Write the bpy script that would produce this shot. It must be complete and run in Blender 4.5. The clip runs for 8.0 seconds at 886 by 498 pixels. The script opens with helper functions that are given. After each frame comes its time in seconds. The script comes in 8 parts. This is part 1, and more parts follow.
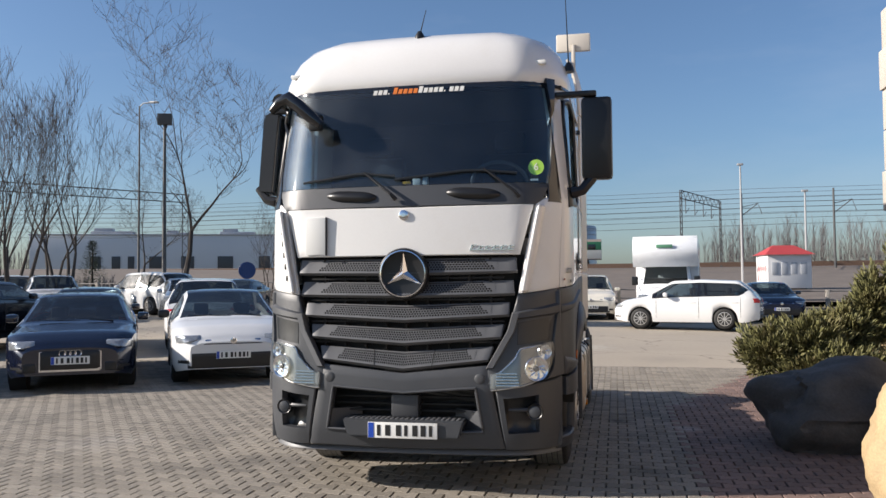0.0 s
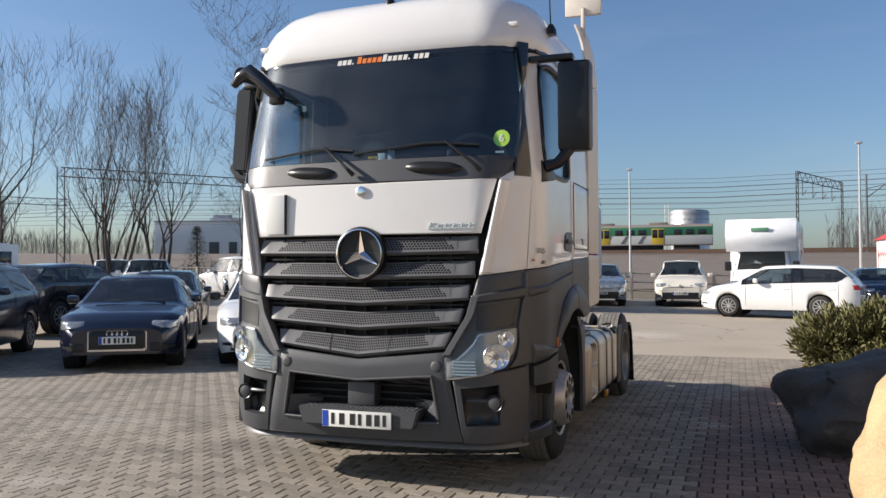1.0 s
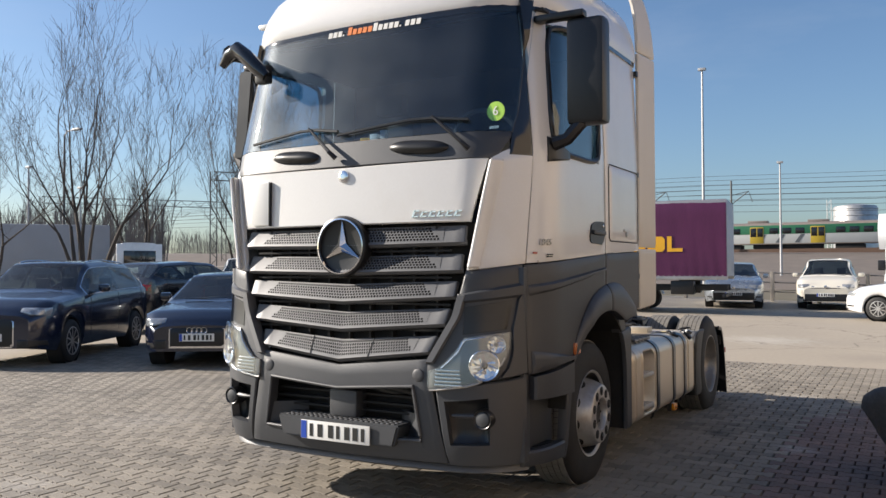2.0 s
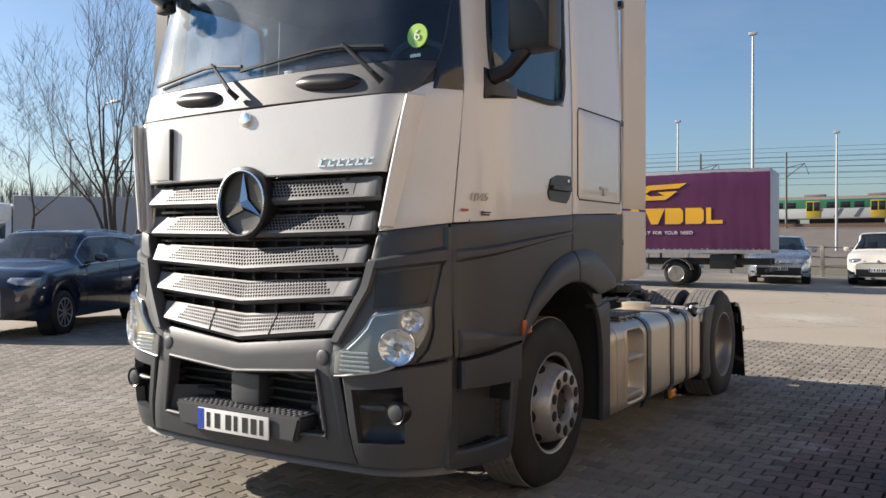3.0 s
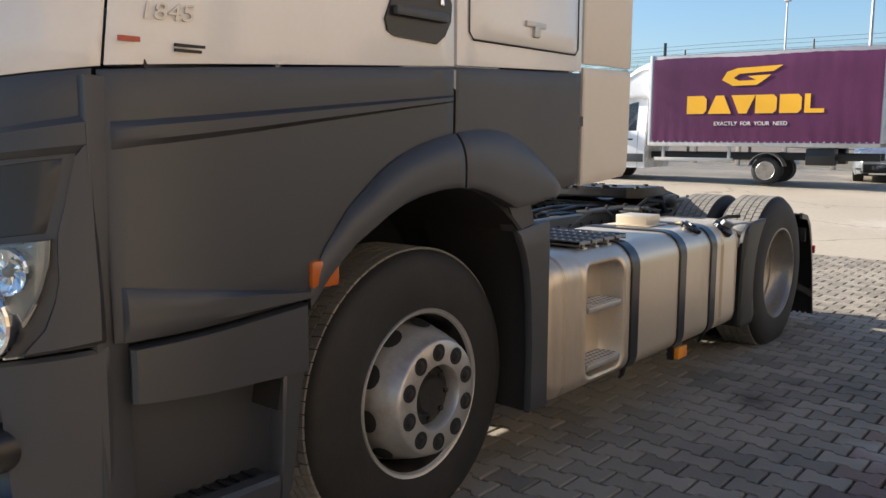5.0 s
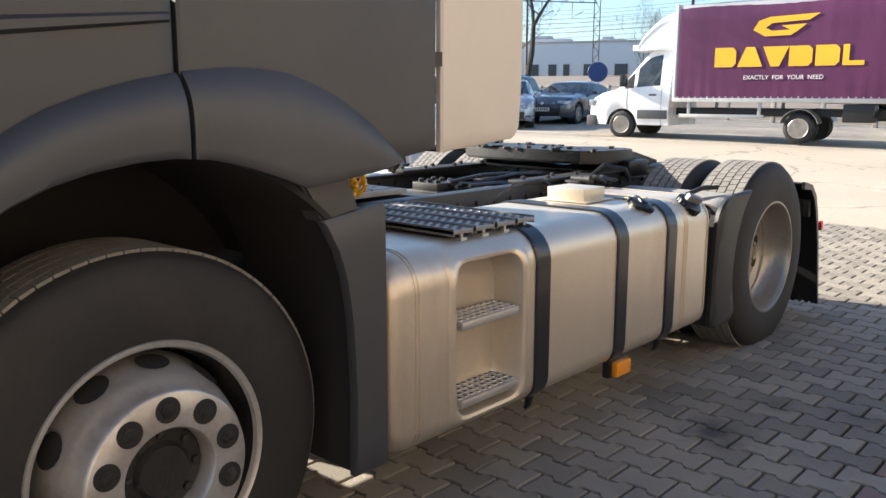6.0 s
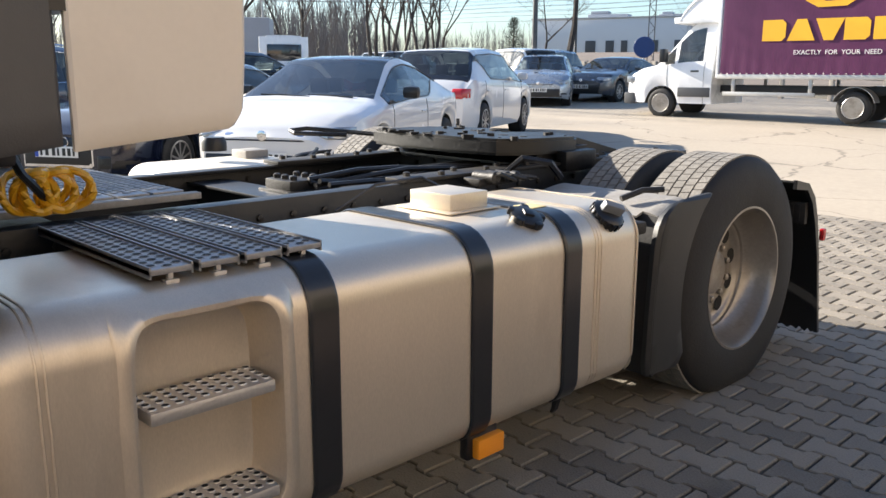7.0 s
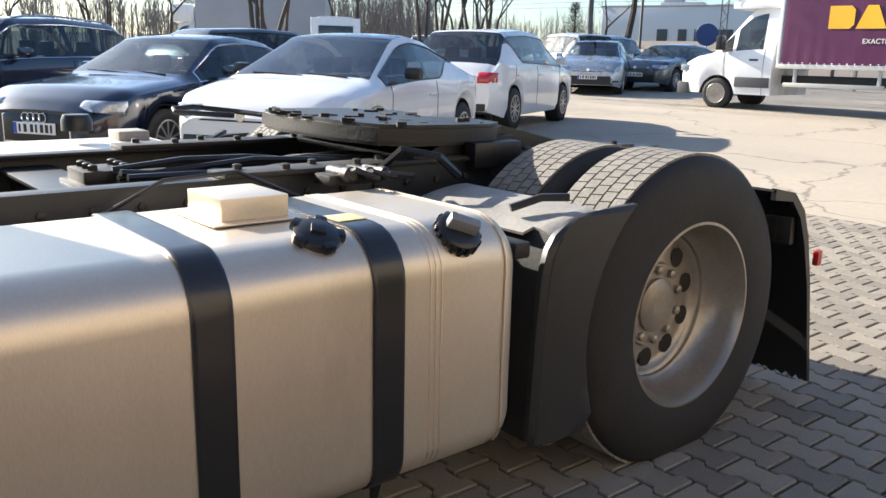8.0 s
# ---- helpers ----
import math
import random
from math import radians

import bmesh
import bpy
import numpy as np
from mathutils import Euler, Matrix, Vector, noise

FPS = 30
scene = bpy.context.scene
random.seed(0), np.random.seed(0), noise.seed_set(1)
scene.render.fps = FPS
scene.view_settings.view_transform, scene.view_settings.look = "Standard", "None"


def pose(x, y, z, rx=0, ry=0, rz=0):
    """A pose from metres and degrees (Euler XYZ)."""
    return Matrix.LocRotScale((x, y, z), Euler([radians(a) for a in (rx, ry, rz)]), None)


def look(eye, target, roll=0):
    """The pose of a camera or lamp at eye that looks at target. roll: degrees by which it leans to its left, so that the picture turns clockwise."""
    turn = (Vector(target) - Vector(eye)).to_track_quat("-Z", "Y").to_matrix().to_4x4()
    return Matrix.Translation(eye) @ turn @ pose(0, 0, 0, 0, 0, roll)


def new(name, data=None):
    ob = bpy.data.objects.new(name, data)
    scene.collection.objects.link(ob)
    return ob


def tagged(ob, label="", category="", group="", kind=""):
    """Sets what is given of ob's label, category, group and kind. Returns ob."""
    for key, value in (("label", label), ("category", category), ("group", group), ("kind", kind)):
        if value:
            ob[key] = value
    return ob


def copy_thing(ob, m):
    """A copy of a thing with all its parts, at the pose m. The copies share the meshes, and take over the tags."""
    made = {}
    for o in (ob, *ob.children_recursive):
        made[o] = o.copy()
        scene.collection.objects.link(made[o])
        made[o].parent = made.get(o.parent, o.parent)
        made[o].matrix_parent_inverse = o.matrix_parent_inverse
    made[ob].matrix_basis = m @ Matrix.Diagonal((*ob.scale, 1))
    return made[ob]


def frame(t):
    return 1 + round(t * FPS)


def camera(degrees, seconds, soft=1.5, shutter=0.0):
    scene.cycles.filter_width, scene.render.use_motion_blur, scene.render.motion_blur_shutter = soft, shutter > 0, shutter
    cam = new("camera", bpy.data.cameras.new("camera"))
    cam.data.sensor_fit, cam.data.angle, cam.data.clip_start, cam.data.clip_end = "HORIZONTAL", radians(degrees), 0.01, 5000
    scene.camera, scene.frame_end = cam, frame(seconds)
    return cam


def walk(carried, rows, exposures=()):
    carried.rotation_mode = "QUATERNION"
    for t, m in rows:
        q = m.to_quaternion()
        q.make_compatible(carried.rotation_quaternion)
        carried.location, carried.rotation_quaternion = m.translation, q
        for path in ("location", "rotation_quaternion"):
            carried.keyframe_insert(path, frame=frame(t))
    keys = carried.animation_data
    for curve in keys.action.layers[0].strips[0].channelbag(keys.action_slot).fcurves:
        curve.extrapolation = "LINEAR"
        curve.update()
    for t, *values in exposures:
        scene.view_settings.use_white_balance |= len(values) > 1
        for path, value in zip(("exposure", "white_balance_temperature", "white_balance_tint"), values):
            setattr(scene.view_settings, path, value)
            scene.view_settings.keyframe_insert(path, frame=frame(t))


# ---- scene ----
# ---- camera and walk ----
cam = camera(56.2, 8.0)
PATH = [
    (0, (1.54, -5.974, 1.556), (1.134, -4.017, 1.637), -0.5),
    (0.5, (2.023, -5.696, 1.521), (1.537, -3.757, 1.581), -0.5),
    (1, (2.477, -5.288, 1.516), (1.812, -3.402, 1.564), -0.3),
    (2.3, (3.181, -3.866, 1.465), (2.147, -2.155, 1.496), -0.1),
    (2.5, (3.202, -3.653, 1.455), (2.154, -1.95, 1.458), -0.1),
    (3, (3.253, -3.083, 1.41), (2.162, -1.407, 1.398), 0.0),
    (3.5, (3.205, -2.522, 1.389), (2.07, -0.881, 1.251), 0.2),
    (4, (3.138, -1.954, 1.378), (1.963, -0.346, 1.198), 0.2),
    (4.5, (3.039, -1.322, 1.36), (1.818, 0.249, 1.15), 0.4),
    (5.8, (2.857, 0.237, 1.338), (1.547, 1.706, 0.982), 0.0),
    (6, (2.831, 0.496, 1.322), (1.512, 1.954, 0.956), 0.1),
    (6.5, (2.787, 1.119, 1.315), (1.419, 2.528, 0.939), 0.0),
    (7, (2.732, 1.713, 1.301), (1.325, 3.071, 0.882), 0.2),
    (7.5, (2.648, 2.258, 1.275), (1.203, 3.567, 0.83), 0.8),
    (8, (2.631, 2.715, 1.247), (1.129, 3.955, 0.795), 1.3),
]
walk(cam, [(t, look(e, a, r)) for t, e, a, r in PATH], [(0, 0.78, 6200, 13), (1, 0.8, 6250, 13), (2.5, 0.95, 6350, 12), (4, 0.92, 6350, 12), (4.5, 1.06, 6350, 11), (6, 1.92, 6350, 10), (6.5, 1.74, 6400, 11), (8, 1.74, 6310, 10)])

# ---- world and sun ----
SUN_EL, SUN_AZ = radians(24), radians(255)
world = bpy.data.worlds.new("world")
scene.world = world
world.use_nodes = True
wn = world.node_tree.nodes
sky = wn.new("ShaderNodeTexSky")
sky.sky_type, sky.sun_disc, sky.sun_elevation, sky.sun_rotation = "NISHITA", False, SUN_EL, SUN_AZ
sky.air_density, sky.dust_density, sky.ozone_density = 1.0, 1.2, 2.0
wn["Background"].inputs["Strength"].default_value = 0.067
# thin high cloud: soft streaks that whiten the sky a little
wl = world.node_tree.links.new
wtc, wmp, wno, wmr, wmx = (wn.new("ShaderNode" + x) for x in ("TexCoord", "Mapping", "TexNoise", "MapRange", "Mix"))
wmp.inputs["Scale"].default_value = (1.2, 0.8, 4.5)
wmp.inputs["Rotation"].default_value = (0.2, 0.3, 0.5)
wno.inputs["Scale"].default_value, wno.inputs["Detail"].default_value, wno.inputs["Roughness"].default_value = 1.6, 7, 0.6
wmr.inputs[1].default_value, wmr.inputs[2].default_value, wmr.inputs[4].default_value = 0.5, 0.85, 0.22
wmx.data_type = "RGBA"
wmx.inputs[7].default_value = (5.2, 5.6, 6.2, 1)
wl(wtc.outputs["Generated"], wmp.inputs[0]), wl(wmp.outputs[0], wno.inputs["Vector"]), wl(wno.outputs["Fac"], wmr.inputs[0])
wtint = wn.new("ShaderNodeMix")
wtint.data_type, wtint.blend_type = "RGBA", "MULTIPLY"
wtint.inputs[0].default_value, wtint.inputs[7].default_value = 1.0, (0.87, 0.99, 1.1, 1)
wl(sky.outputs[0], wtint.inputs[6])
wl(wmr.outputs[0], wmx.inputs[0]), wl(wtint.outputs[2], wmx.inputs[6]), wl(wmx.outputs[2], wn["Background"].inputs["Color"])
sun_data = bpy.data.lights.new("sun", "SUN")
sun_data.energy, sun_data.angle, sun_data.color = 5.0, radians(0.5), (1.0, 0.9, 0.76)
sun = new("sun", sun_data)
to_sun = Vector((math.sin(SUN_AZ) * math.cos(SUN_EL), math.cos(SUN_AZ) * math.cos(SUN_EL), math.sin(SUN_EL)))
sun.matrix_world = look(to_sun * 60, (0, 0, 0))

# ---- materials ----
MATS = {}


def mat(name, col, rough=0.5, metal=0.0, var=0.12, scale=2.5, fine=70.0, bump=0.02, coat=0.0, spec=0.5, dirt=None, amount=0.5, island=0.0, per_object=0.0, stretch=(1, 1, 1)):
    """A painted or natural surface: colour that varies at two sizes, fine relief, and patches of dirt."""
    m = bpy.data.materials.new(name)
    m.use_nodes = True
    nt = m.node_tree
    n, k = nt.nodes, nt.links.new
    b = n["Principled BSDF"]
    tc = n.new("ShaderNodeTexCoord")
    mp = n.new("ShaderNodeMapping")
    mp.inputs["Scale"].default_value = stretch
    k(tc.outputs["Object"], mp.inputs["Vector"])
    big, small = n.new("ShaderNodeTexNoise"), n.new("ShaderNodeTexNoise")
    big.inputs["Scale"].default_value, big.inputs["Detail"].default_value = scale, 5
    small.inputs["Scale"].default_value, small.inputs["Detail"].default_value = fine, 3
    k(mp.outputs[0], big.inputs["Vector"]), k(mp.outputs[0], small.inputs["Vector"])
    add = n.new("ShaderNodeMath")
    add.operation = "MULTIPLY_ADD"
    add.inputs[1].default_value = 0.5
    k(small.outputs["Fac"], add.inputs[0])
    half = n.new("ShaderNodeMath")
    half.operation = "MULTIPLY"
    half.inputs[1].default_value = 0.5
    k(big.outputs["Fac"], half.inputs[0]), k(half.outputs[0], add.inputs[2])
    last = add.outputs[0]
    for amount_of, node, out in ((island, "ShaderNodeNewGeometry", "Random Per Island"), (per_object, "ShaderNodeObjectInfo", "Random")):
        if amount_of:
            src = n.new(node)
            extra = n.new("ShaderNodeMath")
            extra.operation = "MULTIPLY_ADD"
            extra.inputs[1].default_value = amount_of
            sub = n.new("ShaderNodeMath")
            sub.operation = "SUBTRACT"
            sub.inputs[1].default_value = amount_of / 2
            k(last, sub.inputs[0]), k(src.outputs[out], extra.inputs[0]), k(sub.outputs[0], extra.inputs[2])
            last = extra.outputs[0]
    ramp = n.new("ShaderNodeValToRGB")
    lo, hi = ramp.color_ramp.elements
    lo.position, hi.position = 0.25, 0.75
    lo.color = (*[c * (1 - var) for c in col], 1)
    hi.color = (*[min(1, c * (1 + var)) for c in col], 1)
    k(last, ramp.inputs[0])
    colour = ramp.outputs[0]
    if dirt:
        patch = n.new("ShaderNodeTexNoise")
        patch.inputs["Scale"].default_value, patch.inputs["Detail"].default_value = scale * 0.6, 8
        patch.inputs["Roughness"].default_value = 0.65
        k(mp.outputs[0], patch.inputs["Vector"])
        mask = n.new("ShaderNodeMapRange")
        mask.inputs[1].default_value, mask.inputs[2].default_value, mask.inputs[4].default_value = 0.5, 0.72, amount
        k(patch.outputs["Fac"], mask.inputs[0])
        mix = n.new("ShaderNodeMix")
        mix.data_type = "RGBA"
        mix.inputs[7].default_value = (*dirt, 1)
        k(mask.outputs[0], mix.inputs[0]), k(colour, mix.inputs[6])
        colour = mix.outputs[2]
    k(colour, b.inputs["Base Color"])
    rr = n.new("ShaderNodeMapRange")
    rr.inputs[3].default_value, rr.inputs[4].default_value = max(0.02, rough - 0.08), min(1, rough + 0.08)
    k(big.outputs["Fac"], rr.inputs[0]), k(rr.outputs[0], b.inputs["Roughness"])
    b.inputs["Metallic"].default_value = metal
    b.inputs["Specular IOR Level"].default_value = spec
    b.inputs["Coat Weight"].default_value = coat
    b.inputs["Coat Roughness"].default_value = 0.05
    if bump:
        bp = n.new("ShaderNodeBump")
        bp.inputs["Strength"].default_value, bp.inputs["Distance"].default_value = min(1, bump * 10), 0.004
        k(small.outputs["Fac"], bp.inputs["Height"]), k(bp.outputs[0], b.inputs["Normal"])
    MATS[name] = m
    return m


def stains(m, spots, cracks=0.0):
    """Stains and scuffs with a place of their own on a ground surface, and fine cracks."""
    n, k = m.node_tree.nodes, m.node_tree.links.new
    b = n["Principled BSDF"]
    colour = b.inputs["Base Color"].links[0].from_socket
    geo, wob = n.new("ShaderNodeNewGeometry"), n.new("ShaderNodeTexNoise")
    wob.inputs["Scale"].default_value, wob.inputs["Detail"].default_value = 7.0, 6
    k(geo.outputs["Position"], wob.inputs["Vector"])
    for x, y, r, col, amount in spots:
        dist, mr, mx, sub = n.new("ShaderNodeVectorMath"), n.new("ShaderNodeMapRange"), n.new("ShaderNodeMix"), n.new("ShaderNodeMath")
        dist.operation = "DISTANCE"
        dist.inputs[1].default_value = (x, y, 0.0)
        k(geo.outputs["Position"], dist.inputs[0])
        sub.operation, sub.inputs[1].default_value = "MULTIPLY_ADD", -1.6 * r
        k(wob.outputs["Fac"], sub.inputs[0]), k(dist.outputs["Value"], sub.inputs[2])
        mr.inputs[1].default_value, mr.inputs[2].default_value, mr.inputs[3].default_value, mr.inputs[4].default_value = -0.75 * r, 0.25 * r, amount, 0.0
        k(sub.outputs[0], mr.inputs[0])
        mx.data_type = "RGBA"
        mx.inputs[7].default_value = (*col, 1)
        k(mr.outputs[0], mx.inputs[0]), k(colour, mx.inputs[6])
        colour = mx.outputs[2]
    if cracks:
        vor, mr, mx, add = n.new("ShaderNodeTexVoronoi"), n.new("ShaderNodeMapRange"), n.new("ShaderNodeMix"), n.new("ShaderNodeVectorMath")
        wide = n.new("ShaderNodeTexNoise")
        wide.inputs["Scale"].default_value, wide.inputs["Detail"].default_value = 0.9, 8
        k(geo.outputs["Position"], wide.inputs["Vector"])
        add.operation = "MULTIPLY_ADD"
        add.inputs[1].default_value = (1.6, 1.6, 0)
        k(wide.outputs["Color"], add.inputs[0]), k(geo.outputs["Position"], add.inputs[2])
        vor.feature = "DISTANCE_TO_EDGE"
        vor.inputs["Scale"].default_value = 0.28
        k(add.outputs[0], vor.inputs["Vector"])
        mr.inputs[1].default_value, mr.inputs[2].default_value, mr.inputs[3].default_value, mr.inputs[4].default_value = 0.002, 0.007, cracks, 0.0
        k(vor.outputs["Distance"], mr.inputs[0])
        mx.data_type = "RGBA"
        mx.inputs[7].default_value = (0.07, 0.062, 0.05, 1)
        k(mr.outputs[0], mx.inputs[0]), k(colour, mx.inputs[6])
        colour = mx.outputs[2]
    k(colour, b.inputs["Base Color"])


def glass(name, tint, rough=0.02, dust=0.0):
    """Tinted glass: clear seen straight on, glossier towards the edge."""
    m = bpy.data.materials.new(name)
    m.use_nodes = True
    n, k = m.node_tree.nodes, m.node_tree.links.new
    n.remove(n["Principled BSDF"])
    tr, gl, mx, lw = (n.new("ShaderNode" + x) for x in ("BsdfTransparent", "BsdfGlossy", "MixShader", "LayerWeight"))
    tr.inputs[0].default_value = (*tint, 1)
    gl.inputs[0].default_value, gl.inputs["Roughness"].default_value = (1, 1, 1, 1), rough
    lw.inputs["Blend"].default_value = 0.5
    pw, sc = n.new("ShaderNodeMath"), n.new("ShaderNodeMath")
    pw.operation, pw.inputs[1].default_value = "POWER", 4.5
    sc.operation, sc.inputs[1].default_value, sc.inputs[2].default_value = "MULTIPLY_ADD", 0.9, 0.045
    k(lw.outputs["Facing"], pw.inputs[0]), k(pw.outputs[0], sc.inputs[0]), k(sc.outputs[0], mx.inputs[0])
    k(tr.outputs[0], mx.inputs[1]), k(gl.outputs[0], mx.inputs[2])
    last = mx.outputs[0]
    if dust:
        # a film of dust that scatters the sun's glint
        film, over, no, mr, tc = (n.new("ShaderNode" + x) for x in ("BsdfGlossy", "MixShader", "TexNoise", "MapRange", "TexCoord"))
        film.inputs["Roughness"].default_value = 0.48
        no.inputs["Scale"].default_value, no.inputs["Detail"].default_value = 3.0, 6
        mr.inputs[1].default_value, mr.inputs[2].default_value, mr.inputs[3].default_value, mr.inputs[4].default_value = 0.3, 0.75, dust * 0.4, dust * 1.5
        k(tc.outputs["Object"], no.inputs["Vector"]), k(no.outputs["Fac"], mr.inputs[0]), k(mr.outputs[0], over.inputs[0])
        k(last, over.inputs[1]), k(film.outputs[0], over.inputs[2])
        last = over.outputs[0]
    k(last, n["Material Output"].inputs[0])
    MATS[name] = m
    return m


def glow(name, col, strength):
    m = mat(name, col, 0.3, var=0.02, bump=0)
    b = m.node_tree.nodes["Principled BSDF"]
    b.inputs["Emission Color"].default_value, b.inputs["Emission Strength"].default_value = (*col, 1), strength
    return m


WHITE = mat("white_paint", (0.72, 0.71, 0.69), 0.22, var=0.03, bump=0.002, coat=0.6, dirt=(0.62, 0.58, 0.52), amount=0.35)
CREAM = mat("cream_panel", (0.68, 0.62, 0.53), 0.35, var=0.03, bump=0.003, dirt=(0.55, 0.49, 0.4), amount=0.4)
PLASTIC = mat("dark_grey_plastic", (0.037, 0.040, 0.046), 0.5, spec=0.65, var=0.12, scale=1.2, fine=300, bump=0.012, dirt=(0.11, 0.1, 0.09), amount=0.35)
PLASTIC2 = mat("grille_plastic", (0.108, 0.11, 0.115), 0.52, metal=0.3, var=0.08, fine=200, bump=0.008)
BLACK = mat("black_plastic", (0.012, 0.012, 0.013), 0.35, var=0.2, bump=0.006)
GUARDBLACK = mat("black_guard_plastic", (0.019, 0.02, 0.021), 0.5, var=0.2, scale=3, fine=200, bump=0.012, dirt=(0.055, 0.05, 0.043), amount=0.4)
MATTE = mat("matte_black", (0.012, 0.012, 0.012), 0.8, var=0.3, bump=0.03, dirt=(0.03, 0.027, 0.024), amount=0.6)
GLOSSBLACK = mat("gloss_black", (0.01, 0.01, 0.012), 0.12, var=0.1, bump=0, coat=0.5)
CHASSIS = mat("chassis_black", (0.01, 0.012, 0.016), 0.42, var=0.25, bump=0.02, dirt=(0.036, 0.034, 0.031), amount=0.5)
GREASE = mat("greasy_steel", (0.022, 0.021, 0.02), 0.5, metal=0.2, var=0.4, scale=8, fine=90, bump=0.04, dirt=(0.09, 0.075, 0.058), amount=0.5)
GREASEBLACK = mat("black_grease", (0.006, 0.006, 0.007), 0.42, var=0.4, scale=9, fine=50, bump=0.03, dirt=(0.026, 0.023, 0.02), amount=0.35)
CHROME = mat("chrome", (0.8, 0.8, 0.82), 0.1, metal=1, var=0.03, bump=0)
ALU = mat("brushed_aluminium", (0.68, 0.6, 0.49), 0.4, metal=0.72, var=0.12, scale=2.2, fine=240, bump=0.004, dirt=(0.36, 0.3, 0.23), amount=0.6, stretch=(1, 1.4, 0.4))
STEEL = mat("galvanised_steel", (0.5, 0.49, 0.47), 0.42, metal=0.7, var=0.15, fine=90, bump=0.02, dirt=(0.3, 0.25, 0.2), amount=0.4)
RIM = mat("wheel_silver", (0.5, 0.49, 0.47), 0.36, metal=0.6, var=0.08, scale=6, bump=0.01, dirt=(0.2, 0.13, 0.08), amount=0.75)
RIMDARK = mat("dull_rim_steel", (0.34, 0.31, 0.27), 0.36, metal=0.6, var=0.15, scale=8, bump=0.02, dirt=(0.13, 0.1, 0.075), amount=0.7)
CATWALK = mat("dark_aluminium", (0.27, 0.275, 0.285), 0.42, metal=0.55, var=0.25, scale=9, bump=0.03, dirt=(0.25, 0.23, 0.2), amount=0.5)
RUBBER = mat("tyre_rubber", (0.016, 0.0155, 0.0152), 0.7, spec=0.45, var=0.2, scale=5, fine=120, bump=0.03, dirt=(0.04, 0.036, 0.032), amount=0.5)
TREAD = mat("worn_tread", (0.17, 0.16, 0.145), 0.85, var=0.3, scale=12, fine=120, bump=0.06, dirt=(0.27, 0.25, 0.22), amount=0.6)
STRAP = mat("black_strap", (0.016, 0.017, 0.019), 0.3, var=0.15, bump=0.008, coat=0.2)
# darkened copy of ORANGE: the front marker's shade is in the colour
SHADED_AMBER = mat("shaded_amber_lens", (0.42, 0.1, 0.012), 0.25, var=0.1, fine=200, bump=0.02, coat=0.4)
ORANGE = mat("orange_reflector", (0.85, 0.3, 0.02), 0.2, var=0.08, fine=200, bump=0.02, coat=0.5)
RED = mat("red_lens", (0.45, 0.02, 0.02), 0.15, var=0.08, bump=0.005, coat=0.5)
YELLOWHOSE = mat("yellow_hose", (0.75, 0.4, 0.02), 0.3, var=0.12, scale=9, bump=0.005, coat=0.3)
PLATEWHITE = mat("plate_white", (0.75, 0.75, 0.72), 0.35, var=0.03, bump=0.002)
PLATEBLUE = mat("plate_blue", (0.02, 0.07, 0.42), 0.35, var=0.05, bump=0)
INK = mat("black_ink", (0.012, 0.012, 0.012), 0.5, var=0.1, bump=0)
SCREEN = glass("windscreen_glass", (0.52, 0.64, 0.72), dust=0.014)
SIDEGLASS = glass("side_glass", (0.6, 0.74, 0.78))
CARGLASS = glass("car_glass", (0.3, 0.36, 0.38), dust=0.03)
LENS = glass("lamp_lens", (0.92, 0.95, 0.97))
CABIN = mat("cabin_trim", (0.022, 0.022, 0.026), 0.7, var=0.2, bump=0.02)
LIGHTTRIM = mat("beige_trim", (0.2, 0.19, 0.17), 0.7, var=0.1, bump=0.01)
MIRROR = mat("mirror_glass", (0.9, 0.92, 0.93), 0.02, metal=1, var=0.01, bump=0)

# ---- mesh helpers ----


def part(name, bm, material, parent, label="", smooth=True):
    """Links a bmesh as one mesh object under a thing or a part."""
    bmesh.ops.recalc_face_normals(bm, faces=bm.faces)
    me = bpy.data.meshes.new(name)
    bm.to_mesh(me)
    bm.free()
    me.materials.append(material)
    if smooth:
        me.polygons.foreach_set("use_smooth", [True] * len(me.polygons))
        me.set_sharp_from_angle(angle=radians(38))
    ob = new(name, me)
    ob.parent = parent
    if label:
        tagged(ob, label)
    return ob


def thing(name, label, category, m=None, group="", kind=""):
    e = tagged(new(name), label, category, group, kind)
    if m is not None:
        e.matrix_basis = m
    return e


def solid(name, bm, material, label, category="", kind="", group="", m=None):
    ob = part(name, bm, material, None)
    if m is not None:
        ob.matrix_basis = m
    return tagged(ob, label, category, group, kind)


def box(bm, x0, x1, y0, y1, z0, z1, b=0.0, m=None):
    """A box with edges cut by b."""
    c = bmesh.ops.create_cube(bm, size=1.0)["verts"]
    for v in c:
        v.co = Vector(((x0 + x1) / 2 + v.co.x * (x1 - x0), (y0 + y1) / 2 + v.co.y * (y1 - y0), (z0 + z1) / 2 + v.co.z * (z1 - z0)))
    if b:
        es = list({e for v in c for e in v.link_edges})
        c = list({v for f in bmesh.ops.bevel(bm, geom=es, offset=b, segments=2, profile=0.6, affect="EDGES")["faces"] for v in f.verts} | {v for v in c if v.is_valid})
    if m is not None:
        bmesh.ops.transform(bm, matrix=m, verts=c)
    return bm


def boxes(*rows, b=0.0):
    bm = bmesh.new()
    for r in rows:
        box(bm, *r, b=b)
    return bm


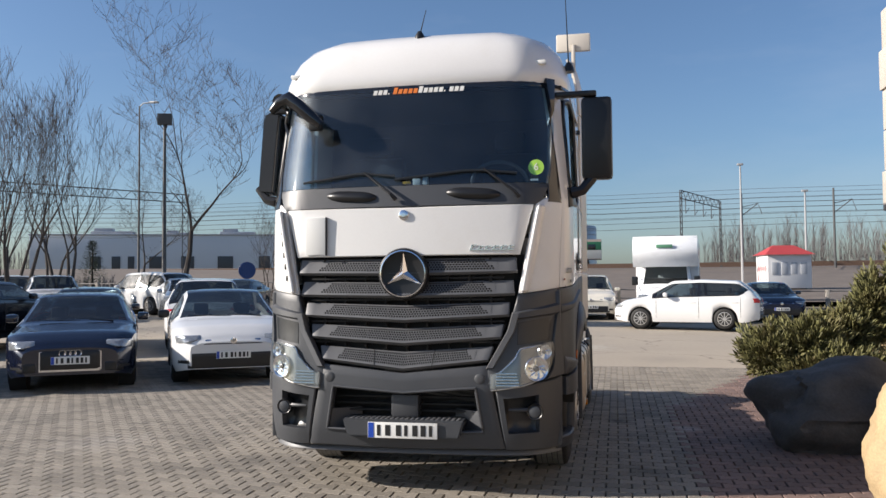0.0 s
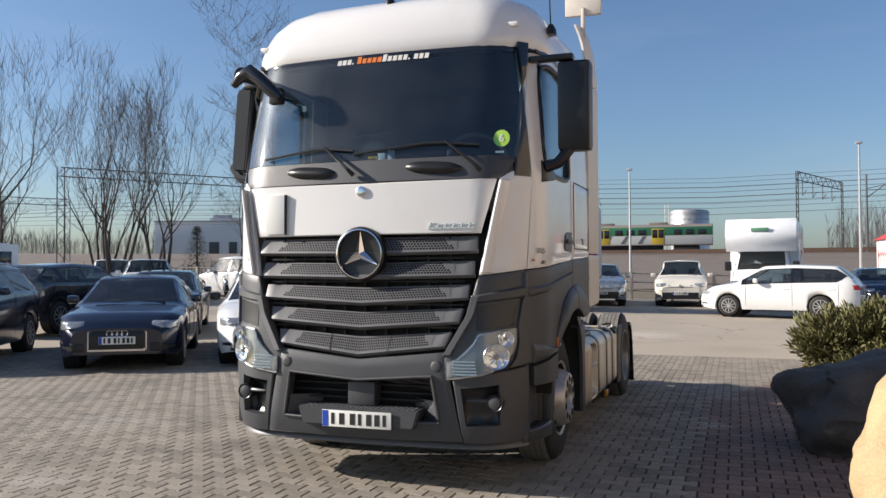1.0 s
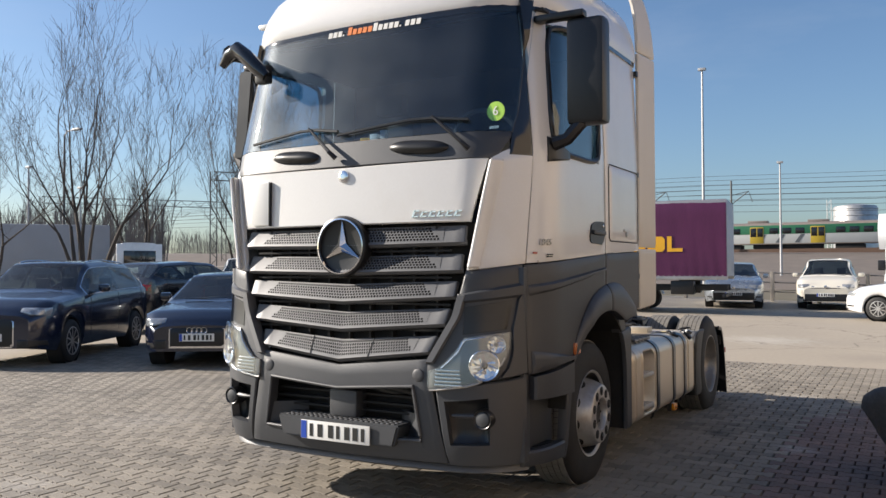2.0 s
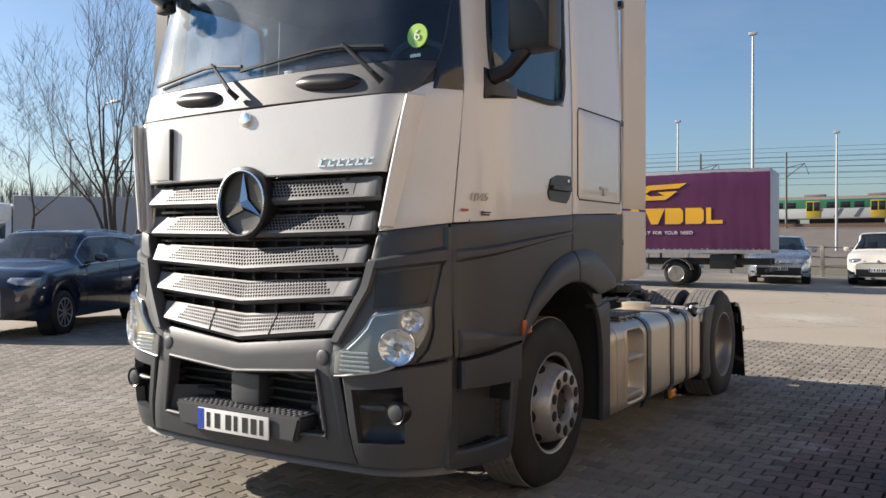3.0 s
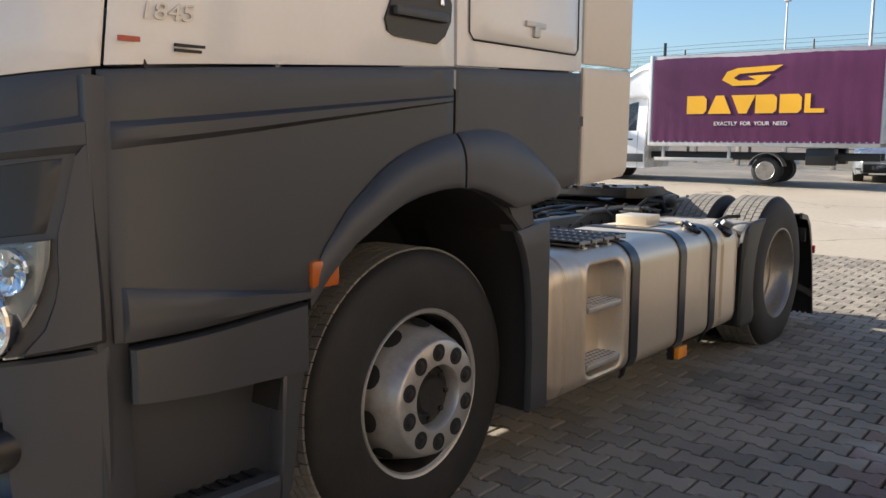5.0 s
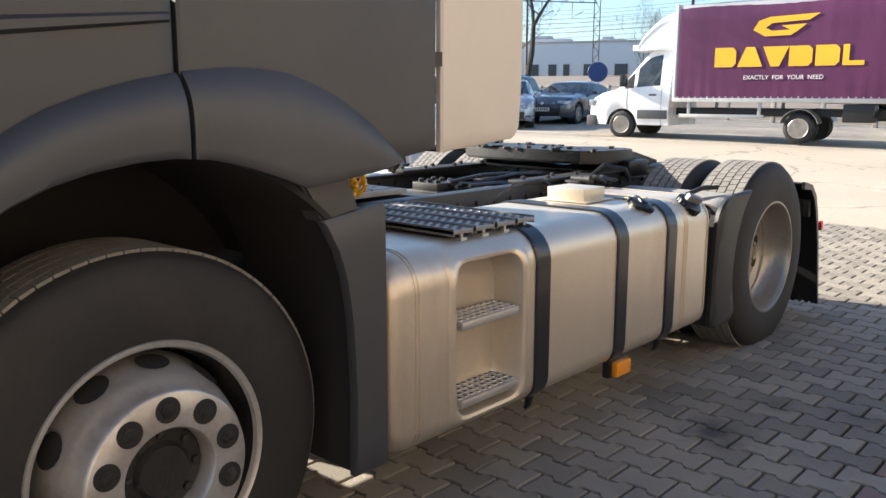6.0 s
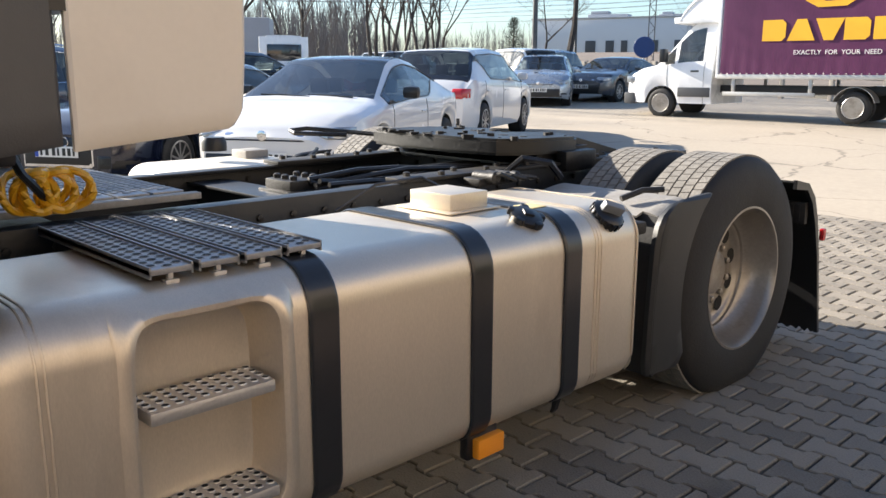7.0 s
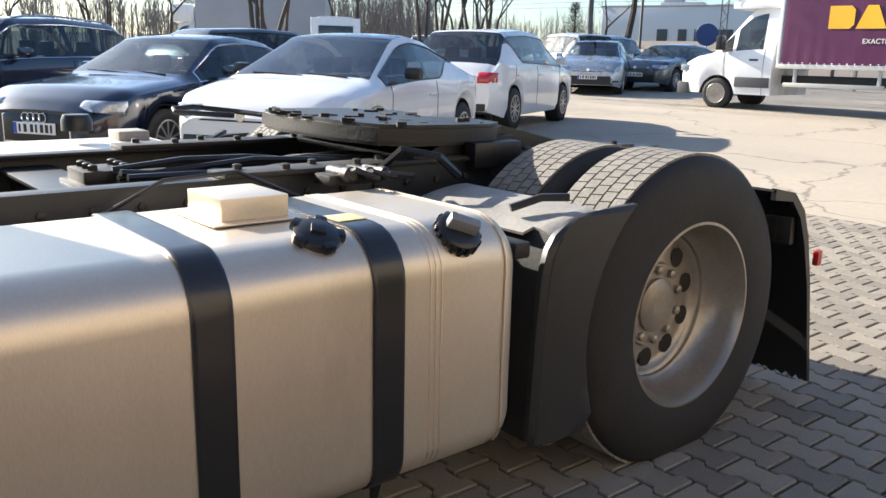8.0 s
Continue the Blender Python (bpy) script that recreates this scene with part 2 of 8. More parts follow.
def tube(bm, pts, r, n=8, closed=False):
    """A tube along points; r is one radius or one for each point."""
    pts = [Vector(p) for p in pts]
    rs = r if isinstance(r, (list, tuple)) else [r] * len(pts)
    rings = []
    up = Vector((0.013, 0.021, 1))
    for i, p in enumerate(pts):
        d = (pts[min(i + 1, len(pts) - 1)] - pts[max(i - 1, 0)]).normalized()
        a = d.cross(up)
        if a.length < 0.05:
            a = d.cross(Vector((1, 0, 0)))
        a.normalize()
        c = d.cross(a)
        rings.append([bm.verts.new(p + rs[i] * (math.cos(j * math.tau / n) * a + math.sin(j * math.tau / n) * c)) for j in range(n)])
    for s, t in zip(rings, rings[1:]):
        for j in range(n):
            bm.faces.new((s[j], s[(j + 1) % n], t[(j + 1) % n], t[j]))
    if len(rings) > 1:
        bm.faces.new(rings[0][::-1]), bm.faces.new(rings[-1])
    return bm


def lathe(bm, prof, n=40, centre=(0, 0, 0), axis="x", closed=False, open_start=False):
    """Turns a profile of (radius, along) round an axis."""
    c = Vector(centre)
    rings = []
    for r, a in prof:
        ring = []
        for j in range(n):
            t = j * math.tau / n
            p = (a, r * math.cos(t), r * math.sin(t)) if axis == "x" else (r * math.cos(t), a, r * math.sin(t)) if axis == "y" else (r * math.cos(t), r * math.sin(t), a)
            ring.append(bm.verts.new(c + Vector(p)))
        rings.append(ring)
    pairs = list(zip(rings, rings[1:])) + ([(rings[-1], rings[0])] if closed else [])
    for s, t in pairs:
        for j in range(n):
            bm.faces.new((s[j], s[(j + 1) % n], t[(j + 1) % n], t[j]))
    if not closed:
        if not open_start:
            bm.faces.new(rings[0][::-1])
        bm.faces.new(rings[-1])
    return bm


def prism(bm, poly, a, b, axis="x"):
    """A polygon of (p, q) pushed from a to b along an axis."""
    def at(p, q, h):
        return (h, p, q) if axis == "x" else (p, h, q) if axis == "y" else (p, q, h)
    lo, hi = [bm.verts.new(at(p, q, a)) for p, q in poly], [bm.verts.new(at(p, q, b)) for p, q in poly]
    bm.faces.new(lo[::-1]), bm.faces.new(hi)
    for i in range(len(poly)):
        j = (i + 1) % len(poly)
        bm.faces.new((lo[i], lo[j], hi[j], hi[i]))
    return bm


def skin(bm, fn, us, vs, thick=0.02, drop=0.004, hole=None, out=0.0):
    """A curved panel fn(u, v) with thickness, rounded borders and, if wanted, a hole of cells (i0, i1, j0, j1)."""
    us = list(us) if not isinstance(us, int) else [i / us for i in range(us + 1)]
    vs = list(vs) if not isinstance(vs, int) else [i / vs for i in range(vs + 1)]
    grid = [[Vector(fn(u, v)) for v in vs] for u in us]
    nu, nv = len(us), len(vs)
    front, back = [], []
    for i in range(nu):
        front.append([]), back.append([])
        for j in range(nv):
            du = grid[min(i + 1, nu - 1)][j] - grid[max(i - 1, 0)][j]
            dv = grid[i][min(j + 1, nv - 1)] - grid[i][max(j - 1, 0)]
            nn = du.cross(dv)
            nn = nn.normalized() if nn.length > 1e-9 else Vector((0, -1, 0))
            edge = i in (0, nu - 1) or j in (0, nv - 1)
            front[i].append(bm.verts.new(grid[i][j] + nn * (out - (drop if edge else 0))))
            back[i].append(bm.verts.new(grid[i][j] + nn * (out - thick)))

    def full(i, j):
        return 0 <= i < nu - 1 and 0 <= j < nv - 1 and not (hole and hole[0] <= i < hole[1] and hole[2] <= j < hole[3])
    for i in range(nu - 1):
        for j in range(nv - 1):
            if not full(i, j):
                continue
            a, b, c, d = (i, j), (i + 1, j), (i + 1, j + 1), (i, j + 1)
            bm.faces.new([front[p][q] for p, q in (a, b, c, d)])
            bm.faces.new([back[p][q] for p, q in (d, c, b, a)])
            for (p, q), (di, dj) in (((a, b), (0, -1)), ((b, c), (1, 0)), ((c, d), (0, 1)), ((d, a), (-1, 0))):
                if not full(i + di, j + dj):
                    bm.faces.new((front[q[0]][q[1]], front[p[0]][p[1]], back[p[0]][p[1]], back[q[0]][q[1]]))
    return bm


def rim_steps(n, e=0.02):
    """Even steps with a narrow one at either end, for a rounded border."""
    return [0, e] + [e + (1 - 2 * e) * i / n for i in range(1, n)] + [1 - e, 1]


def lerp(a, b, t):
    return a + (b - a) * t


def tab(rows, z):
    """Smoothly joined values of a table."""
    if z <= rows[0][0]:
        return rows[0][1]
    for (a, p), (b, q) in zip(rows, rows[1:]):
        if z <= b:
            return lerp(p, q, (z - a) / (b - a))
    return rows[-1][1]


def writing(text, size, depth, material, parent, m, name="lettering", align="CENTER"):
    """Built-in font turned into a mesh."""
    cu = bpy.data.curves.new(name, "FONT")
    cu.body, cu.size, cu.extrude, cu.align_x, cu.align_y = text, size, depth, align, "CENTER"
    tmp = bpy.data.objects.new(name, cu)
    me = bpy.data.meshes.new_from_object(tmp)
    bpy.data.objects.remove(tmp)
    me.materials.clear()
    me.materials.append(material)
    ob = new(name, me)
    ob.parent = parent
    ob.matrix_basis = m
    return ob


def rise(x, y):
    """Height of the ground: flat near, rising gently across the yard towards its far left, level beyond."""
    return (0.010 - 0.0013 * max(-14.0, min(6.0, x))) * max(0.0, min(y, 30.0) - 8.0)
AMBERGREY = mat("lens_amber_grey", (0.26, 0.25, 0.23), 0.2, bump=0.03, fine=250)
DARKINSERT = mat("satin_black_insert", (0.022, 0.023, 0.025), 0.32, var=0.15, scale=2, bump=0.004)
LAMPBODY = mat("lamp_housing", (0.2, 0.195, 0.19), 0.3, metal=0.6, var=0.1, scale=16, fine=60, bump=0.0)
YELLOWLABEL = mat("faded_yellow", (0.6, 0.5, 0.25), 0.5, bump=0)
GRIPGREY = mat("grey_grip", (0.2, 0.21, 0.22), 0.4, bump=0.01)
SHELF = mat("dusty_sheet", (0.3, 0.285, 0.26), 0.6, metal=0.25, var=0.2, scale=6, bump=0.03, dirt=(0.16, 0.14, 0.12), amount=0.6)
# ---- the tractor unit: x across, y to its rear, front at y = 0 ----
truck = thing("truck_tractor", "white two-axle tractor unit with dark grey bumper and perforated grille", "truck")
Y0 = [(0.28, 0.06), (0.36, -0.03), (0.5, -0.05), (0.8, -0.055), (0.95, -0.04), (1.2, -0.01), (1.6, 0.01), (2.12, 0.02), (2.28, 0.06), (3.08, 0.255), (3.3, 0.30)]
WID = [(0.3, 1.195), (0.6, 1.215), (1.6, 1.222), (2.2, 1.22), (3.1, 1.19)]
RX, RY, BOW = 0.38, 0.56, 0.045


def cabp(s, z):
    """The cab's outer face: s 0 to 1 across the front, 1 to 2 round the corner, then metres along the side."""
    w, y0, a = tab(WID, z), tab(Y0, z), abs(s)
    xc = w - RX
    if a <= 1:
        x, y = xc * a, y0 + BOW * a * a
    elif a <= 2:
        t = (a - 1) * math.pi / 2
        x, y = xc + RX * math.sin(t), y0 + BOW + RY * (1 - math.cos(t)) + 0.09 * math.sin(t) * (1 - math.sin(t))
    else:
        x, y = w, y0 + BOW + RY + (a - 2)
    return Vector((x if s >= 0 else -x, y, z))


def sx(x, z):
    """The s at which the front face is x from the middle."""
    a, xc = abs(x), tab(WID, z) - RX
    s = a / xc if a <= xc else 1 + math.asin(min(1, (a - xc) / RX)) / (math.pi / 2)
    return s if x >= 0 else -s


def sy(y, z):
    """The s at which corner or side is y from the front."""
    d = y - tab(Y0, z) - BOW
    if d >= RY:
        return 2 + d - RY
    lo, hi = 1.0, 2.0
    for _ in range(30):
        mid = (lo + hi) / 2
        lo, hi = (mid, hi) if cabp(mid, z).y < y else (lo, mid)
    return lo


def cab_panel(name, fn, us, vs, material, label="", mirror=False, **kw):
    """A cab panel from fn(u, v) -> (s, z); mirror builds it on the other side."""
    bm = bmesh.new()
    k = -1 if mirror else 1

    def at(u, v):
        s, z = fn(u, v)
        return cabp(k * s, z)
    skin(bm, at, us, vs, **kw)
    if mirror:
        # the panel's sense is turned: push it back out by rebuilding with reversed u
        bm.free()
        bm = bmesh.new()
        n = us if not isinstance(us, int) else [i / us for i in range(us + 1)]
        rev = [1 - u for u in n][::-1]
        hole = kw.pop("hole", None)
        if hole:
            c = len(rev) - 1
            hole = (c - hole[1], c - hole[0], hole[2], hole[3])
        skin(bm, lambda u, v: at(1 - u, v), rev, vs, hole=hole, **kw)
    return part(name, bm, material, truck, label)


def grille_x(z):
    """Half width of the grille's opening."""
    return tab([(0.92, 0.60), (1.06, 0.68), (1.2, 0.76), (1.46, 0.83), (1.75, 0.868)], z)


# bonnet flap
def f_hood(u, v):
    z = lerp(1.757, lerp(2.118, 2.13, abs(2 * u - 1)), v)
    return sx(lerp(-1, 1, u) * lerp(0.862, 0.965, v), z), z


hood = cab_panel("bonnet_flap", f_hood, rim_steps(28), rim_steps(8), WHITE, thick=0.05, drop=0.008)
# white corner panels with a raised air fin
for mir in (False, True):
    def f_corner(u, v):
        z = lerp(lerp(1.472, 1.512, u), 2.14 + 0.05 * min(1, u * 2.5), v)
        a = sx(lerp(0.848, 0.985, (z - 1.47) / 0.68), z)
        return lerp(a, sy(0.262 + 0.1 * (z - 1.5), z), u), z
    corner = cab_panel("corner_panel", f_corner, rim_steps(12), rim_steps(10), WHITE, mirror=mir, thick=0.03, drop=0.006)

    def f_fin(u, v):
        s, z = f_corner(0.0, v)
        e = f_corner(1.0, v)[0]
        return s + (e - s) * (0.01 + 0.3 * u * (0.75 + 0.35 * v)), z
    bm = bmesh.new()
    k = -1 if mir else 1

    def fin_at(u, v):
        uu = 1 - u if mir else u
        s, z = f_fin(uu, lerp(0.015, 0.97, v))
        p = cabp(k * s, z)
        p.y -= 0.075 * math.sin(math.pi * min(1, 0.25 + 0.72 * uu)) * (0.65 + 0.35 * v)
        p.x += k * 0.012 * (1 - uu)
        return p
    skin(bm, fin_at, rim_steps(8, 0.05), rim_steps(12), thick=0.03, drop=0.012)
    part("air_fin", bm, WHITE, truck)
    for i in range(6 if mir else 0):
        z = 1.6 + 0.09 * i
        p = cabp(k * (f_fin(1.0, (z - 1.47) / 0.7)[0] + 0.02), z)
        part("air_slot", boxes((p.x - 0.006, p.x + 0.006, p.y - 0.012, p.y + 0.01, z - 0.022, z + 0.022), b=0.004), BLACK, truck)

# cowl under the windscreen, the windscreen itself and the black pillars
cab_panel("windscreen_cowl", lambda u, v: (sx(lerp(-1, 1, u) * lerp(1.0, 1.075, v), lerp(2.128, 2.29, v)), lerp(2.128, 2.29, v)), rim_steps(28), rim_steps(4), PLASTIC, "dark grey cowl below the windscreen", thick=0.03)
def f_glass(u, v):
    z = lerp(2.292, 3.085, v)
    return sx(lerp(-1, 1, u) * lerp(1.095, 1.095, v), z), z


screen = cab_panel("windscreen", f_glass, 32, 10, SCREEN, thick=0.006, drop=0)
screen.visible_shadow = False
for mir in (False, True):
    def f_pillar(u, v):
        z = lerp(2.15, 3.12, v)
        return lerp(sx(1.06 if z < 2.29 else 1.075, z), sy(0.258 + 0.1 * (z - 1.5), z), u), z
    cab_panel("pillar_cover", f_pillar, rim_steps(6), rim_steps(8), GLOSSBLACK, mirror=mir, thick=0.04, out=0.004)
bm = bmesh.new()
skin(bm, lambda u, v: cabp(sx(lerp(-1.1, 1.1, u), 3.07 + 0.04 * v), 3.06 + 0.05 * v), 28, 3, thick=0.03, out=0.003)
part("windscreen_top_band", bm, GLOSSBLACK, truck)

# doors with their windows
WIN_T, WIN_B = 3.0, 2.2


def f_door(y, z):
    return sy(y, z), z


for mir in (False, True):
    k = -1 if mir else 1

    def at_door(u, v, k=k):
        zb = lerp(1.514, 1.585, u)
        z = lerp(zb, WIN_B, v / 0.45) if v < 0.45 else lerp(WIN_B, WIN_T, (v - 0.45) / 0.5) if v < 0.95 else lerp(WIN_T, 3.085, (v - 0.95) / 0.05)
        yf = 0.268 + 0.1 * (z - 1.5)
        return cabp(k * sy(lerp(yf, 1.438, u), z), z)
    us = [0, 0.015, 0.05, 0.10, 0.14, 0.22, 0.34, 0.46, 0.58, 0.7, 0.82, 0.885, 0.93, 0.985, 1]
    vs = [0, 0.02, 0.12, 0.22, 0.32, 0.43, 0.45, 0.55, 0.65, 0.75, 0.85, 0.95, 0.985, 1]
    if mir:
        fn, uu = (lambda u, v: at_door(1 - u, v)), [1 - u for u in us][::-1]
        hole = (3, 10, 6, 11)
    else:
        fn, uu, hole = at_door, us, (4, 11, 6, 11)
    bm = bmesh.new()
    skin(bm, fn, uu, vs, thick=0.045, drop=0.006, hole=hole)
    door = part("door", bm, WHITE, truck, "white cab door with a black-framed window")
    bm = bmesh.new()
    skin(bm, lambda u, v: at_door((lerp(0.885, 0.14, u) if mir else lerp(0.14, 0.885, u)), lerp(0.45, 0.95, v)), 8, 6, thick=0.006, drop=0, out=-0.012)
    wp = part("window_pane", bm, SIDEGLASS, door)
    wp.visible_shadow = False
    bm = bmesh.new()
    loop = []
    for i in range(48):
        t = i / 48 * 4
        e, r = int(t), t - int(t)
        u, v = [(r, 0), (1, r), (1 - r, 1), (0, 1 - r)][e]
        # rounded corners, and a dip at the lower front where the mirror foot sits
        cx, cy = 2 * u - 1, 2 * v - 1
        sc = 1 / (max(abs(cx), abs(cy)) ** 0.0 + 0.10 * (abs(cx * cy)) ** 4)
        u, v = 0.5 + cx * sc / 2, 0.5 + cy * sc / 2
        p = at_door(lerp(0.135, 0.89, u), lerp(0.447, 0.953, v))
        loop.append(p + Vector((k * 0.002, 0, 0)))
    tube(bm, loop + loop[:1], 0.018, 6)
    part("window_frame", bm, BLACK, door)
    bm = bmesh.new()
    skin(bm, lambda u, v: at_door((lerp(0.36, 0.10, u) if mir else lerp(0.10, 0.36, u)), lerp(lerp(0.40, 0.425, u), lerp(0.50, 0.455, u if not mir else 1 - u), v)), rim_steps(5, 0.08), rim_steps(3, 0.1), thick=0.03, drop=0.012, out=0.02)
    part("mirror_foot", bm, BLACK, door)
    # handle: a recessed dish with a grip and a lock
    bm = bmesh.new()
    x = k * 1.226
    pts = [(1.10, 1.70), (1.11, 1.665), (1.145, 1.652), (1.335, 1.645), (1.375, 1.672), (1.405, 1.72), (1.41, 1.775), (1.395, 1.802), (1.345, 1.806), (1.21, 1.80), (1.135, 1.775)]
    prism(bm, pts, x - k * 0.03, x + k * 0.004)
    dish = part("handle_dish", bm, BLACK, door)
    bm = bmesh.new()
    box(bm, min(x, x + k * 0.025), max(x, x + k * 0.025), 1.13, 1.375, 1.712, 1.742, 0.008)
    part("door_handle", bm, PLASTIC, door)
    bm = bmesh.new()
    box(bm, min(x, x + k * 0.012), max(x, x + k * 0.012), 1.345, 1.363, 1.765, 1.785, 0.003)
    part("lock", bm, CHROME, door)

# rear side panels, lockers, drip band
for mir in (False, True):
    k = -1 if mir else 1

    def side_at(y, z, k=k):
        return cabp(k * sy(y, z), z)

    def side_skin(y0, y1, z0, z1, nu=8, nv=8, **kw):
        bm = bmesh.new()
        skin(bm, (lambda u, v: side_at(lerp(y1, y0, u), lerp(z0(lerp(y1, y0, u)) if callable(z0) else z0, z1, v))) if mir else (lambda u, v: side_at(lerp(y0, y1, u), lerp(z0(lerp(y0, y1, u)) if callable(z0) else z0, z1, v))), rim_steps(nu, 0.015), rim_steps(nv, 0.015), **kw)
        return bm
    part("rear_side_panel", side_skin(1.452, 2.25, lambda y: lerp(1.588, 1.618, (y - 1.45) / 0.8), 3.085, thick=0.04), WHITE, truck)
    locker = part("side_locker_flap", side_skin(1.51, 2.205, 1.68, 2.22, thick=0.02, out=0.006, drop=0.006), WHITE, truck)
    bm = bmesh.new()
    box(bm, *sorted((k * 1.215, k * 1.238)), 1.83, 1.96, 1.752, 1.772, 0.004)
    box(bm, *sorted((k * 1.215, k * 1.242)), 1.878, 1.918, 1.715, 1.757, 0.008)
    part("locker_latch", bm, STEEL, locker)
    bm = bmesh.new()
    seam = [side_at(y, z) + Vector((k * 0.004, 0, 0)) for y, z in ((1.507, 1.70), (1.507, 2.20), (1.53, 2.225), (2.185, 2.225), (2.208, 2.20), (2.208, 1.70), (2.185, 1.677), (1.53, 1.677), (1.507, 1.70))]
    tube(bm, seam, 0.0035, 4)
    part("flap_seam", bm, INK, locker)
    part("roof_drip_band", side_skin(0.44, 2.25, 3.075, 3.17, 16, 2, thick=0.04, out=0.008), GLOSSBLACK, truck)

# roof shell: stacked outlines drawn in and up
bm = bmesh.new()
rings = []
LIFT = [(0.0, 3.085), (-0.015, 3.12), (-0.008, 3.2), (0.018, 3.29), (0.065, 3.39), (0.145, 3.485), (0.27, 3.555), (0.46, 3.6), (0.72, 3.625), (1.0, 3.635)]
SS = [i / 10 for i in range(0, 21)] + [2 + i * 0.2 for i in range(1, 8)]
for inset, h in LIFT:
    ring = []
    for s in [-a for a in SS[::-1]] + SS[1:]:
        p = cabp(s, 3.1)
        f = max(0.0, 1 - inset / 1.2)
        y = 0.25 + 0.0 + (p.y - 0.25) * 1.0
        q = Vector((p.x * (1 - min(0.999, inset / 1.21)), min(2.25, p.y + inset * 0.95), h))
        q.y = min(2.25, q.y) if abs(s) < 2 + 1.2 else 2.25
        q.z += 0.05 * max(0, q.y - 0.5) * (h - 3.085) / 0.5
        # shallow pressed creases that run up the brow
        crease = max(0, 1 - abs(abs(q.x) - 0.72) / 0.05) if 0.02 < inset < 0.6 and abs(s) < 1.3 else 0
        q.y += 0.012 * crease
        ring.append(bm.verts.new(q))
    rings.append(ring)
for a, b in zip(rings, rings[1:]):
    for i in range(len(a) - 1):
        bm.faces.new((a[i], a[i + 1], b[i + 1], b[i]))
bm.faces.new(rings[-1])
bm.faces.new([r[0] for r in rings] + [r[-1] for r in rings[::-1]])
bmesh.ops.remove_doubles(bm, verts=bm.verts, dist=0.0005)
roof = part("roof", bm, WHITE, truck, "white high roof shell with rounded brow")
for x in (-1.0, 1.0):
    bm = boxes((x - 0.045, x + 0.045, 0.385, 0.43, 3.235, 3.27), b=0.012)
    part("marker_lamp", bm, PLATEWHITE, roof)
bm = boxes((-0.36, 0.36, 0.95, 1.6, 3.6, 3.665), b=0.025)
part("roof_hatch", bm, BLACK, roof)
for x, y, z, h, dx, dy in ((0.02, 0.5, 3.53, 0.24, 0.05, 0.02), (1.195, 0.80, 3.28, 0.62, -0.02, 0.0)):
    bm = bmesh.new()
    lathe(bm, [(0.045, z - 0.02), (0.04, z + 0.02), (0.018, z + 0.06)], 12, (x, y, 0), "z")
    tube(bm, [(x, y, z + 0.03), (x + dx, y + dy, z + h)], [0.006, 0.003], 6)
    part("aerial", bm, BLACK, roof)
for x in (-0.55, 0.66):
    bm = boxes((x - 0.012, x + 0.012, 1.3, 1.34, 3.62, 3.72), b=0.004)
    part("roof_stud", bm, BLACK, roof)
bm = boxes((-1.19, 1.19, 2.2, 2.23, 1.3, 3.1), b=0.004)
part("rear_wall", bm, WHITE, truck)

# side extenders behind the cab
for k in (-1, 1):
    bm = bmesh.new()
    skin(bm, lambda u, v: (k * (1.222 + 0.04 * (u if k > 0 else 1 - u)), lerp(2.268, 2.597, u if k > 0 else 1 - u), lerp(1.65, 3.19, v)), rim_steps(5), rim_steps(8), thick=0.025, drop=0.006)
    ext = part("side_deflector", bm, CREAM, truck, "cream side air deflector behind the cab")
    bm = bmesh.new()
    skin(bm, lambda u, v: (k * (1.222 + 0.04 * (u if k > 0 else 1 - u)), lerp(2.268, 2.597 - 0.014 * (1 - v) ** 4, u if k > 0 else 1 - u), lerp(lerp(1.158, 1.192, u if k > 0 else 1 - u) + 0.035 * max(0.0, (abs((u if k > 0 else 1 - u)) - 0.9) / 0.1) ** 2, 1.635, v)), rim_steps(24), rim_steps(12), thick=0.025, drop=0.006)
    part("lower_deflector", bm, CREAM, ext)
    bm = bmesh.new()
    skin(bm, lambda u, v: (k * (1.222 + 0.04 * (u if k > 0 else 1 - u) - 0.03 * v - 0.08 * v ** 3), lerp(2.268 + 0.05 * v, 2.597 - 0.06 * v, u if k > 0 else 1 - u), lerp(3.205, 3.78, v)), rim_steps(5), rim_steps(6), thick=0.025, drop=0.006)
    part("upper_deflector", bm, CREAM, ext)
    bm = boxes((k * 1.16 - 0.17, k * 1.16 + 0.17, 2.42, 2.47, 3.88, 4.06), (k * 1.16 - 0.02, k * 1.16 + 0.02, 2.4, 2.42, 3.6, 3.95), b=0.015)
    part("top_flap", bm, CREAM, ext)
    for z in (1.4, 2.2, 3.0):
        part("deflector_bracket", boxes((*sorted((k * 1.0, k * 1.22)), 2.23, 2.3, z, z + 0.04)), BLACK, ext)

# lower front: bumper centre with the air intake
def f_bump(u, v):
    x = lerp(-1, 1, u)
    z = lerp(lerp(0.335, 0.345, abs(x)), lerp(0.895, 0.955, abs(x)), v)
    return sx(x * lerp(0.745, 0.625, v), z), z


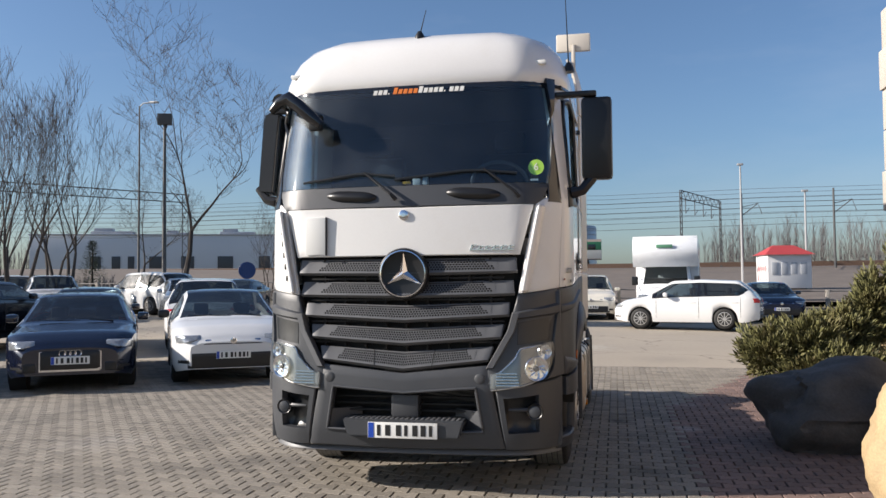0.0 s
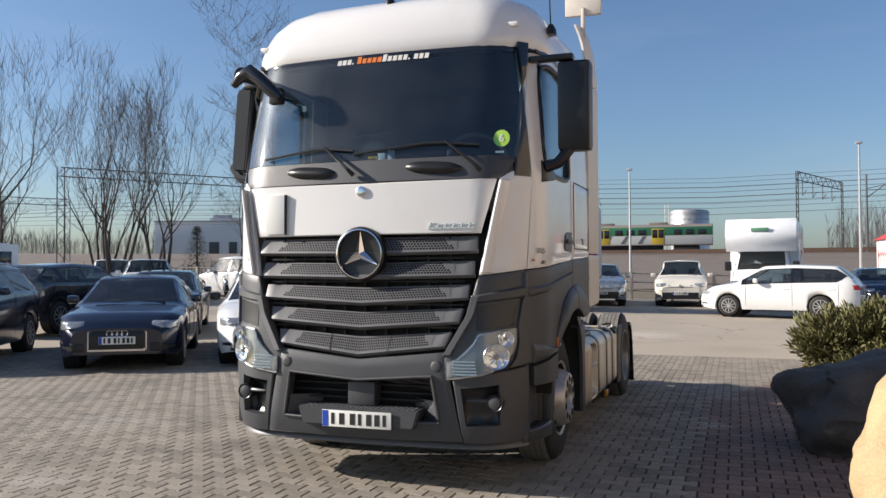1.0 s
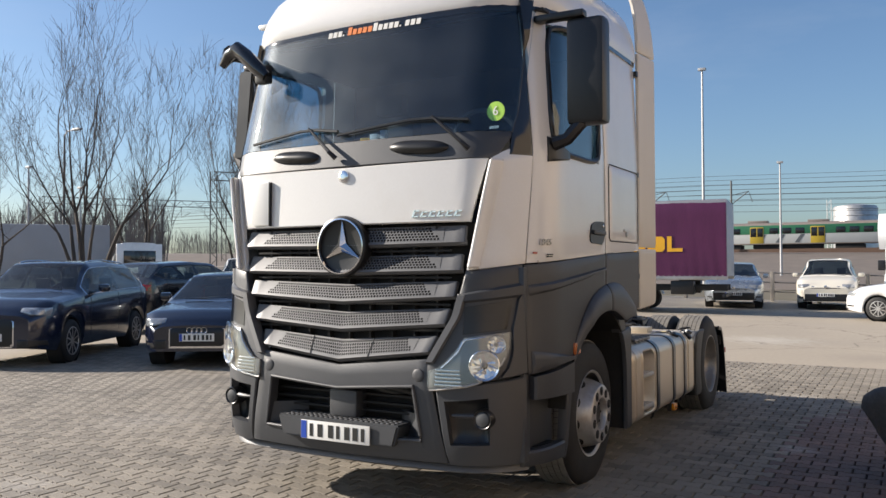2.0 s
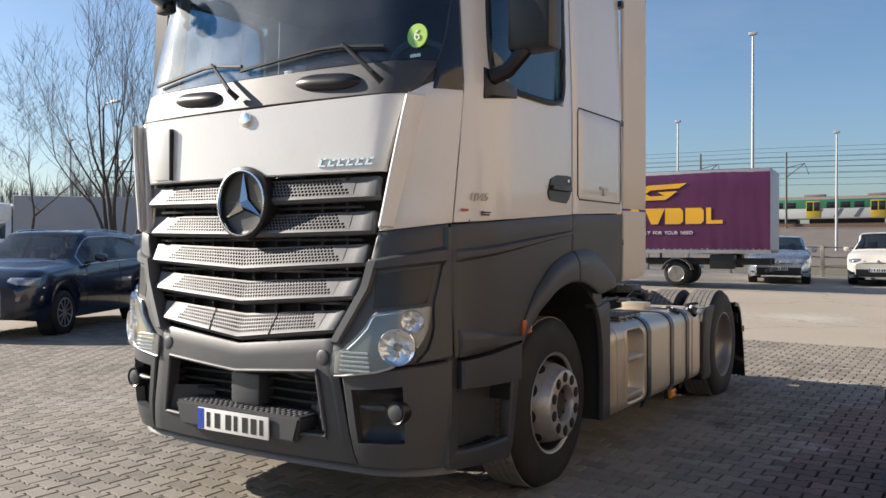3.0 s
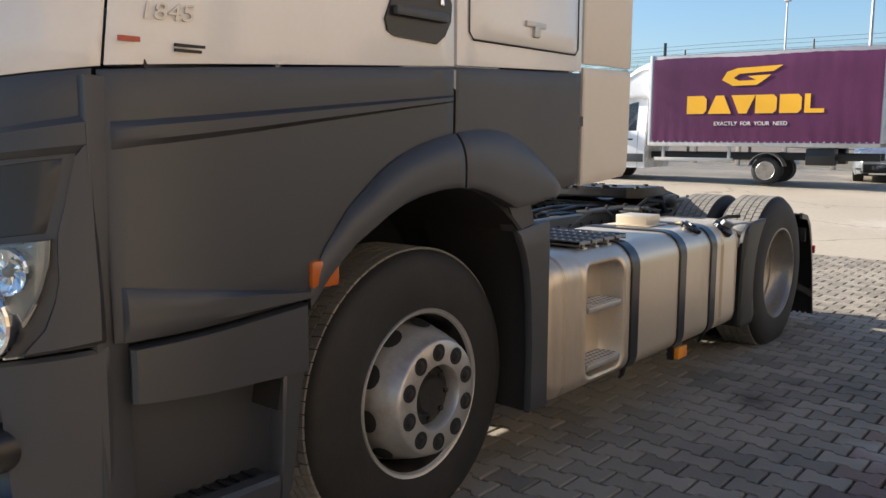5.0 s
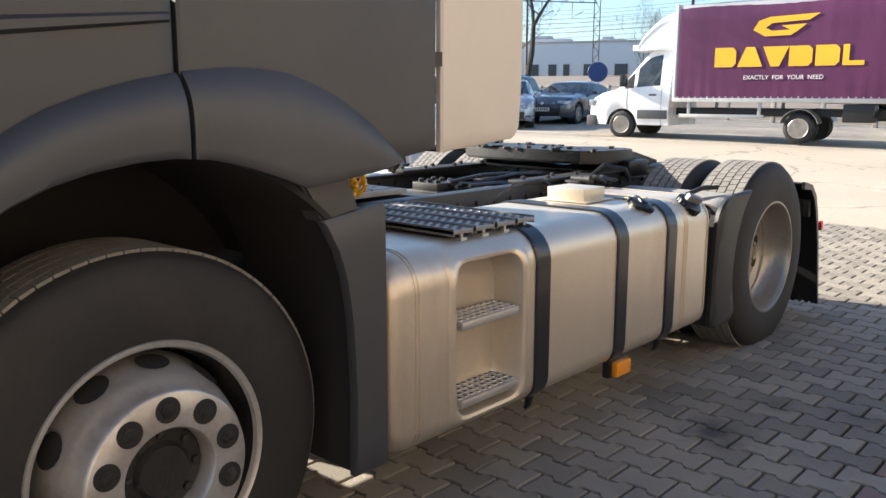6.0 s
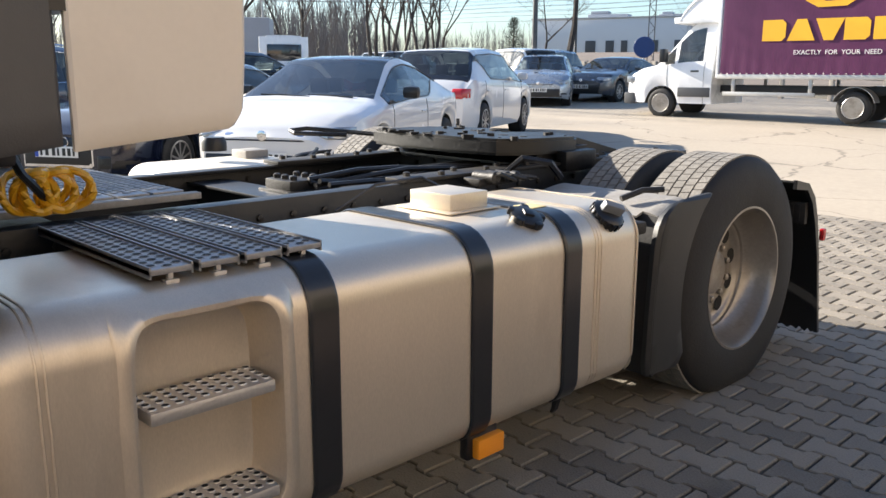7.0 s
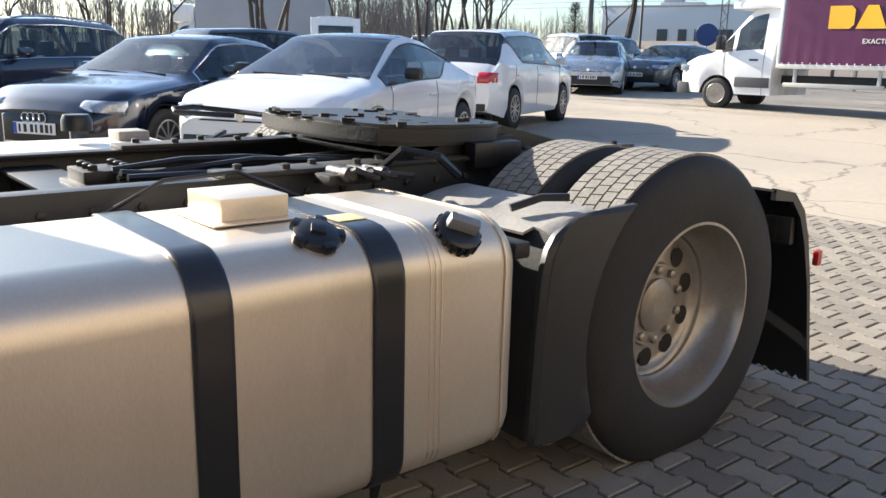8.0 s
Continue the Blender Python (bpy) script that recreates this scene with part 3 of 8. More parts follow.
us = [0, 0.01, 0.05, 0.095] + [0.095 + 0.81 * i / 12 for i in range(1, 12)] + [0.905, 0.95, 0.99, 1]
cab_panel("bumper_centre", f_bump, us, [0, 0.02, 0.12, 0.23, 0.34, 0.45, 0.56, 0.67, 0.74, 0.88, 0.98, 1], PLASTIC, "dark grey plastic bumper centre with an air intake", thick=0.06, drop=0.008, hole=(3, 15, 3, 8))
bm = bmesh.new()
lip = []
for i in range(40):
    t = i / 40 * 4
    e, r = int(t), t % 1
    u, v = [(r, 0), (1, r), (1 - r, 1), (0, 1 - r)][e]
    s, z = f_bump(lerp(0.09, 0.91, u), lerp(0.225, 0.75, v))
    lip.append(cabp(s, z) + Vector((0, -0.004, 0)))
tube(bm, lip + lip[:1], 0.011, 8)
part("intake_lip", bm, PLASTIC, truck)
bm = boxes((-0.66, 0.66, 0.16, 0.2, 0.44, 0.80))
for i in range(5):
    box(bm, -0.62, 0.62, 0.07, 0.12, 0.50 + 0.05 * i, 0.515 + 0.05 * i, 0.004)
part("intake_mesh", bm, MATTE, truck)
bm = boxes((-0.105, 0.105, 0.0, 0.12, 0.565, 0.735), b=0.02)
part("radar_box", bm, PLASTIC, truck)
# slanted cheeks inside the intake
for k in (-1, 1):
    bm = bmesh.new()
    prism(bm, [(k * 0.63, -0.01), (k * 0.60, -0.02), (k * 0.36, 0.12), (k * 0.38, 0.14), (k * 0.64, 0.14)], 0.44, 0.62, "z")
    part("intake_cheek", bm, PLASTIC, truck)
# step and number plate
bm = bmesh.new()
prism(bm, [(-0.42, 0.43), (0.42, 0.43), (0.46, 0.56), (-0.46, 0.56)], -0.075, 0.08, "y")
bmesh.ops.bevel(bm, geom=list(bm.edges), offset=0.012, segments=2, affect="EDGES")
step = part("front_step", bm, PLASTIC, truck)
bm = bmesh.new()
for i in range(22):
    for j in range(3):
        x = -0.4 + 0.038 * i
        box(bm, x, x + 0.022, -0.06 + 0.04 * j, -0.035 + 0.04 * j, 0.558, 0.566, 0.003)
part("tread_studs", bm, PLASTIC2, step)


def number_plate(parent, m, w=0.52, h=0.114, bars=7):
    """A plate with a blue band, its characters as plain bars."""
    bm = boxes((-w / 2, w / 2, -0.004, 0.004, -h / 2, h / 2), b=0.002)
    pl = part("number_plate", bm, PLATEWHITE, parent, "white number plate with a blue band")
    pl.matrix_basis = m
    bm = boxes((-w / 2 + 0.003, -w / 2 + 0.045, -0.0062, 0.0, -h / 2 + 0.003, h / 2 - 0.003))
    part("blue_band", bm, PLATEBLUE, pl)
    step_x = (w - 0.09) / bars
    for i in range(bars):
        x = -w / 2 + 0.07 + step_x * i + (0.02 if i > 1 else 0)
        if x + step_x * 0.68 < w / 2 - 0.01:
            part("character_bar", boxes((x, x + step_x * (0.62 if i % 3 else 0.4), -0.0062, 0.0, -0.34 * h, 0.34 * h)), INK, pl)
    return pl


number_plate(truck, pose(0.005, -0.088, 0.485))
for x in (-0.568, 0.568):
    p = cabp(sx(x, 0.858), 0.858)
    bm = bmesh.new()
    lathe(bm, [(0.038, 0.01), (0.038, -0.003), (0.034, -0.0055), (0.01, -0.006)], 24, p, "y")
    part("tow_cap", bm, PLASTIC, truck)
# pale splitter under the bumper
bm = bmesh.new()
skin(bm, lambda u, v: cabp(lerp(-1.6, 1.6, u), 0.34) * 1 + Vector((0, 0.02 + 0.02 * v, -0.035 * (1 - v))), 24, 2, thick=0.02)
part("splitter", bm, PLASTIC2, truck)

# corner bumpers, headlamps, fog lamps
for mir in (False, True):
    k = -1 if mir else 1

    def f_cb(u, v):
        z = lerp(0.34, lerp(0.795, 0.86, u), v)
        a = sx(lerp(0.748, 0.655, (z - 0.335) / 0.61), z)
        return lerp(a, sy(0.243, z), u), z
    us = [0, 0.015, 0.07, 0.15, 0.25, 0.35, 0.45, 0.55, 0.7, 0.85, 0.985, 1]
    cab_panel("bumper_corner", f_cb, us, [0, 0.02, 0.15, 0.27, 0.4, 0.55, 0.7, 0.82, 0.98, 1], PLASTIC, mirror=mir, thick=0.05, drop=0.008, hole=(2, 7, 3, 7))

    def f_hs(u, v):
        z = lerp(lerp(0.803, 0.868, u), lerp(1.466, 1.506, u), v)
        return lerp(sx(grille_x(z) + 0.012, z), sy(0.243 + 0.015 * max(0, z - 1.3), z), u), z
    cab_panel("headlamp_surround", f_hs, rim_steps(14), rim_steps(14), PLASTIC, mirror=mir, thick=0.05, drop=0.006)

    def f_blk(u, v):
        z = lerp(lerp(1.10, 1.13, u), lerp(1.262, 1.305, u), v)
        return sx(lerp(0.835 + 0.005 * v, 1.06 + 0.025 * v, u), z), z
    cab_panel("gloss_insert", f_blk, rim_steps(8), rim_steps(4), DARKINSERT, mirror=mir, thick=0.02, out=0.002)

    # raised cheek outside the lamp, up to the joint
    def f_cheek(u, v):
        z = lerp(lerp(0.845, 0.875, u), lerp(1.312, 1.36, u), v)
        a = tab([(0.84, 1.02), (0.9, 1.062), (1.0, 1.084), (1.12, 1.075), (1.31, 1.10)], z)
        return lerp(sx(a, z), sy(0.24, z), u), z
    cab_panel("lamp_cheek", f_cheek, rim_steps(5, 0.06), rim_steps(8), PLASTIC, mirror=mir, thick=0.03, drop=0.014, out=0.02)

    # raised edge beside the grille
    def f_edge(u, v):
        z = lerp(0.93, 1.335, v)
        return sx(grille_x(z) + 0.005 + 0.055 * u, z), z
    cab_panel("grille_edge", f_edge, rim_steps(3, 0.12), rim_steps(14), PLASTIC2, mirror=mir, thick=0.07, drop=0.02, out=0.026)

    def f_ridge(u, v):
        z = lerp(lerp(1.28, 1.318, u), lerp(1.335, 1.402, u), v)
        return lerp(sx(0.80, z), sy(0.24, z), u), z
    cab_panel("corner_ridge", f_ridge, rim_steps(10), rim_steps(3, 0.2), PLASTIC, mirror=mir, thick=0.03, drop=0.016, out=0.022)

    LB = [(0.645, 0.785), (0.70, 0.789), (0.808, 0.806), (0.88, 0.817), (0.934, 0.834), (0.98, 0.861), (1.013, 0.892), (1.04, 0.935), (1.058, 0.985), (1.068, 1.06)]
    LT = [(0.645, 0.888), (0.708, 0.909), (0.77, 0.962), (0.825, 1.02), (0.842, 1.06), (0.858, 1.085), (0.95, 1.1), (1.068, 1.118)]

    def f_lamp(u, v):
        x = lerp(0.645, 1.068, u)
        return sx(x, lerp(tab(LB, x), tab(LT, x), v)), lerp(tab(LB, x), tab(LT, x), v)
    lamp = cab_panel("headlamp", f_lamp, rim_steps(56), rim_steps(26), LAMPBODY, "clear glass headlamp with chrome reflectors", mirror=mir, thick=0.03, drop=0.004, out=0.014)
    for x, z, r in ((0.962, 0.93, 0.09), (1.012, 1.048, 0.056)):
        s = k * sx(x, z)
        p, along = cabp(s, z), cabp(s + 0.03, z) - cabp(s - 0.03, z)
        turn = Matrix.Translation(p) @ Matrix.Rotation(math.atan2(along.y, along.x) * 0.8, 4, "Z")
        bm = bmesh.new()
        lathe(bm, [(r, 0.02), (r, -0.034), (r * 0.95, -0.040), (r * 0.9, -0.037), (r * 0.8, -0.032), (r * 0.55, -0.026), (r * 0.25, -0.023), (0.012, -0.022)], 24, (0, 0, 0), "y")
        # pressed facets in the bowl
        facet = random.Random(4)
        for v in bm.verts:
            if 0.2 * r < math.hypot(v.co.x, v.co.z) < 0.85 * r:
                v.co.y += facet.uniform(-0.004, 0.004)
        bmesh.ops.transform(bm, matrix=turn, verts=bm.verts)
        ring = part("lamp_reflector", bm, CHROME, lamp, smooth=False)
        bm = bmesh.new()
        lathe(bm, [(r * 0.24, -0.016), (r * 0.22, -0.033), (r * 0.16, -0.039), (0.004, -0.041)], 16, (0, 0, 0), "y")
        bmesh.ops.transform(bm, matrix=turn, verts=bm.verts)
        part("bulb_shield", bm, LAMPBODY, ring)
    # stepped chrome ribs of the indicator
    for i in range(5):
        bm = bmesh.new()
        z = 0.812 + 0.021 * i
        for j in range(8):
            x = lerp(0.70, 0.845 - 0.004 * i, j / 7)
            p = cabp(k * sx(x, z), z)
            box(bm, p.x - 0.012, p.x + 0.012, p.y - 0.024, p.y, z - 0.006, z + 0.006, 0.002)
        part("lamp_rib", bm, CHROME, lamp)
    bm = bmesh.new()
    tube(bm, [cabp(k * sx(x, tab(LT, x)), tab(LT, x) - 0.012) + Vector((0, -0.016, 0)) for x in (0.72, 0.77, 0.825, 0.845, 0.862, 0.95, 1.05)], 0.004, 6)
    part("lamp_bezel", bm, CHROME, lamp)
    # pale tube that paints in the sunlit top edge of the dark bumper
    bm = bmesh.new()
    tube(bm, [cabp(k * sx(x, tab(LB, x)), tab(LB, x) - 0.006) + Vector((0, -0.012, 0)) for x in (0.65, 0.7, 0.76, 0.808, 0.85, 0.88, 0.934, 0.98, 1.013, 1.04, 1.056)], 0.0065, 6)
    part("lower_bezel", bm, STEEL, lamp, "pale tube painting in the sunlit bumper edge under the lamp")

    def f_ind(u, v):
        z = lerp(0.79, 0.893, v)
        return sx(lerp(0.648, 0.694, u), z), z
    refl = cab_panel("side_reflector", f_ind, 3, 3, AMBERGREY, mirror=mir, thick=0.03, out=0.018)
    refl.parent = lamp
    lens = cab_panel("lamp_glass", f_lamp, rim_steps(56), rim_steps(26), LENS, mirror=mir, thick=0.004, drop=0.03, out=0.045)
    lens.parent = lamp
    lens.visible_shadow = False
    # fog lamp in its recess
    q = cabp(k * sx(0.957, 0.622), 0.622)
    s0, s1 = f_cb(0.03, 0.5)[0], f_cb(0.6, 0.5)[0]

    def fog_at(u, v):
        z = lerp(0.435, 0.745, v)
        d = min(1, 5 * min(u, 1 - u, v, 1 - v))
        w = cabp(k * lerp(s0, s1, u if k > 0 else 1 - u), z)
        return w + Vector((-k * 0.03 * d, 0.075 * d, 0))
    # recess coloured black, so that it stays dark where the sun reaches in
    bm = bmesh.new()
    skin(bm, fog_at, rim_steps(10, 0.05), rim_steps(8, 0.05), thick=0.02, drop=0, out=-0.02)
    recess = part("fog_recess", bm, DARKINSERT, truck)
    for z in (0.635,):
        bm = bmesh.new()
        tube(bm, [cabp(k * sx(x, z), z) + Vector((0, 0.03, 0)) for x in (0.77, 0.83, 0.9, 0.97)], [0.008, 0.014, 0.016, 0.016], 8)
        part("fog_bar", bm, PLASTIC, recess)
    bm = bmesh.new()
    lathe(bm, [(0.058, 0.07), (0.06, 0.0), (0.055, -0.012), (0.048, -0.006), (0.03, 0.0), (0.01, 0.0)], 28, q + Vector((0, -0.002, 0)), "y")
    fog = part("fog_lamp", bm, BLACK, recess)
    bm = bmesh.new()
    lathe(bm, [(0.046, 0.0), (0.04, -0.008), (0.02, -0.013), (0.006, -0.014)], 24, q + Vector((0, -0.004, 0)), "y")
    part("fog_lens", bm, PLASTIC, fog)

# grille: dark cavity, five chevron slats with punched faces, star emblem
bm = bmesh.new()
skin(bm, lambda u, v: cabp(sx(lerp(-1, 1, u) * (grille_x(lerp(0.9, 1.76, v)) + 0.03), lerp(0.9, 1.76, v)), lerp(0.9, 1.76, v)) + Vector((0, 0.13, 0)), 16, 10, thick=0.02)
part("grille_cavity", bm, MATTE, truck)
bm = bmesh.new()
for i in range(9):
    x = -0.64 + 0.16 * i
    box(bm, x - 0.008, x + 0.008, 0.07, 0.13, 0.95, 1.74)
for z in (1.59, 1.43, 1.27, 1.115):
    box(bm, -0.74, 0.74, 0.06, 0.08, z - 0.006, z + 0.006)
part("grille_web", bm, MATTE, truck)
SLATS = [(1.738, 1.625, 0.0, 0.012), (1.572, 1.462, 0.012, 0.014), (1.412, 1.31, 0.022, 0.042), (1.252, 1.15, 0.034, 0.05), (1.09, 0.985, 0.042, 0.072)]
for n, (zt, zb, dt, db) in enumerate(SLATS):
    def f_slat(x, v, zt=zt, zb=zb, dt=dt, db=db):
        """x -1 to 1 across; v 0 at the lower lip to 1 at the set-back upper edge."""
        c = 1 - abs(x)
        hi, lo = zt - dt * c, zb - db * c
        z = lerp(lo, hi, v)
        half = lerp(grille_x(lo), grille_x(hi), v) - (0.008 + 0.03 * v)
        p = cabp(sx(x * half, z), z)
        ends = max(0, (abs(x) - 0.9) / 0.1)
        p.y += (0.055 - 0.02 * ends) * v ** 1.2 + (0.015 if v < 0.06 else 0) - 0.012
        return p
    E0, V0, V1 = 0.835, 0.24, 0.93
    us = [0, 0.006, (1 - E0) / 4, (1 - E0) / 2] + [lerp((1 - E0) / 2, (1 + E0) / 2, i / 26) for i in range(1, 26)] + [(1 + E0) / 2, 1 - (1 - E0) / 4, 0.994, 1]
    bm = bmesh.new()
    skin(bm, lambda u, v: f_slat(2 * u - 1, v), us, [0, 0.05, 0.12, V0, V1, 0.985, 1], thick=0.03, drop=0.006, hole=(3, 29, 3, 4))
    slat = part("grille_slat", bm, PLASTIC2, truck, "dark silver-grey slat with rows of punched holes")
    bm = bmesh.new()
    rows, cols = 5, 62
    for r in range(rows):
        va, vb = lerp(V0, V1, r / rows), lerp(V0, V1, (r + 1) / rows)
        shift = 0.5 * (r % 2)
        for c in range(cols + 1):
            xa = lerp(-E0, E0, max(0, c - shift) / cols)
            xb = lerp(-E0, E0, min(cols, c + 1 - shift) / cols)
            if xb - xa < 1e-6:
                continue
            corner = [bm.verts.new(f_slat(x, v) + Vector((0, -0.001, 0))) for x, v in ((xa, va), (xb, va), (xb, vb), (xa, vb))]
            slope = abs((xa + xb) / 2) > E0 - 0.11 * (vb + va - 2 * V0) / 2 / (V1 - V0) - 0.02
            if xb - xa < 0.02 or slope:
                bm.faces.new(corner)
                continue
            hexa, deep = [], []
            for q in range(8):
                a = math.radians(-157.5 + 45 * q)
                w = f_slat((xa + xb) / 2 + 0.41 * (xb - xa) * math.cos(a), (va + vb) / 2 + 0.43 * (vb - va) * math.sin(a)) + Vector((0, -0.001, 0))
                hexa.append(bm.verts.new(w))
                deep.append(bm.verts.new(w + Vector((0, 0.0035, 0))))
            for q in range(4):
                a, b = 2 * q, 2 * q + 1
                bm.faces.new((corner[q], hexa[(a + 1) % 8], hexa[a]))
                bm.faces.new((corner[q], corner[(q + 1) % 4], hexa[(a + 2) % 8], hexa[b]))
            for q in range(8):
                bm.faces.new((hexa[q], hexa[(q + 1) % 8], deep[(q + 1) % 8], deep[q]))
    tagged(part("punched_sheet", bm, PLASTIC2, slat, smooth=False), kind="stuff")
    if n == 4:
        for x in (-0.36, 0.36):
            bm = bmesh.new()
            tube(bm, [f_slat(x, v) + Vector((0, -0.002, 0)) for v in (0.06, 0.3, 0.6, 0.98)], 0.003, 5)
            part("slat_seam", bm, MATTE, slat)
# emblem
bm = bmesh.new()
lathe(bm, [(0.188, 0.05), (0.192, 0.0), (0.186, -0.02), (0.172, -0.026), (0.168, -0.018), (0.164, 0.0), (0.15, 0.004), (0.02, 0.004)], 56, (0, 0.0, 1.625), "y")
emblem = part("emblem", bm, BLACK, truck, "round star emblem in a dark ring")
bm = bmesh.new()
lathe(bm, [(0.176, -0.018), (0.174, -0.03), (0.166, -0.032), (0.162, -0.02)], 56, (0, 0.0, 1.625), "y", closed=True)
part("emblem_ring", bm, CHROME, emblem)
bm = bmesh.new()
c = bm.verts.new((0, -0.032, 1.625))
back = bm.verts.new((0, -0.002, 1.625))
tips = []
for i in range(6):
    a = math.pi / 2 + i * math.pi / 3
    r = 0.162 if i % 2 == 0 else 0.036
    tips.append(bm.verts.new((math.cos(a) * r, -0.006, 1.625 + math.sin(a) * r)))
for i in range(6):
    bm.faces.new((c, tips[i], tips[(i + 1) % 6])), bm.faces.new((back, tips[(i + 1) % 6], tips[i]))
part("emblem_star", bm, CHROME, emblem, smooth=False)
bm = bmesh.new()
lathe(bm, [(0.04, 0.01), (0.038, -0.008), (0.03, -0.012), (0.01, -0.012)], 28, (0, 0.015, 2.062), "y")
part("small_badge", bm, CHROME, hood)
# plain chrome bars where the model name is, and the blank badge plate
for i in range(6):
    bm = bmesh.new()
    x = 0.52 + i * 0.055
    p = cabp(sx(x, 1.8), 1.8)
    h = 0.034 if i else 0.042
    prism(bm, [(x - 0.028, 1.79), (x - 0.014, 1.79), (x + 0.004, 1.79 + h), (x - 0.010, 1.79 + h)], p.y - 0.008, p.y, "y")
    prism(bm, [(x - 0.016, 1.79), (x + 0.018, 1.79), (x + 0.021, 1.798), (x - 0.013, 1.798)], p.y - 0.008, p.y, "y")
    prism(bm, [(x - 0.006, 1.782 + h), (x + 0.026, 1.782 + h), (x + 0.029, 1.79 + h), (x - 0.003, 1.79 + h)], p.y - 0.008, p.y, "y")
    part("model_bar", bm, CHROME, hood)
bm = bmesh.new()
box(bm, -0.78, -0.62, 0.028, 0.05, 1.775, 2.06, 0.004)
part("badge_plate", bm, PLATEWHITE, hood, "thin pale plate on the bonnet")
# black strip that paints the shadow side of the pale plate
bm = boxes((-0.618, -0.609, 0.014, 0.05, 1.77, 2.062), b=0.002)
part("plate_edge", bm, BLACK, hood)

# windscreen lettering bar, stickers, wipers, grab handles
STICKORANGE = mat("orange_vinyl", (0.75, 0.2, 0.03), 0.4, var=0.05, bump=0)
for i in range(18):
    if i in (3, 14):
        w, hh = 0.01, 0.012
    else:
        w, hh = 0.03, 0.05 if i in (4, 9) else 0.036
    x = -0.30 + 0.0405 * i
    q = cabp(*f_glass(0.5 + x / 2.19, 0.955))
    bm = bmesh.new()
    prism(bm, [(x, 3.03), (x + w, 3.03), (x + w + hh * 0.25, 3.03 + hh), (x + hh * 0.25, 3.03 + hh)], q.y - 0.007, q.y - 0.003, "y")
    part("sticker_bar", bm, STICKORANGE if 4 <= i <= 8 else PLATEWHITE, screen)
STICK = mat("green_sticker", (0.35, 0.6, 0.08), 0.4, var=0.06, bump=0)
p = cabp(sx(0.975, 2.41), 2.41)
bm = bmesh.new()
lathe(bm, [(0.058, -0.004), (0.057, -0.009), (0.01, -0.009)], 28, p, "y")
part("round_sticker", bm, STICK, screen, "round green sticker")
writing("6", 0.075, 0.001, PLATEWHITE, screen, Matrix.Translation(p + Vector((0, -0.012, 0))) @ pose(0, 0, 0, 90, 0, 0), "sticker_digit")
bm = boxes((0.93, 0.99, p.y - 0.004, p.y - 0.001, 2.31, 2.325))
part("small_sticker", bm, PLATEWHITE, screen)
for x0, x1 in ((-0.06, -0.72), (0.86, 0.02)):
    a = cabp(sx(x0, 2.2), 2.2) + Vector((0, -0.03, -0.02))
    b = cabp(sx(x0 - 0.26, 2.42), 2.42) + Vector((0, -0.035, -0.02))
    bm = bmesh.new()
    tube(bm, [a, a + Vector((-0.03, -0.03, 0.04)), b], [0.018, 0.013, 0.008], 6)
    arm = part("wiper_arm", bm, BLACK, truck)
    bm = bmesh.new()
    pts = []
    for i in range(8):
        x = lerp(x0 - 0.02, x1 - 0.10, i / 7)
        z = 2.405 - 0.06 * abs(i - 2.5) / 4.5 - 0.01
        pts.append(cabp(sx(x, z), z) + Vector((0, -0.02, 0)))
    tube(bm, pts, 0.01, 5)
    part("wiper_blade", bm, BLACK, arm)
for x in (-0.42, 0.52):
    bm = bmesh.new()

    def pod(u, v, x=x):
        xx = x + lerp(-0.2, 0.2, u)
        w = 1 - (2 * u - 1) ** 4
        z = 2.215 + lerp(-0.042, 0.042, v) * (0.25 + 0.75 * w) - 0.012 * (2 * u - 1)
        q = cabp(sx(xx, z), z)
        q.y -= 0.035 * w * math.sin(math.pi * v)
        return q
    skin(bm, pod, rim_steps(10, 0.04), rim_steps(5, 0.1), thick=0.03, drop=0.004, out=0.006)
    part("grab_handle", bm, BLACK, truck)

# cab interior
bm = boxes((-1.17, 1.17, 0.35, 2.16, 1.5, 1.53), (-1.17, 1.17, 1.75, 1.78, 1.5, 3.08), (-1.15, 1.15, 0.5, 2.1, 3.07, 3.085))
part("cabin_lining", bm, CABIN, truck)
bm = bmesh.new()
skin(bm, lambda u, v: (lerp(-1.1, 1.1, u), 0.2 + 0.5 * v + 0.12 * (2 * u - 1) ** 2, 2.27 + 0.05 * math.sin(v * 3)), 16, 6, thick=0.35)
dash = part("dashboard", bm, LIGHTTRIM, truck)
bm = bmesh.new()
tube(bm, [(0.62 + 0.23 * math.cos(a), 0.78 - 0.1 * math.sin(a), 2.36 + 0.17 * math.sin(a)) for a in [i * math.tau / 28 for i in range(29)]], 0.016, 7)
part("steering_wheel", bm, PLASTIC2, dash)
bm = boxes((0.0, 0.06, 0.3, 0.36, 2.32, 2.37), (0.08, 0.12, 0.3, 0.34, 2.32, 2.39), b=0.004)
part("papers", bm, PLATEWHITE, dash)
bm = boxes((-0.08, -0.02, 0.3, 0.34, 2.33, 2.35), b=0.004)
part("yellow_clip", bm, YELLOWHOSE, dash)
for x in (-0.62, 0.62):
    bm = boxes((x - 0.26, x + 0.26, 1.05, 1.5, 1.95, 2.1), (x - 0.25, x + 0.25, 1.45, 1.6, 2.05, 2.72), (x - 0.14, x + 0.14, 1.46, 1.58, 2.74, 2.92), b=0.05)
    part("seat", bm, CABIN, truck)

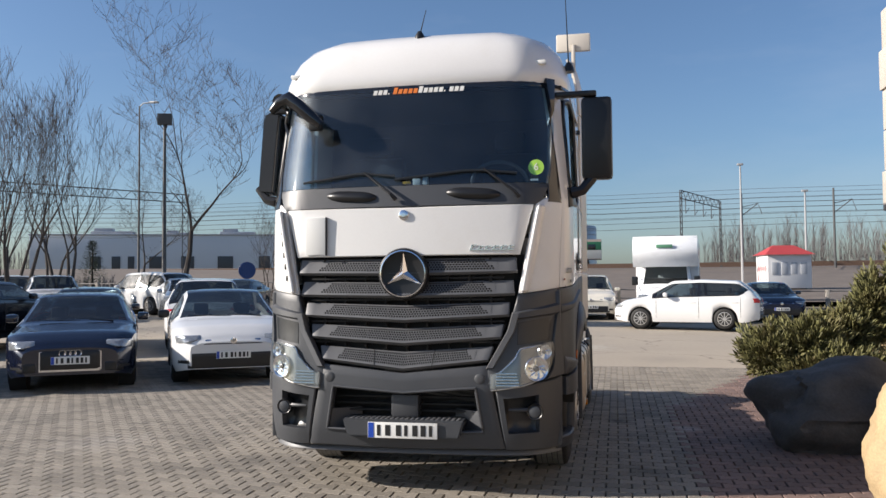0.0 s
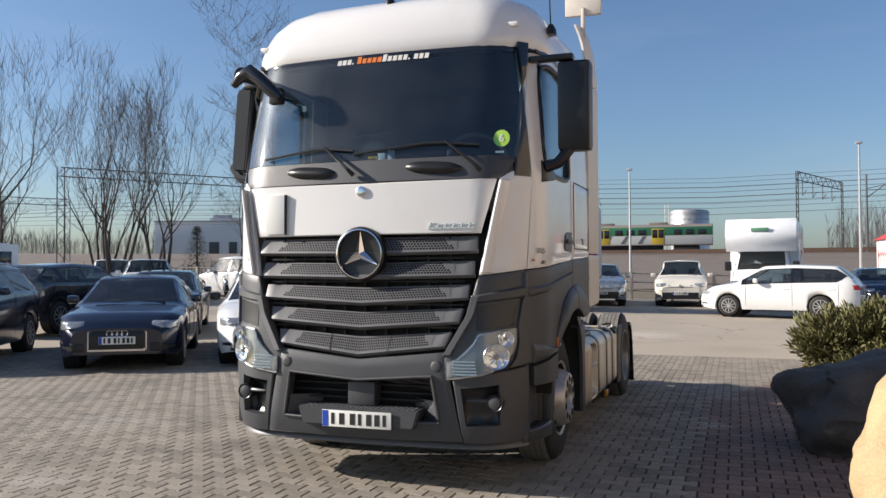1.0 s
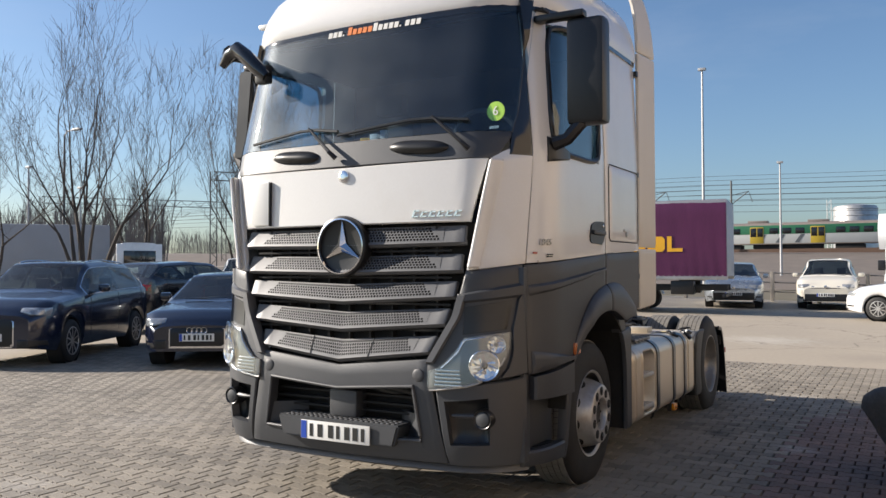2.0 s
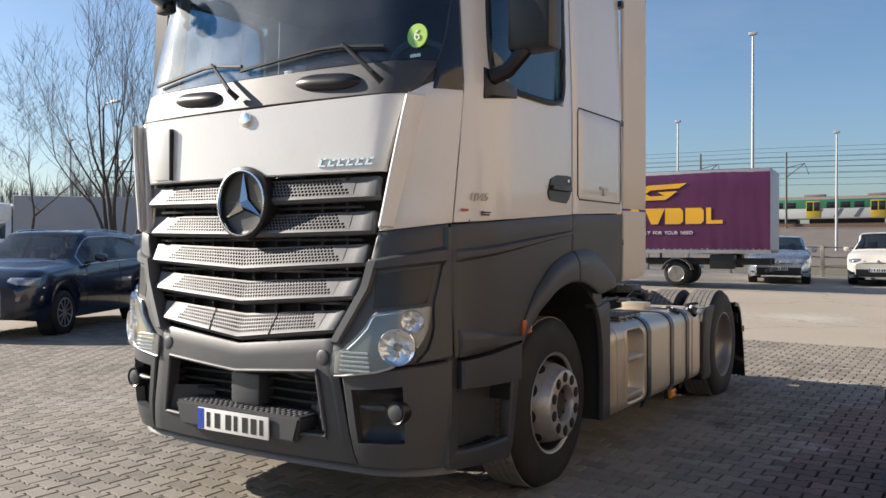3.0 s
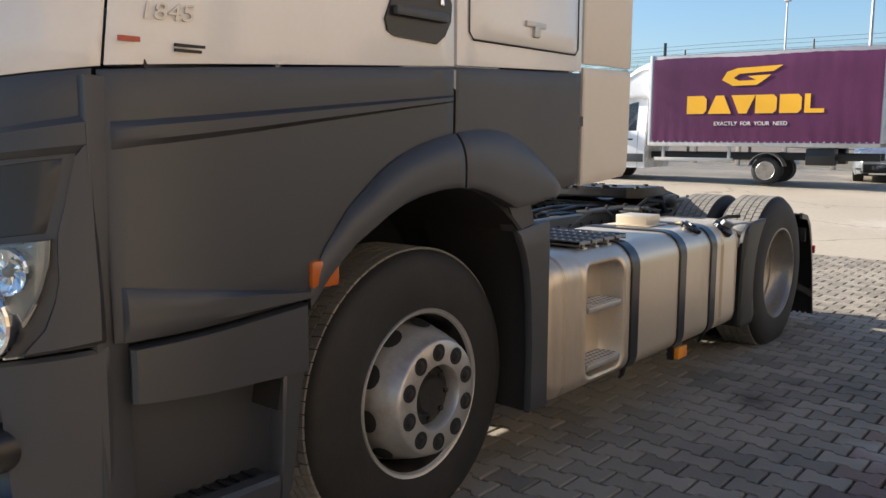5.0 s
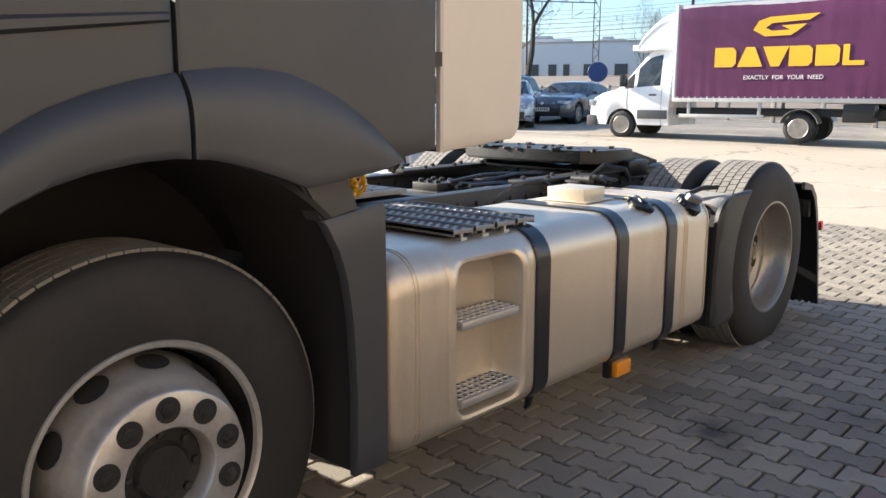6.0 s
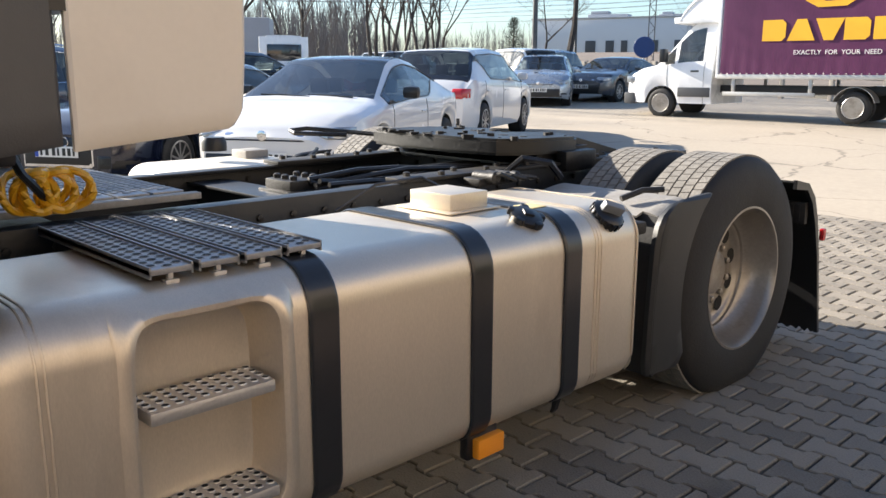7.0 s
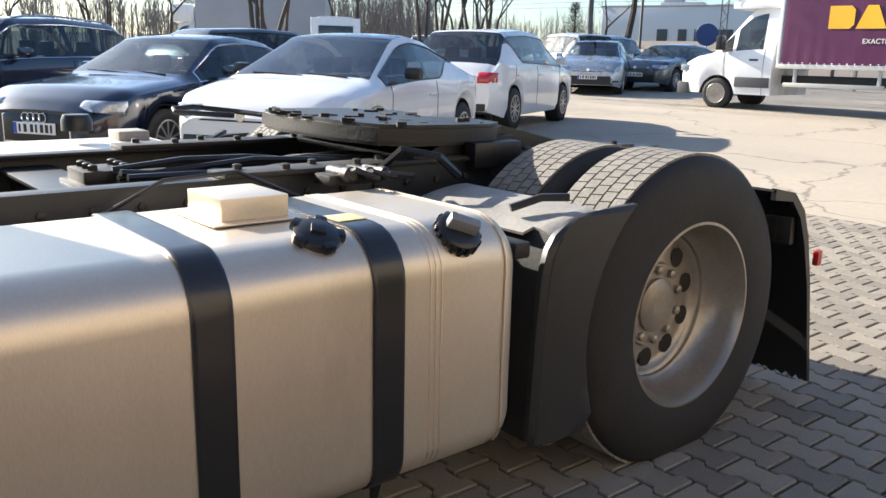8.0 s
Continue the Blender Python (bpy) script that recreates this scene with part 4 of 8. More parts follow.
# mirrors
bm = bmesh.new()
box(bm, 1.30, 1.535, 0.48, 0.63, 2.345, 2.985, 0.035)
mirror_r = part("wing_mirror", bm, BLACK, truck, "tall black wing mirror housing")
bm = boxes((1.325, 1.51, 0.628, 0.634, 2.62, 2.95), (1.325, 1.51, 0.628, 0.634, 2.38, 2.58), b=0.002)
part("mirror_glass", bm, MIRROR, mirror_r)
bm = bmesh.new()
box(bm, 1.10, 1.42, 0.46, 0.54, 2.985, 3.03, 0.015)
part("mirror_arm", bm, BLACK, mirror_r)
bm = bmesh.new()
tube(bm, [(1.22, 0.5, 2.24), (1.3, 0.5, 2.26), (1.38, 0.53, 2.36)], [0.045, 0.04, 0.04], 8)
part("mirror_arm", bm, BLACK, mirror_r)
bm = bmesh.new()
prism(bm, [(-1.375, 2.31), (-1.235, 2.30), (-1.17, 2.965), (-1.19, 2.985), (-1.30, 2.99), (-1.325, 2.96)], 0.47, 0.64, "y")
bmesh.ops.bevel(bm, geom=list(bm.edges), offset=0.02, segments=3, affect="EDGES")
mirror_l = part("wing_mirror", bm, BLACK, truck, "tall black wing mirror housing")
bm = bmesh.new()
box(bm, -1.26, -1.10, 0.46, 0.54, 2.975, 3.015, 0.015)
part("mirror_arm", bm, BLACK, mirror_l)
bm = bmesh.new()
tube(bm, [(-1.22, 0.5, 2.24), (-1.3, 0.5, 2.26), (-1.38, 0.53, 2.36)], [0.045, 0.04, 0.04], 8)
part("mirror_arm", bm, BLACK, mirror_l)
# front-view mirror on the passenger side, reaching ahead of the windscreen
bm = bmesh.new()
tube(bm, [(-1.06, 0.36, 3.0), (-1.07, 0.2, 3.01), (-1.0, 0.06, 2.98)], [0.035, 0.05, 0.06], 10)
tube(bm, [(-1.07, 0.05, 2.9), (-1.0, 0.045, 2.965), (-0.92, 0.04, 2.995), (-0.84, 0.04, 2.935), (-0.73, 0.04, 2.835), (-0.66, 0.045, 2.775)], [0.028, 0.046, 0.054, 0.054, 0.052, 0.036], 12)
fm = part("kerb_mirror", bm, GLOSSBLACK, truck, "black arm mirror over the windscreen corner")
bm = boxes((-0.76, -0.655, 0.03, 0.1, 2.735, 2.86), b=0.02)
part("mirror_head", bm, BLACK, fm)
bm = boxes((-0.75, -0.665, 0.1, 0.106, 2.75, 2.85))
part("mirror_face", bm, MIRROR, fm)

# ---- lower side: dark panels, wheel arch flare, steps ----
AY, AZ, AR = 1.385, 0.505, 0.69


def arch(y):
    d = AR * AR - (y - AY) ** 2
    return AZ + math.sqrt(d) if d > 0 else 0.0


FLARE_IN = [(0.80, 0.875), (0.86, 0.955), (0.95, 1.045), (1.062, 1.117), (1.14, 1.15), (1.221, 1.172), (1.32, 1.187), (1.403, 1.19), (1.49, 1.183), (1.568, 1.165), (1.66, 1.135), (1.749, 1.101), (1.84, 1.109), (2.10, 1.142)]
FLARE_OUT = [(0.80, 0.955), (0.86, 1.045), (0.95, 1.15), (1.08, 1.25), (1.16, 1.293), (1.252, 1.327), (1.35, 1.352), (1.456, 1.371), (1.55, 1.381), (1.634, 1.382), (1.73, 1.372), (1.813, 1.345), (1.89, 1.311), (1.959, 1.268), (2.03, 1.212), (2.10, 1.148)]
for k in (-1, 1):
    def low(y):
        if y < 0.79:
            return lerp(0.862, 0.905, (y - 0.25) / 0.54)
        if y > 1.749:
            return lerp(1.101, 1.165, min(1, (y - 1.749) / 0.5))
        return max(0.905, tab(FLARE_IN, y))

    def up(y):
        return lerp(1.503, 1.582, (y - 0.25) / 1.19) if y < 1.44 else lerp(1.582, 1.61, (y - 1.44) / 0.8)

    def shell(name, y0, y1, n, extra=0.0):
        def at(u, v):
            y = lerp(y0, y1, u if k > 0 else 1 - u)
            z = lerp(low(y) + 0.004, up(y), v)
            return cabp(k * sy(y, z), z)
        bm = bmesh.new()
        skin(bm, at, rim_steps(n, 0.008), rim_steps(8, 0.02), thick=0.05, drop=0.006, out=extra)
        return part(name, bm, PLASTIC, truck)
    shell("lower_door_panel", 0.255, 1.438, 30)
    shell("rear_lower_panel", 1.45, 2.25, 16)

    # raised waist ridge
    def at_ridge(u, v):
        y = lerp(0.275, 1.43, u if k > 0 else 1 - u)
        z = lerp(lerp(1.325, 1.468, (y - 0.3) / 1.13), lerp(1.388, 1.49, (y - 0.3) / 1.13), v)
        return cabp(k * sy(y, z), z)
    bm = bmesh.new()
    skin(bm, at_ridge, rim_steps(10), rim_steps(3, 0.25), thick=0.03, drop=0.016, out=0.018)
    part("waist_ridge", bm, PLASTIC, truck)

    # lower wedge of the door panel
    def at_wedge(u, v):
        y = lerp(0.275, 0.80, u if k > 0 else 1 - u)
        t = (y - 0.275) / 0.525
        z = lerp(lerp(0.868, 0.905, t), lerp(1.0, 0.93, t), v)
        return cabp(k * sy(y, z), z)
    bm = bmesh.new()
    skin(bm, at_wedge, rim_steps(6), rim_steps(3, 0.2), thick=0.03, drop=0.014, out=0.018)
    part("door_wedge", bm, PLASTIC, truck)

    # wheel-arch flare, in two pieces: a soft bulge that dies into the panel at its upper edge
    for ya, yb in ((0.80, 1.438), (1.45, 2.10)):
        def at_flare(u, v, ya=ya, yb=yb):
            y = lerp(ya, yb, u if k > 0 else 1 - u)
            lo, hi = tab(FLARE_IN, y), tab(FLARE_OUT, y)
            z = lerp(lo, max(hi, lo + 0.01), v)
            w = cabp(k * sy(max(0.3, y), z), z)
            w.x += k * (0.052 * (1 - v ** 4) * min(1, (y - 0.74) / 0.3) * min(1, 0.35 + (hi - lo) / 0.16) - 0.004 + 0.006 * v)
            return w
        bm = bmesh.new()
        skin(bm, at_flare, rim_steps(26), [0, 0.04, 0.12, 0.25, 0.4, 0.55, 0.68, 0.78, 0.86, 0.92, 0.96, 0.985, 1], thick=0.05, drop=0.004, out=0.003)
        part("arch_flare", bm, PLASTIC, truck, "dark grey plastic wheel-arch flare")
    # inner arch and wheelhouse
    bm = bmesh.new()
    skin(bm, lambda u, v: (k * lerp(0.5, 1.2, u if k < 0 else 1 - u), AY + (AR - 0.01) * math.cos(lerp(radians(172), radians(28), v)), AZ + (AR - 0.005) * math.sin(lerp(radians(172), radians(28), v))), 2, 24, thick=0.02)
    part("inner_arch", bm, MATTE, truck)
    bm = boxes((*sorted((k * 0.5, k * 0.53)), 0.65, 2.05, 0.62, 1.2), b=0.004)
    part("wheelhouse_wall", bm, MATTE, truck)
    # side marker lamp
    bm = boxes((min(k * 1.17, k * 1.231), max(k * 1.17, k * 1.231), 0.80, 0.905, 0.93, 1.01), b=0.012)
    part("marker_lamp", bm, SHADED_AMBER, truck, "orange side marker lamp")

    # step cover and step well ahead of the wheel
    def at_band(u, v):
        y = lerp(0.285, 0.79, u if k > 0 else 1 - u)
        t = (y - 0.285) / 0.5
        z = lerp(lerp(0.716, 0.70, t), lerp(0.852, 0.895, t), v)
        return cabp(k * sy(y, z), z)
    bm = bmesh.new()
    skin(bm, at_band, rim_steps(6), rim_steps(4), thick=0.06, drop=0.014, out=0.016)
    part("step_cover", bm, PLASTIC, truck)

    def at_front_fender(u, v):
        z = lerp(0.30, 0.72, v)
        a, b = 0.70 + 0.01 * v, tab([(0.30, 0.70), (0.33, 0.735), (0.45, 0.752), (0.6, 0.765), (0.72, 0.785)], z) + 0.004
        y = lerp(a, b, u if k > 0 else 1 - u)
        return Vector((k * lerp(1.195, 1.216, v), y, z))
    bm = bmesh.new()
    skin(bm, at_front_fender, rim_steps(2, 0.1), rim_steps(6), thick=0.06, drop=0.008)
    part("front_fender", bm, PLASTIC, truck)

    def at_sill(u, v):
        y = lerp(0.255, 0.705, u if k > 0 else 1 - u)
        z = lerp(0.315 - 0.01 * y, 0.412, v)
        return cabp(k * sy(y, z), z)
    bm = bmesh.new()
    skin(bm, at_sill, rim_steps(6), rim_steps(3, 0.1), thick=0.05, drop=0.012)
    part("step_sill", bm, PLASTIC, truck)
    x0, x1 = sorted((k * 0.85, k * 1.085))
    bm = boxes((x0, x1, 0.27, 0.76, 0.33, 0.9), b=0.01)
    part("step_well", bm, PLASTIC, truck)
    x0, x1 = sorted((k * 1.07, k * 1.15))
    bm = boxes((x0, x1, 0.30, 0.70, 0.38, 0.408), b=0.006)
    for i in range(9):
        box(bm, x0 + 0.01, x1 - 0.01, 0.31 + 0.042 * i, 0.325 + 0.042 * i, 0.407, 0.413, 0.002)
    part("entry_step", bm, BLACK, truck)
    bm = boxes((min(k * 1.10, k * 1.135), max(k * 1.10, k * 1.135), 0.22, 0.30, 0.36, 1.49), b=0.006)
    part("joint_post", bm, PLASTIC, truck)
    # rear part of the front mudguard
    bm = bmesh.new()

    GUARD = [(0.275, 1.931), (0.515, 1.937), (0.74, 1.926), (0.882, 1.9), (0.94, 1.873), (1.005, 1.834)]

    def at_guard(u, v):
        z = lerp(0.275, 1.005, v)
        t = u if k > 0 else 1 - u
        return Vector((k * 1.214, lerp(tab(GUARD, z), 2.053, t), z + 0.028 * t * v))
    skin(bm, at_guard, rim_steps(4), rim_steps(10), thick=0.03, drop=0.008)
    guard = part("mudguard", bm, PLASTIC, truck, "dark grey mudguard behind the front wheel")
    bm = bmesh.new()
    x0, x1 = sorted((k * 0.72, k * 1.19))
    skin(bm, lambda u, v: (lerp(x0, x1, u), tab(GUARD, lerp(0.275, 1.005, v)) + 0.012, lerp(0.275, 1.005, v)), 2, 10, thick=0.02)
    part("guard_liner", bm, MATTE, guard)
    bm = boxes((x0, x1, 1.99, 2.035, 0.45, 0.98), b=0.006)
    part("guard_back", bm, MATTE, guard)
    bm = bmesh.new()
    prism(bm, [(1.776, 1.105), (1.933, 1.125), (1.972, 1.02), (1.85, 0.995)], *sorted((k * 1.12, k * 1.198)))
    bmesh.ops.bevel(bm, geom=list(bm.edges), offset=0.008, segments=2, affect="EDGES")
    part("guard_link", bm, PLASTIC, guard)

# number 1845 and small label bars on the door
num = writing("1845", 0.056, 0.003, STEEL, truck, Matrix.Translation(cabp(sy(0.40, 1.638), 1.638) + Vector((0.006, 0, 0))) @ pose(0, 0, 0, 90, 0, 74), "model_number")
num.data.transform(Matrix(((1.15, 0.2, 0, 0), (0, 1, 0, 0), (0, 0, 1, 0), (0, 0, 0, 1))))
bm = boxes((cabp(sy(0.33, 1.57), 1.57).x - 0.002, cabp(sy(0.33, 1.57), 1.57).x + 0.005, 0.29, 0.37, 1.568, 1.58))
part("label_bar", bm, mat("label_red", (0.45, 0.1, 0.05), 0.5, bump=0), truck)
bm = boxes(*[(cabp(sy(0.45, 1.55), 1.55).x - 0.004, cabp(sy(0.45, 1.55), 1.55).x + 0.006, 0.41, w, z, z + 0.007) for w, z in ((0.5, 1.562), (0.48, 1.55))])
part("label_bar", bm, INK, truck)

# ---- wheels ----


def tyre(bm, x_out, width, k, radius=0.505):
    """Tyre profile from the outer bead round to the inner bead."""
    w = width
    prof = [(0.284, 0.02), (0.292, 0.002), (0.315, -0.004), (radius * 0.83, -0.006), (radius * 0.9, 0.004), (radius - 0.02, 0.014), (radius - 0.006, 0.03), (radius, 0.045)]
    full = prof + [(radius, w - 0.045), (radius - 0.006, w - 0.03), (radius - 0.02, w - 0.014), (radius * 0.83, w + 0.004), (0.315, w + 0.004), (0.284, w - 0.02)]
    return [(r, x_out - k * a) for r, a in full]


def wheel_parts(name, cy, x_out, k, deep, parent=truck, cz=0.497, blocks=True, radius=0.503):
    width = 0.30
    w = thing(name, "", "")
    for key in list(w.keys()):
        del w[key]
    w.parent = parent
    bm = bmesh.new()
    lathe(bm, tyre(bm, x_out, width, k, radius), 72, (0, cy, cz), "x", closed=True)
    for v in bm.verts:
        # flattened where it stands on the ground
        v.co.z = max(v.co.z, 0.002)
    tagged(part("tyre", bm, RUBBER, w), "worn black truck tyre")
    if blocks:
        bm = bmesh.new()
        n = 78
        for i in range(n):
            for j in range(5):
                a0 = (i + 0.5 * (j % 2)) * math.tau / n
                a1 = a0 + math.tau / n * 0.9
                xa = x_out - k * (0.042 + 0.0445 * j)
                xb = xa - k * 0.038
                vs = []
                for r in (radius - 0.005, radius + 0.0065):
                    for a, x in ((a0, xa), (a1, xa), (a1 + 0.01, xb), (a0 + 0.01, xb)):
                        vs.append(bm.verts.new((x, cy + r * math.cos(a), max(0.003, cz + r * math.sin(a)))))
                for q in ((4, 5, 6, 7), (0, 1, 5, 4), (1, 2, 6, 5), (2, 3, 7, 6), (3, 0, 4, 7)):
                    bm.faces.new([vs[h] for h in q])
        tagged(part("tread", bm, TREAD, w, smooth=False), kind="stuff")
    bm = bmesh.new()
    if deep:
        prof = [(0.303, 0.006), (0.306, -0.002), (0.297, -0.003), (0.290, 0.008), (0.285, 0.03), (0.280, 0.07), (0.270, 0.10), (0.256, 0.122), (0.244, 0.13), (0.241, 0.14), (0.232, 0.143), (0.226, 0.15), (0.216, 0.162), (0.20, 0.166), (0.145, 0.158), (0.14, 0.148), (0.02, 0.148)]
    else:
        prof = [(0.303, 0.008), (0.306, -0.002), (0.297, -0.004), (0.288, 0.01), (0.281, 0.04), (0.276, 0.10), (0.264, 0.10), (0.253, 0.06), (0.236, 0.0), (0.219, -0.045), (0.209, -0.063), (0.206, -0.071), (0.200, -0.0755), (0.118, -0.0755), (0.112, -0.066), (0.11, -0.02), (0.02, -0.012)]
    # dirty barrel in greasy dark colour, which also paints in its shade
    if not deep:
        barrel = bmesh.new()
        lathe(barrel, [(r * 0.965, x_out - k * a) for r, a in prof[3:6]], 72, (0, cy, cz), "x", open_start=True)
        prof = prof[5:]
    lathe(bm, [(r * (0.985 if deep else 0.965), x_out - k * a) for r, a in prof], 72, (0, cy, cz), "x", open_start=True)
    rim = part("rim", bm, RIMDARK if deep else RIM, w, "dull steel rim" if deep else "silver steel rim")
    if not deep:
        part("rim_barrel", barrel, GREASE, rim, "dirty rim barrel with its shade in the dark colour")
        bm = bmesh.new()
        lathe(bm, [(0.278, x_out - k * 0.008), (0.284, x_out + k * 0.001), (0.289, x_out + k * 0.0015), (0.2965, x_out + k * 0.006), (0.2985, x_out + k * 0.001), (0.292, x_out - k * 0.002)], 72, (0, cy, cz), "x", closed=True)
        part("rim_lip", bm, STEEL, rim, "worn bright rim edge")
    # hand holes: black discs laid on the rim, the opening's shade as colour
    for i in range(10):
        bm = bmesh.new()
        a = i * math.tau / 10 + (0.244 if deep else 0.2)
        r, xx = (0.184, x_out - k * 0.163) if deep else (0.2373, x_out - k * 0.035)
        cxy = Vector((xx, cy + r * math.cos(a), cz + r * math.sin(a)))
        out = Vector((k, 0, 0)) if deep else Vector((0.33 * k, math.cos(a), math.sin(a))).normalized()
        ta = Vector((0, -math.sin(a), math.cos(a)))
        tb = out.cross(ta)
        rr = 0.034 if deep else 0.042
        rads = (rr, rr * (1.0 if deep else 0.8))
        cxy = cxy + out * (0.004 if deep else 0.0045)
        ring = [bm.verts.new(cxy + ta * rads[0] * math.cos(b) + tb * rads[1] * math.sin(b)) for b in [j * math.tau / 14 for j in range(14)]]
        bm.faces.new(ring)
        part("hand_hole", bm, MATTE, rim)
    n = 10
    for i in range(n):
        bm = bmesh.new()
        a = (i + 0.5) * math.tau / n
        r = 0.157 if not deep else 0.118
        c = (0, cy + r * math.cos(a), cz + r * math.sin(a))
        if deep:
            x0 = x_out - k * 0.148
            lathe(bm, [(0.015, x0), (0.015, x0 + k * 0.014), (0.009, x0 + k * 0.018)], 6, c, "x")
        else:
            # nut well: raised black disc that paints the shade of a recess
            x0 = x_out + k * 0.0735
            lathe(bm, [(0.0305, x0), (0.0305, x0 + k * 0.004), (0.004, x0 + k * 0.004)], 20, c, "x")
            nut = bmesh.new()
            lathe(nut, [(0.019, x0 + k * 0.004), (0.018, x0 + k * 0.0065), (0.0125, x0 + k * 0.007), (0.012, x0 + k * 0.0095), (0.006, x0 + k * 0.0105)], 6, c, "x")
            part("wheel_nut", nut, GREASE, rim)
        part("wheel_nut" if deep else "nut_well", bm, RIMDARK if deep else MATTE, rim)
    bm = bmesh.new()
    if deep:
        lathe(bm, [(0.09, x_out - k * 0.15), (0.09, x_out - k * 0.135), (0.075, x_out - k * 0.128), (0.02, x_out - k * 0.128)], 32, (0, cy, cz), "x")
    else:
        lathe(bm, [(0.108, x_out + k * 0.02), (0.10, x_out + k * 0.028), (0.07, x_out + k * 0.03), (0.06, x_out + k * 0.045), (0.02, x_out + k * 0.045)], 32, (0, cy, cz), "x")
        for i in range(8):
            a = i * math.tau / 8
            lathe(bm, [(0.01, x_out + k * 0.028), (0.01, x_out + k * 0.04), (0.004, x_out + k * 0.042)], 6, (0, cy + 0.085 * math.cos(a), cz + 0.085 * math.sin(a)), "x")
    part("hub", bm, RIMDARK if deep else GREASE, rim)
    return w


for k in (-1, 1):
    wheel_parts("front_wheel", 1.385, k * 1.125, k, False, cz=0.472, radius=0.50)
    wheel_parts("rear_wheel", 4.928, k * 1.2, k, True, cz=0.466, radius=0.503)
    wheel_parts("inner_rear_wheel", 4.928, k * 0.86, k, True, cz=0.466, radius=0.496)
bm = bmesh.new()
lathe(bm, [(0.09, -0.9), (0.1, -0.3), (0.26, -0.2), (0.28, 0.0), (0.26, 0.2), (0.1, 0.3), (0.09, 0.9)], 24, (0, 4.928, 0.466), "x")
part("rear_axle", bm, CHASSIS, truck)
bm = boxes((-0.82, 0.82, 1.315, 1.455, 0.38, 0.5), b=0.03)
part("front_axle", bm, CHASSIS, truck)

known = set(bpy.data.objects)
# ---- chassis ----
for k in (-1, 1):
    a, b = sorted((k * 0.38, k * 0.45))
    web = k * 0.445
    bm = boxes((min(web, web + k * 0.01), max(web, web + k * 0.01), 0.6, 5.7, 0.68, 0.955), (a, b, 0.6, 5.7, 0.68, 0.692), (a, b, 0.6, 5.7, 0.943, 0.955), b=0.003)
    rail = part("frame_rail", bm, CHASSIS, truck, "black steel frame rail")
    bm = bmesh.new()
    for i in range(26):
        y = 2.35 + 0.125 * i
        for z in ((0.90,) if i % 3 else (0.90, 0.80)):
            lathe(bm, [(0.012, web - k * 0.002), (0.012, web + k * 0.018), (0.006, web + k * 0.02)], 6, (0, y, z), "x")
            lathe(bm, [(0.011, web - k * 0.012), (0.011, web - k * 0.004)], 8, (0, y, z), "x")
    tagged(part("frame_bolts", bm, GREASE, rail), kind="stuff")
for y in (2.45, 3.35, 4.15, 5.45):
    bm = boxes((-0.44, 0.44, y, y + 0.09, 0.76, 0.90), (-0.44, 0.44, y - 0.04, y + 0.13, 0.90, 0.912), b=0.004)
    part("cross_member", bm, CHASSIS, truck)
bm = boxes((-0.02, 0.15, 3.42, 3.58, 0.92, 0.958), (-0.04, 0.17, 3.40, 3.60, 0.905, 0.922), b=0.006)
for i in range(6):
    lathe(bm, [(0.014, 0.955), (0.014, 0.972), (0.007, 0.976)], 8, (0.01 + 0.055 * (i % 3), 3.455 + 0.09 * (i // 3), 0), "z")
part("damper_bracket", bm, GREASE, truck)
# rust-brown mounting strip and hardware on top of the rails
for k in (-1, 1):
    bm = bmesh.new()
    box(bm, k * 0.42 - 0.06, k * 0.42 + 0.06, 3.7, 5.5, 0.957, 0.972, 0.003)
    for i in range(14):
        lathe(bm, [(0.014, 0.97), (0.014, 0.985), (0.007, 0.988)], 6, (k * 0.42 + (0.03 if i % 2 else -0.03), 3.78 + 0.125 * i, 0), "z")
    part("mounting_strip", bm, GREASE, truck)
# fifth wheel
bm = bmesh.new()
out = [(-0.47, 4.40), (-0.40, 4.29), (-0.2, 4.24), (0.2, 4.24), (0.40, 4.29), (0.47, 4.40), (0.47, 4.74), (0.38, 4.86), (0.16, 4.9), (0.085, 4.78), (0.05, 4.72), (-0.05, 4.72), (-0.085, 4.78), (-0.16, 4.9), (-0.38, 4.86), (-0.47, 4.74)]
prism(bm, out, 0.985, 1.055, "z")
bmesh.ops.bevel(bm, geom=[e for e in bm.edges if abs(e.verts[0].co.z - e.verts[1].co.z) < 0.001], offset=0.012, segments=2, affect="EDGES")
fifth = part("fifth_wheel_plate", bm, GREASEBLACK, truck, "greasy worn fifth-wheel coupling plate")
fifth.matrix_basis = Matrix.Translation((0, 4.70, 1.052)) @ pose(0, 0, 0, -1.2) @ Matrix.Translation((0, -4.72, -1.03))
for k in (-1, 1):
    bm = bmesh.new()
    prism(bm, [(4.74, 1.05), (4.86, 1.045), (5.2, 0.975), (5.2, 0.955), (4.86, 0.98), (4.74, 0.985)], k * 0.27 - 0.1, k * 0.27 + 0.1)
    part("plate_ramp", bm, GREASEBLACK, fifth)
bm = bmesh.new()
for k in (-1, 1):
    prism(bm, [(4.4, 0.96), (5.05, 0.96), (4.86, 1.03), (4.56, 1.03)], k * 0.36 - 0.07, k * 0.36 + 0.07)
box(bm, -0.46, 0.46, 4.4, 5.1, 0.955, 0.975, 0.004)
for k in (-1, 1):
    box(bm, k * 0.48 - 0.03, k * 0.48 + 0.03, 4.6, 4.82, 0.93, 1.02, 0.01)
part("fifth_wheel_stand", bm, GREASEBLACK, truck)
bm = bmesh.new()
rng = random.Random(5)
